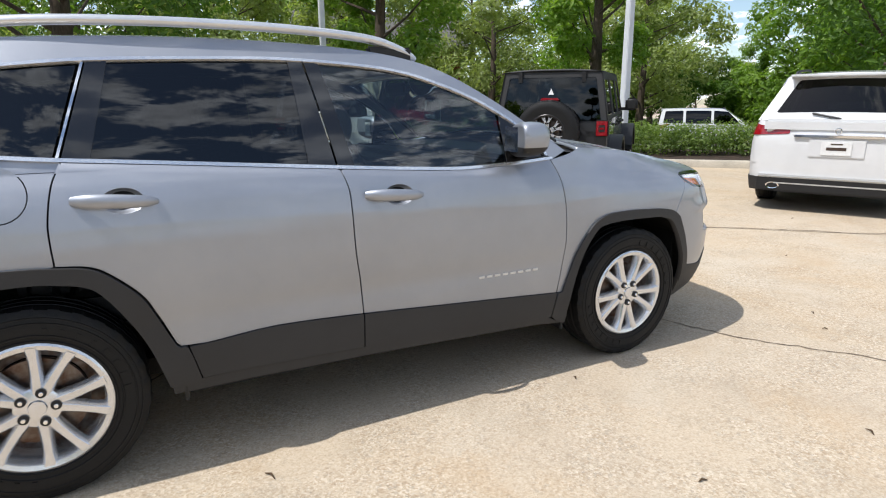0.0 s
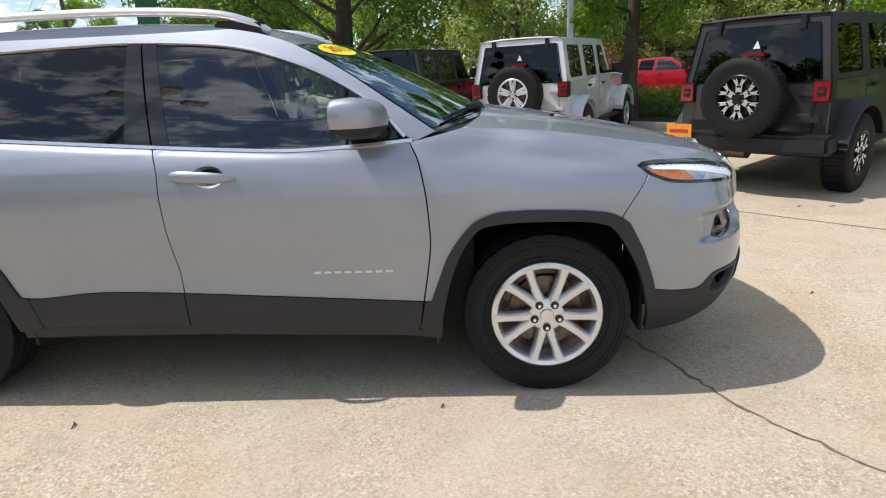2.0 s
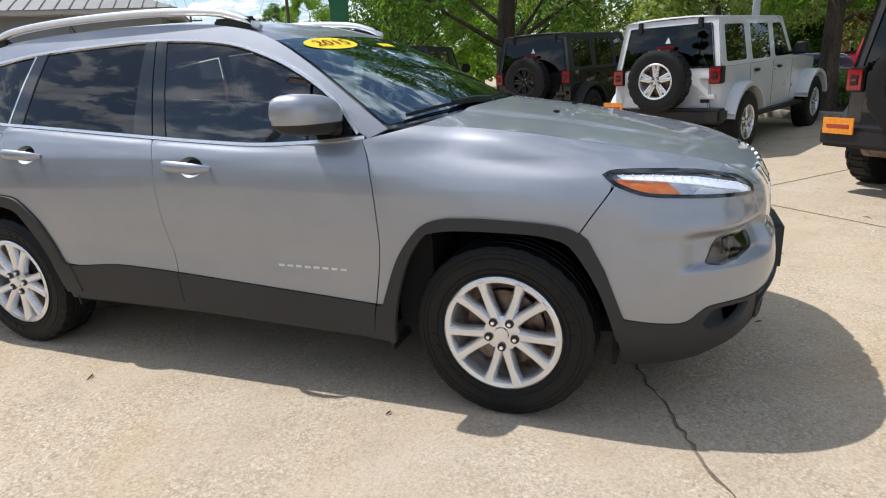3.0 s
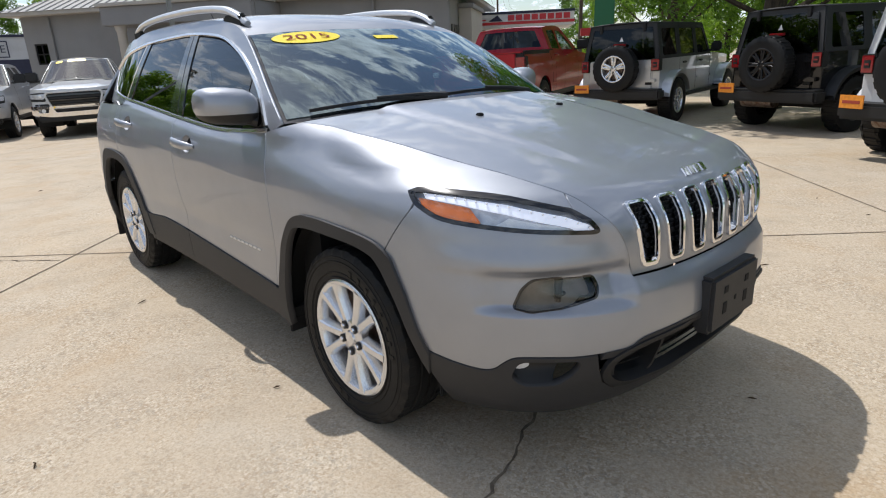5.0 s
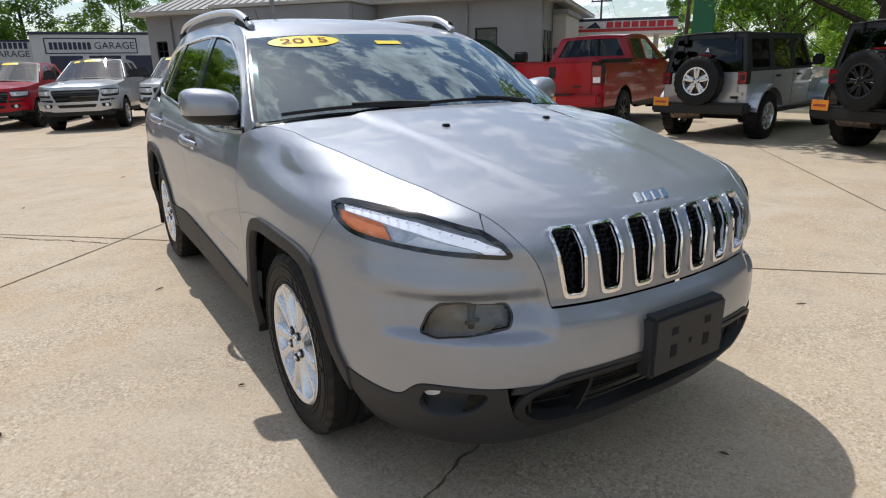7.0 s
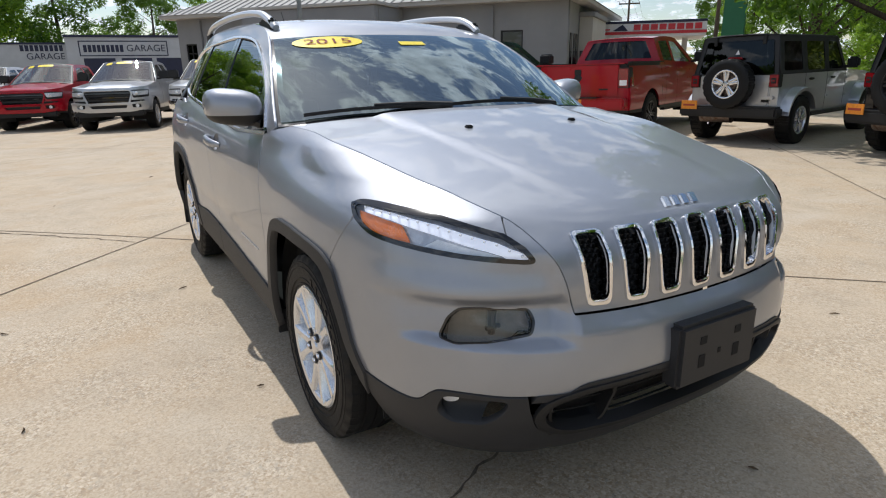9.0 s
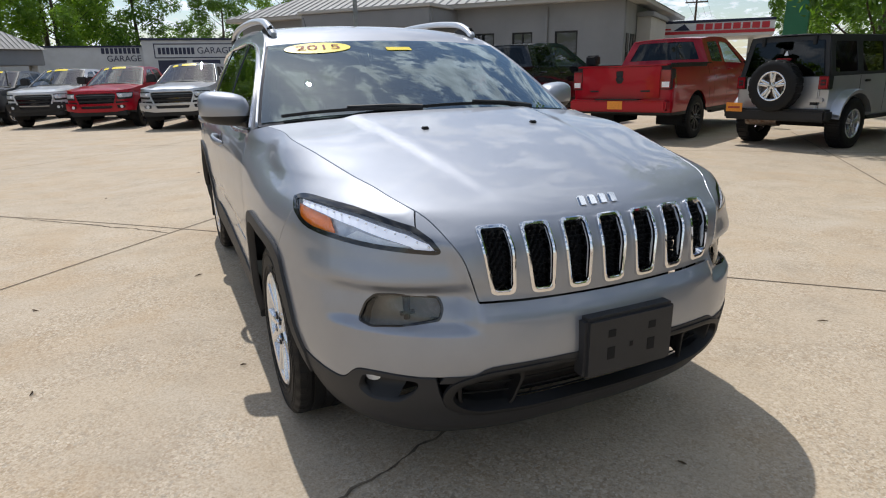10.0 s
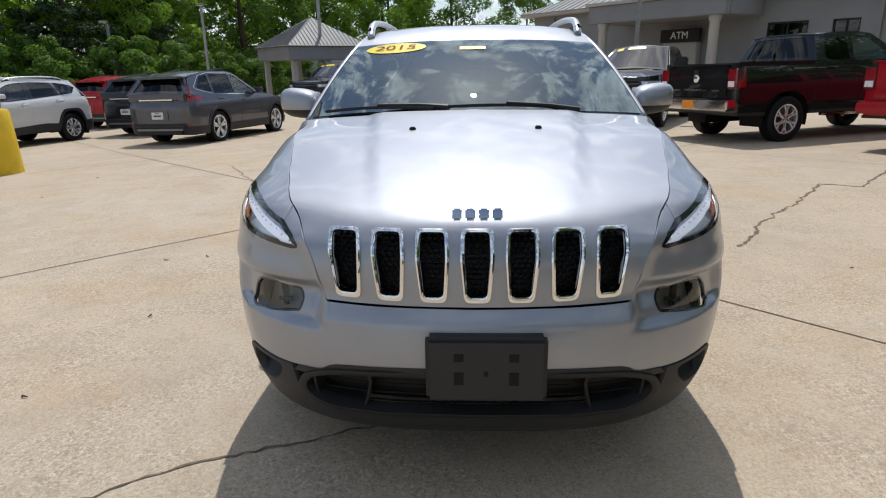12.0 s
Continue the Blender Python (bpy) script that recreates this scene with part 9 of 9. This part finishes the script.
# vehicles on the street and a second crossover like the first one
spec = suv_spec("people_carrier", "white people carrier on the street beyond the hedge", WHITE, roof_z=1.72, roof_rear_z=1.70, roof_rear=-0.85, cab_rear=-0.98, head=1.6, cowl=2.5, belt_rear=1.02, belt_front=1.0, cowl_z=1.03, windows=[[(1.2, 1.08), (2.25, 1.06), (1.75, 1.58), (1.2, 1.62)], [(0.1, 1.08), (1.1, 1.08), (1.1, 1.62), (0.1, 1.62)], [(-0.8, 1.10), (0.0, 1.08), (0.0, 1.62), (-0.72, 1.60)]], tint_from=0)
carrier, shell_ = road_car(spec)
carrier.matrix_world = seat_on_ground(19.5, 15.7, -46, 2.66, 1.0)
spec = pickup_spec("pickup_truck", "red pickup on the street beyond the hedge", RED)
street_pickup, shell_ = road_car(spec)
front_face(street_pickup, shell_, spec)
street_pickup.matrix_world = Matrix.Translation((0, 0, 0.25)) @ seat_on_ground(6.2, 23.5, -30, 3.67, 1.0)
spec = suv_spec("crossover", "blue-grey crossover parked across the street", MID_GREY)
ob, shell_ = road_car(spec)
ob.matrix_world = seat_on_ground(4.6, 22.5, 20, 2.66, 1.0)
spec = suv_spec("crossover", "silver crossover parked far along the street", LIGHT_SILVER)
ob, shell_ = road_car(spec)
ob.matrix_world = seat_on_ground(-2.0, 21.0, 60, 2.66, 1.0)


def repaint(root, old, fresh):
    for o in root.children_recursive:
        if o.type == "MESH" and o.material_slots and o.material_slots[0].material == old:
            o.material_slots[0].link = "OBJECT"
            o.material_slots[0].material = fresh


white_twin = copy_thing(bpy.data.objects["sport_utility_vehicle"], seat_on_ground(-10.5, -11.75, 348, 2.70, 0.98))
tagged(white_twin, "white crossover SUV with grey lower cladding, parked in a row", "car")
repaint(white_twin, SILVER, WHITE)

# trees
t_street = tree("tree", "leafy street tree with a dark trunk in the mulch bed", 8.5, 1.75, 0.19, 2.1, LEAF_MID, 1, 420, 0.085, 44)
at(t_street, 3.2, 10.4, 20)
at(copy_thing(t_street, Matrix()), 9.9, 10.6, 140, 1.15)
t_shade = tree("tree", "spreading shade tree with deep green leaves", 9.5, 3.8, 0.26, 2.4, LEAF_DEEP, 2, 420, 0.095, 46)
at(t_shade, -3.1, 11.2, 60)
at(copy_thing(t_shade, Matrix()), 14.1, 4.3, 200, 1.0)
at(copy_thing(t_shade, Matrix()), -9.2, 18.6, 310, 0.95)
t_pale = tree("tree", "tall pale spring-green tree with hanging limbs", 12, 4.3, 0.28, 2.7, LEAF_PALE, 3, 360, 0.14, 50, droop=0.16)
at(t_pale, 22, 20.6, 10, 0.85)
t_wood = tree("tree", "tall woodland tree with mid-green crown", 13, 4.2, 0.28, 1.0, LEAF_MID, 4, 330, 0.17, 52)
at(t_wood, 30, 13, 0)
t_dark = tree("tree", "tall dark woodland tree with dense crown", 13, 4.4, 0.30, 0.6, LEAF_DEEP, 5, 330, 0.17, 52)
at(t_dark, -44, -27, 0)
for src, x, y, rz, s in (
        (t_pale, 10, 30, 80, 1.0), (t_pale, 2, 27, 200, 0.95), (t_pale, 15.9, 25.5, 30, 0.9), (t_pale, 26, 27, 70, 0.9), (t_pale, -3.5, 31, 300, 1.1),
        (t_wood, 33.6, 18.8, 120, 0.85), (t_wood, 35, 23.5, 50, 0.42), (t_pale, 37.5, 26.5, 10, 0.40), (t_wood, 27, 9, 40, 0.8), (t_pale, 38, 17, 160, 1.1), (t_pale, 22, 38, 10, 1.1), (t_wood, -9, 38, 210, 1.0), (t_pale, 4, 42, 100, 1.2),
        (t_wood, 12, 46, 60, 1.1), (t_pale, 40, 37, 0, 0.9), (t_wood, 45, 22, 0, 1.1), (t_dark, 36, 6, 90, 1.0), (t_wood, -15, 48, 70, 1.0), (t_wood, 45, 10, 20, 1.2),
        (t_wood, -41, -22, 60, 0.95), (t_dark, -36, -31, 120, 1.0), (t_wood, -31, -33, 10, 1.0), (t_dark, -28, -38, 200, 1.05), (t_wood, -22, -40, 90, 1.0), (t_dark, -47, -18, 20, 1.0),
        (t_wood, -50, -23, 150, 1.1), (t_dark, -38, -40, 250, 1.1), (t_pale, -52, -30, 30, 1.0), (t_wood, -33, -24, 220, 0.8), (t_dark, -26, -29, 310, 0.9), (t_wood, -56, -14, 0, 1.1), (t_wood, -60, -8, 90, 1.0),
        (t_dark, -64, -2, 180, 0.95), (t_wood, -62, -18, 45, 1.2), (t_dark, -66, 6, 20, 0.8), (t_wood, -58, 12, 0, 0.9), (t_wood, -70, -10, 270, 1.2), (t_dark, -16, -38, 0, 1.0), (t_wood, -34, -20, 0, 0.6),
        (t_wood, -14, 34, 0, 0.7), (t_wood, -40, 62, 0, 0.8), (t_dark, -50, 70, 0, 0.8), (t_wood, -30, 66, 0, 0.8)):
    at(copy_thing(src, Matrix()), x, y, rz, s)

# dense dark conifers and low growth that close the wood behind the row of crossovers


def conifer(name, label, height, spread, seed):
    rng = np.random.default_rng(seed)
    root = empty(name)
    tagged(root, label, "tree", kind="thing")
    bm = bmesh.new()
    tube(bm, [(0, 0, 0), (0.03, 0.02, height * 0.5), (0, 0, height)], [0.22, 0.13, 0.02], 8)
    centres, radii = [], []
    for tier in range(16):
        q = tier / 15
        h = 0.8 + (height - 1.0) * q
        reach = spread * (1 - q) ** 0.85 + 0.15
        n = max(3, int(11 * (1 - q)) + 2)
        for k in range(n):
            a = 2 * math.pi * (k + 0.5 * (tier % 2)) / n + rng.normal() * 0.2
            r = reach * (0.55 + 0.45 * rng.random())
            centres.append((r * math.cos(a), r * math.sin(a), h - 0.28 * r + rng.normal() * 0.1))
            radii.append(0.30 + 0.42 * (1 - q))
            if k % 2 == 0:
                tube(bm, [(0, 0, h), (r * math.cos(a), r * math.sin(a), h - 0.28 * r)], [0.045, 0.012], 4)
    part("trunk", bm, BARK, root)
    ob = new("crown", leaf_mesh("crown", centres, radii, 170, 0.13, LEAF_FIR, rng, 0.55, 0.4))
    ob.parent = root
    return root


t_fir = conifer("tree", "tall dark conifer with drooping tiers of needles", 12.5, 3.1, 21)
at(t_fir, -30.5, -21.5, 0)
for x, y, rz, sc in ((-25.5, -24.5, 80, 1.0), (-22.0, -25.5, 200, 0.95), (-35.5, -20.0, 130, 0.9), (-20.0, -29.0, 40, 1.05)):
    at(copy_thing(t_fir, Matrix()), x, y, rz, sc)
t_bush = tree("shrub", "loose green shrub at the edge of the wood", 2.6, 1.5, 0.05, 0.15, LEAF_DEEP, 22, 330, 0.075, 26, category="shrub")
at(t_bush, -33.5, -13.5, 0)
for x, y, rz, sc in ((-35.0, -12.0, 90, 1.1), (-31.5, -15.6, 40, 1.2), (-29.0, -18.0, 200, 1.3), (-26.6, -20.5, 300, 1.3), (-24.0, -22.2, 140, 1.4), (-21.5, -23.6, 10, 1.4), (-19.2, -25.5, 70, 1.4), (-37.5, -10.5, 120, 1.2)):
    at(copy_thing(t_bush, Matrix()), x, y, rz, sc)
# low growth across the street
rng_street = random.Random(5)
for k in range(22):
    x, y = uv(58 + rng_street.uniform(-5, 7), -36 + 4.2 * k)
    at(copy_thing(t_bush, Matrix()), x, y, 50 * k, rng_street.uniform(1.3, 2.1))
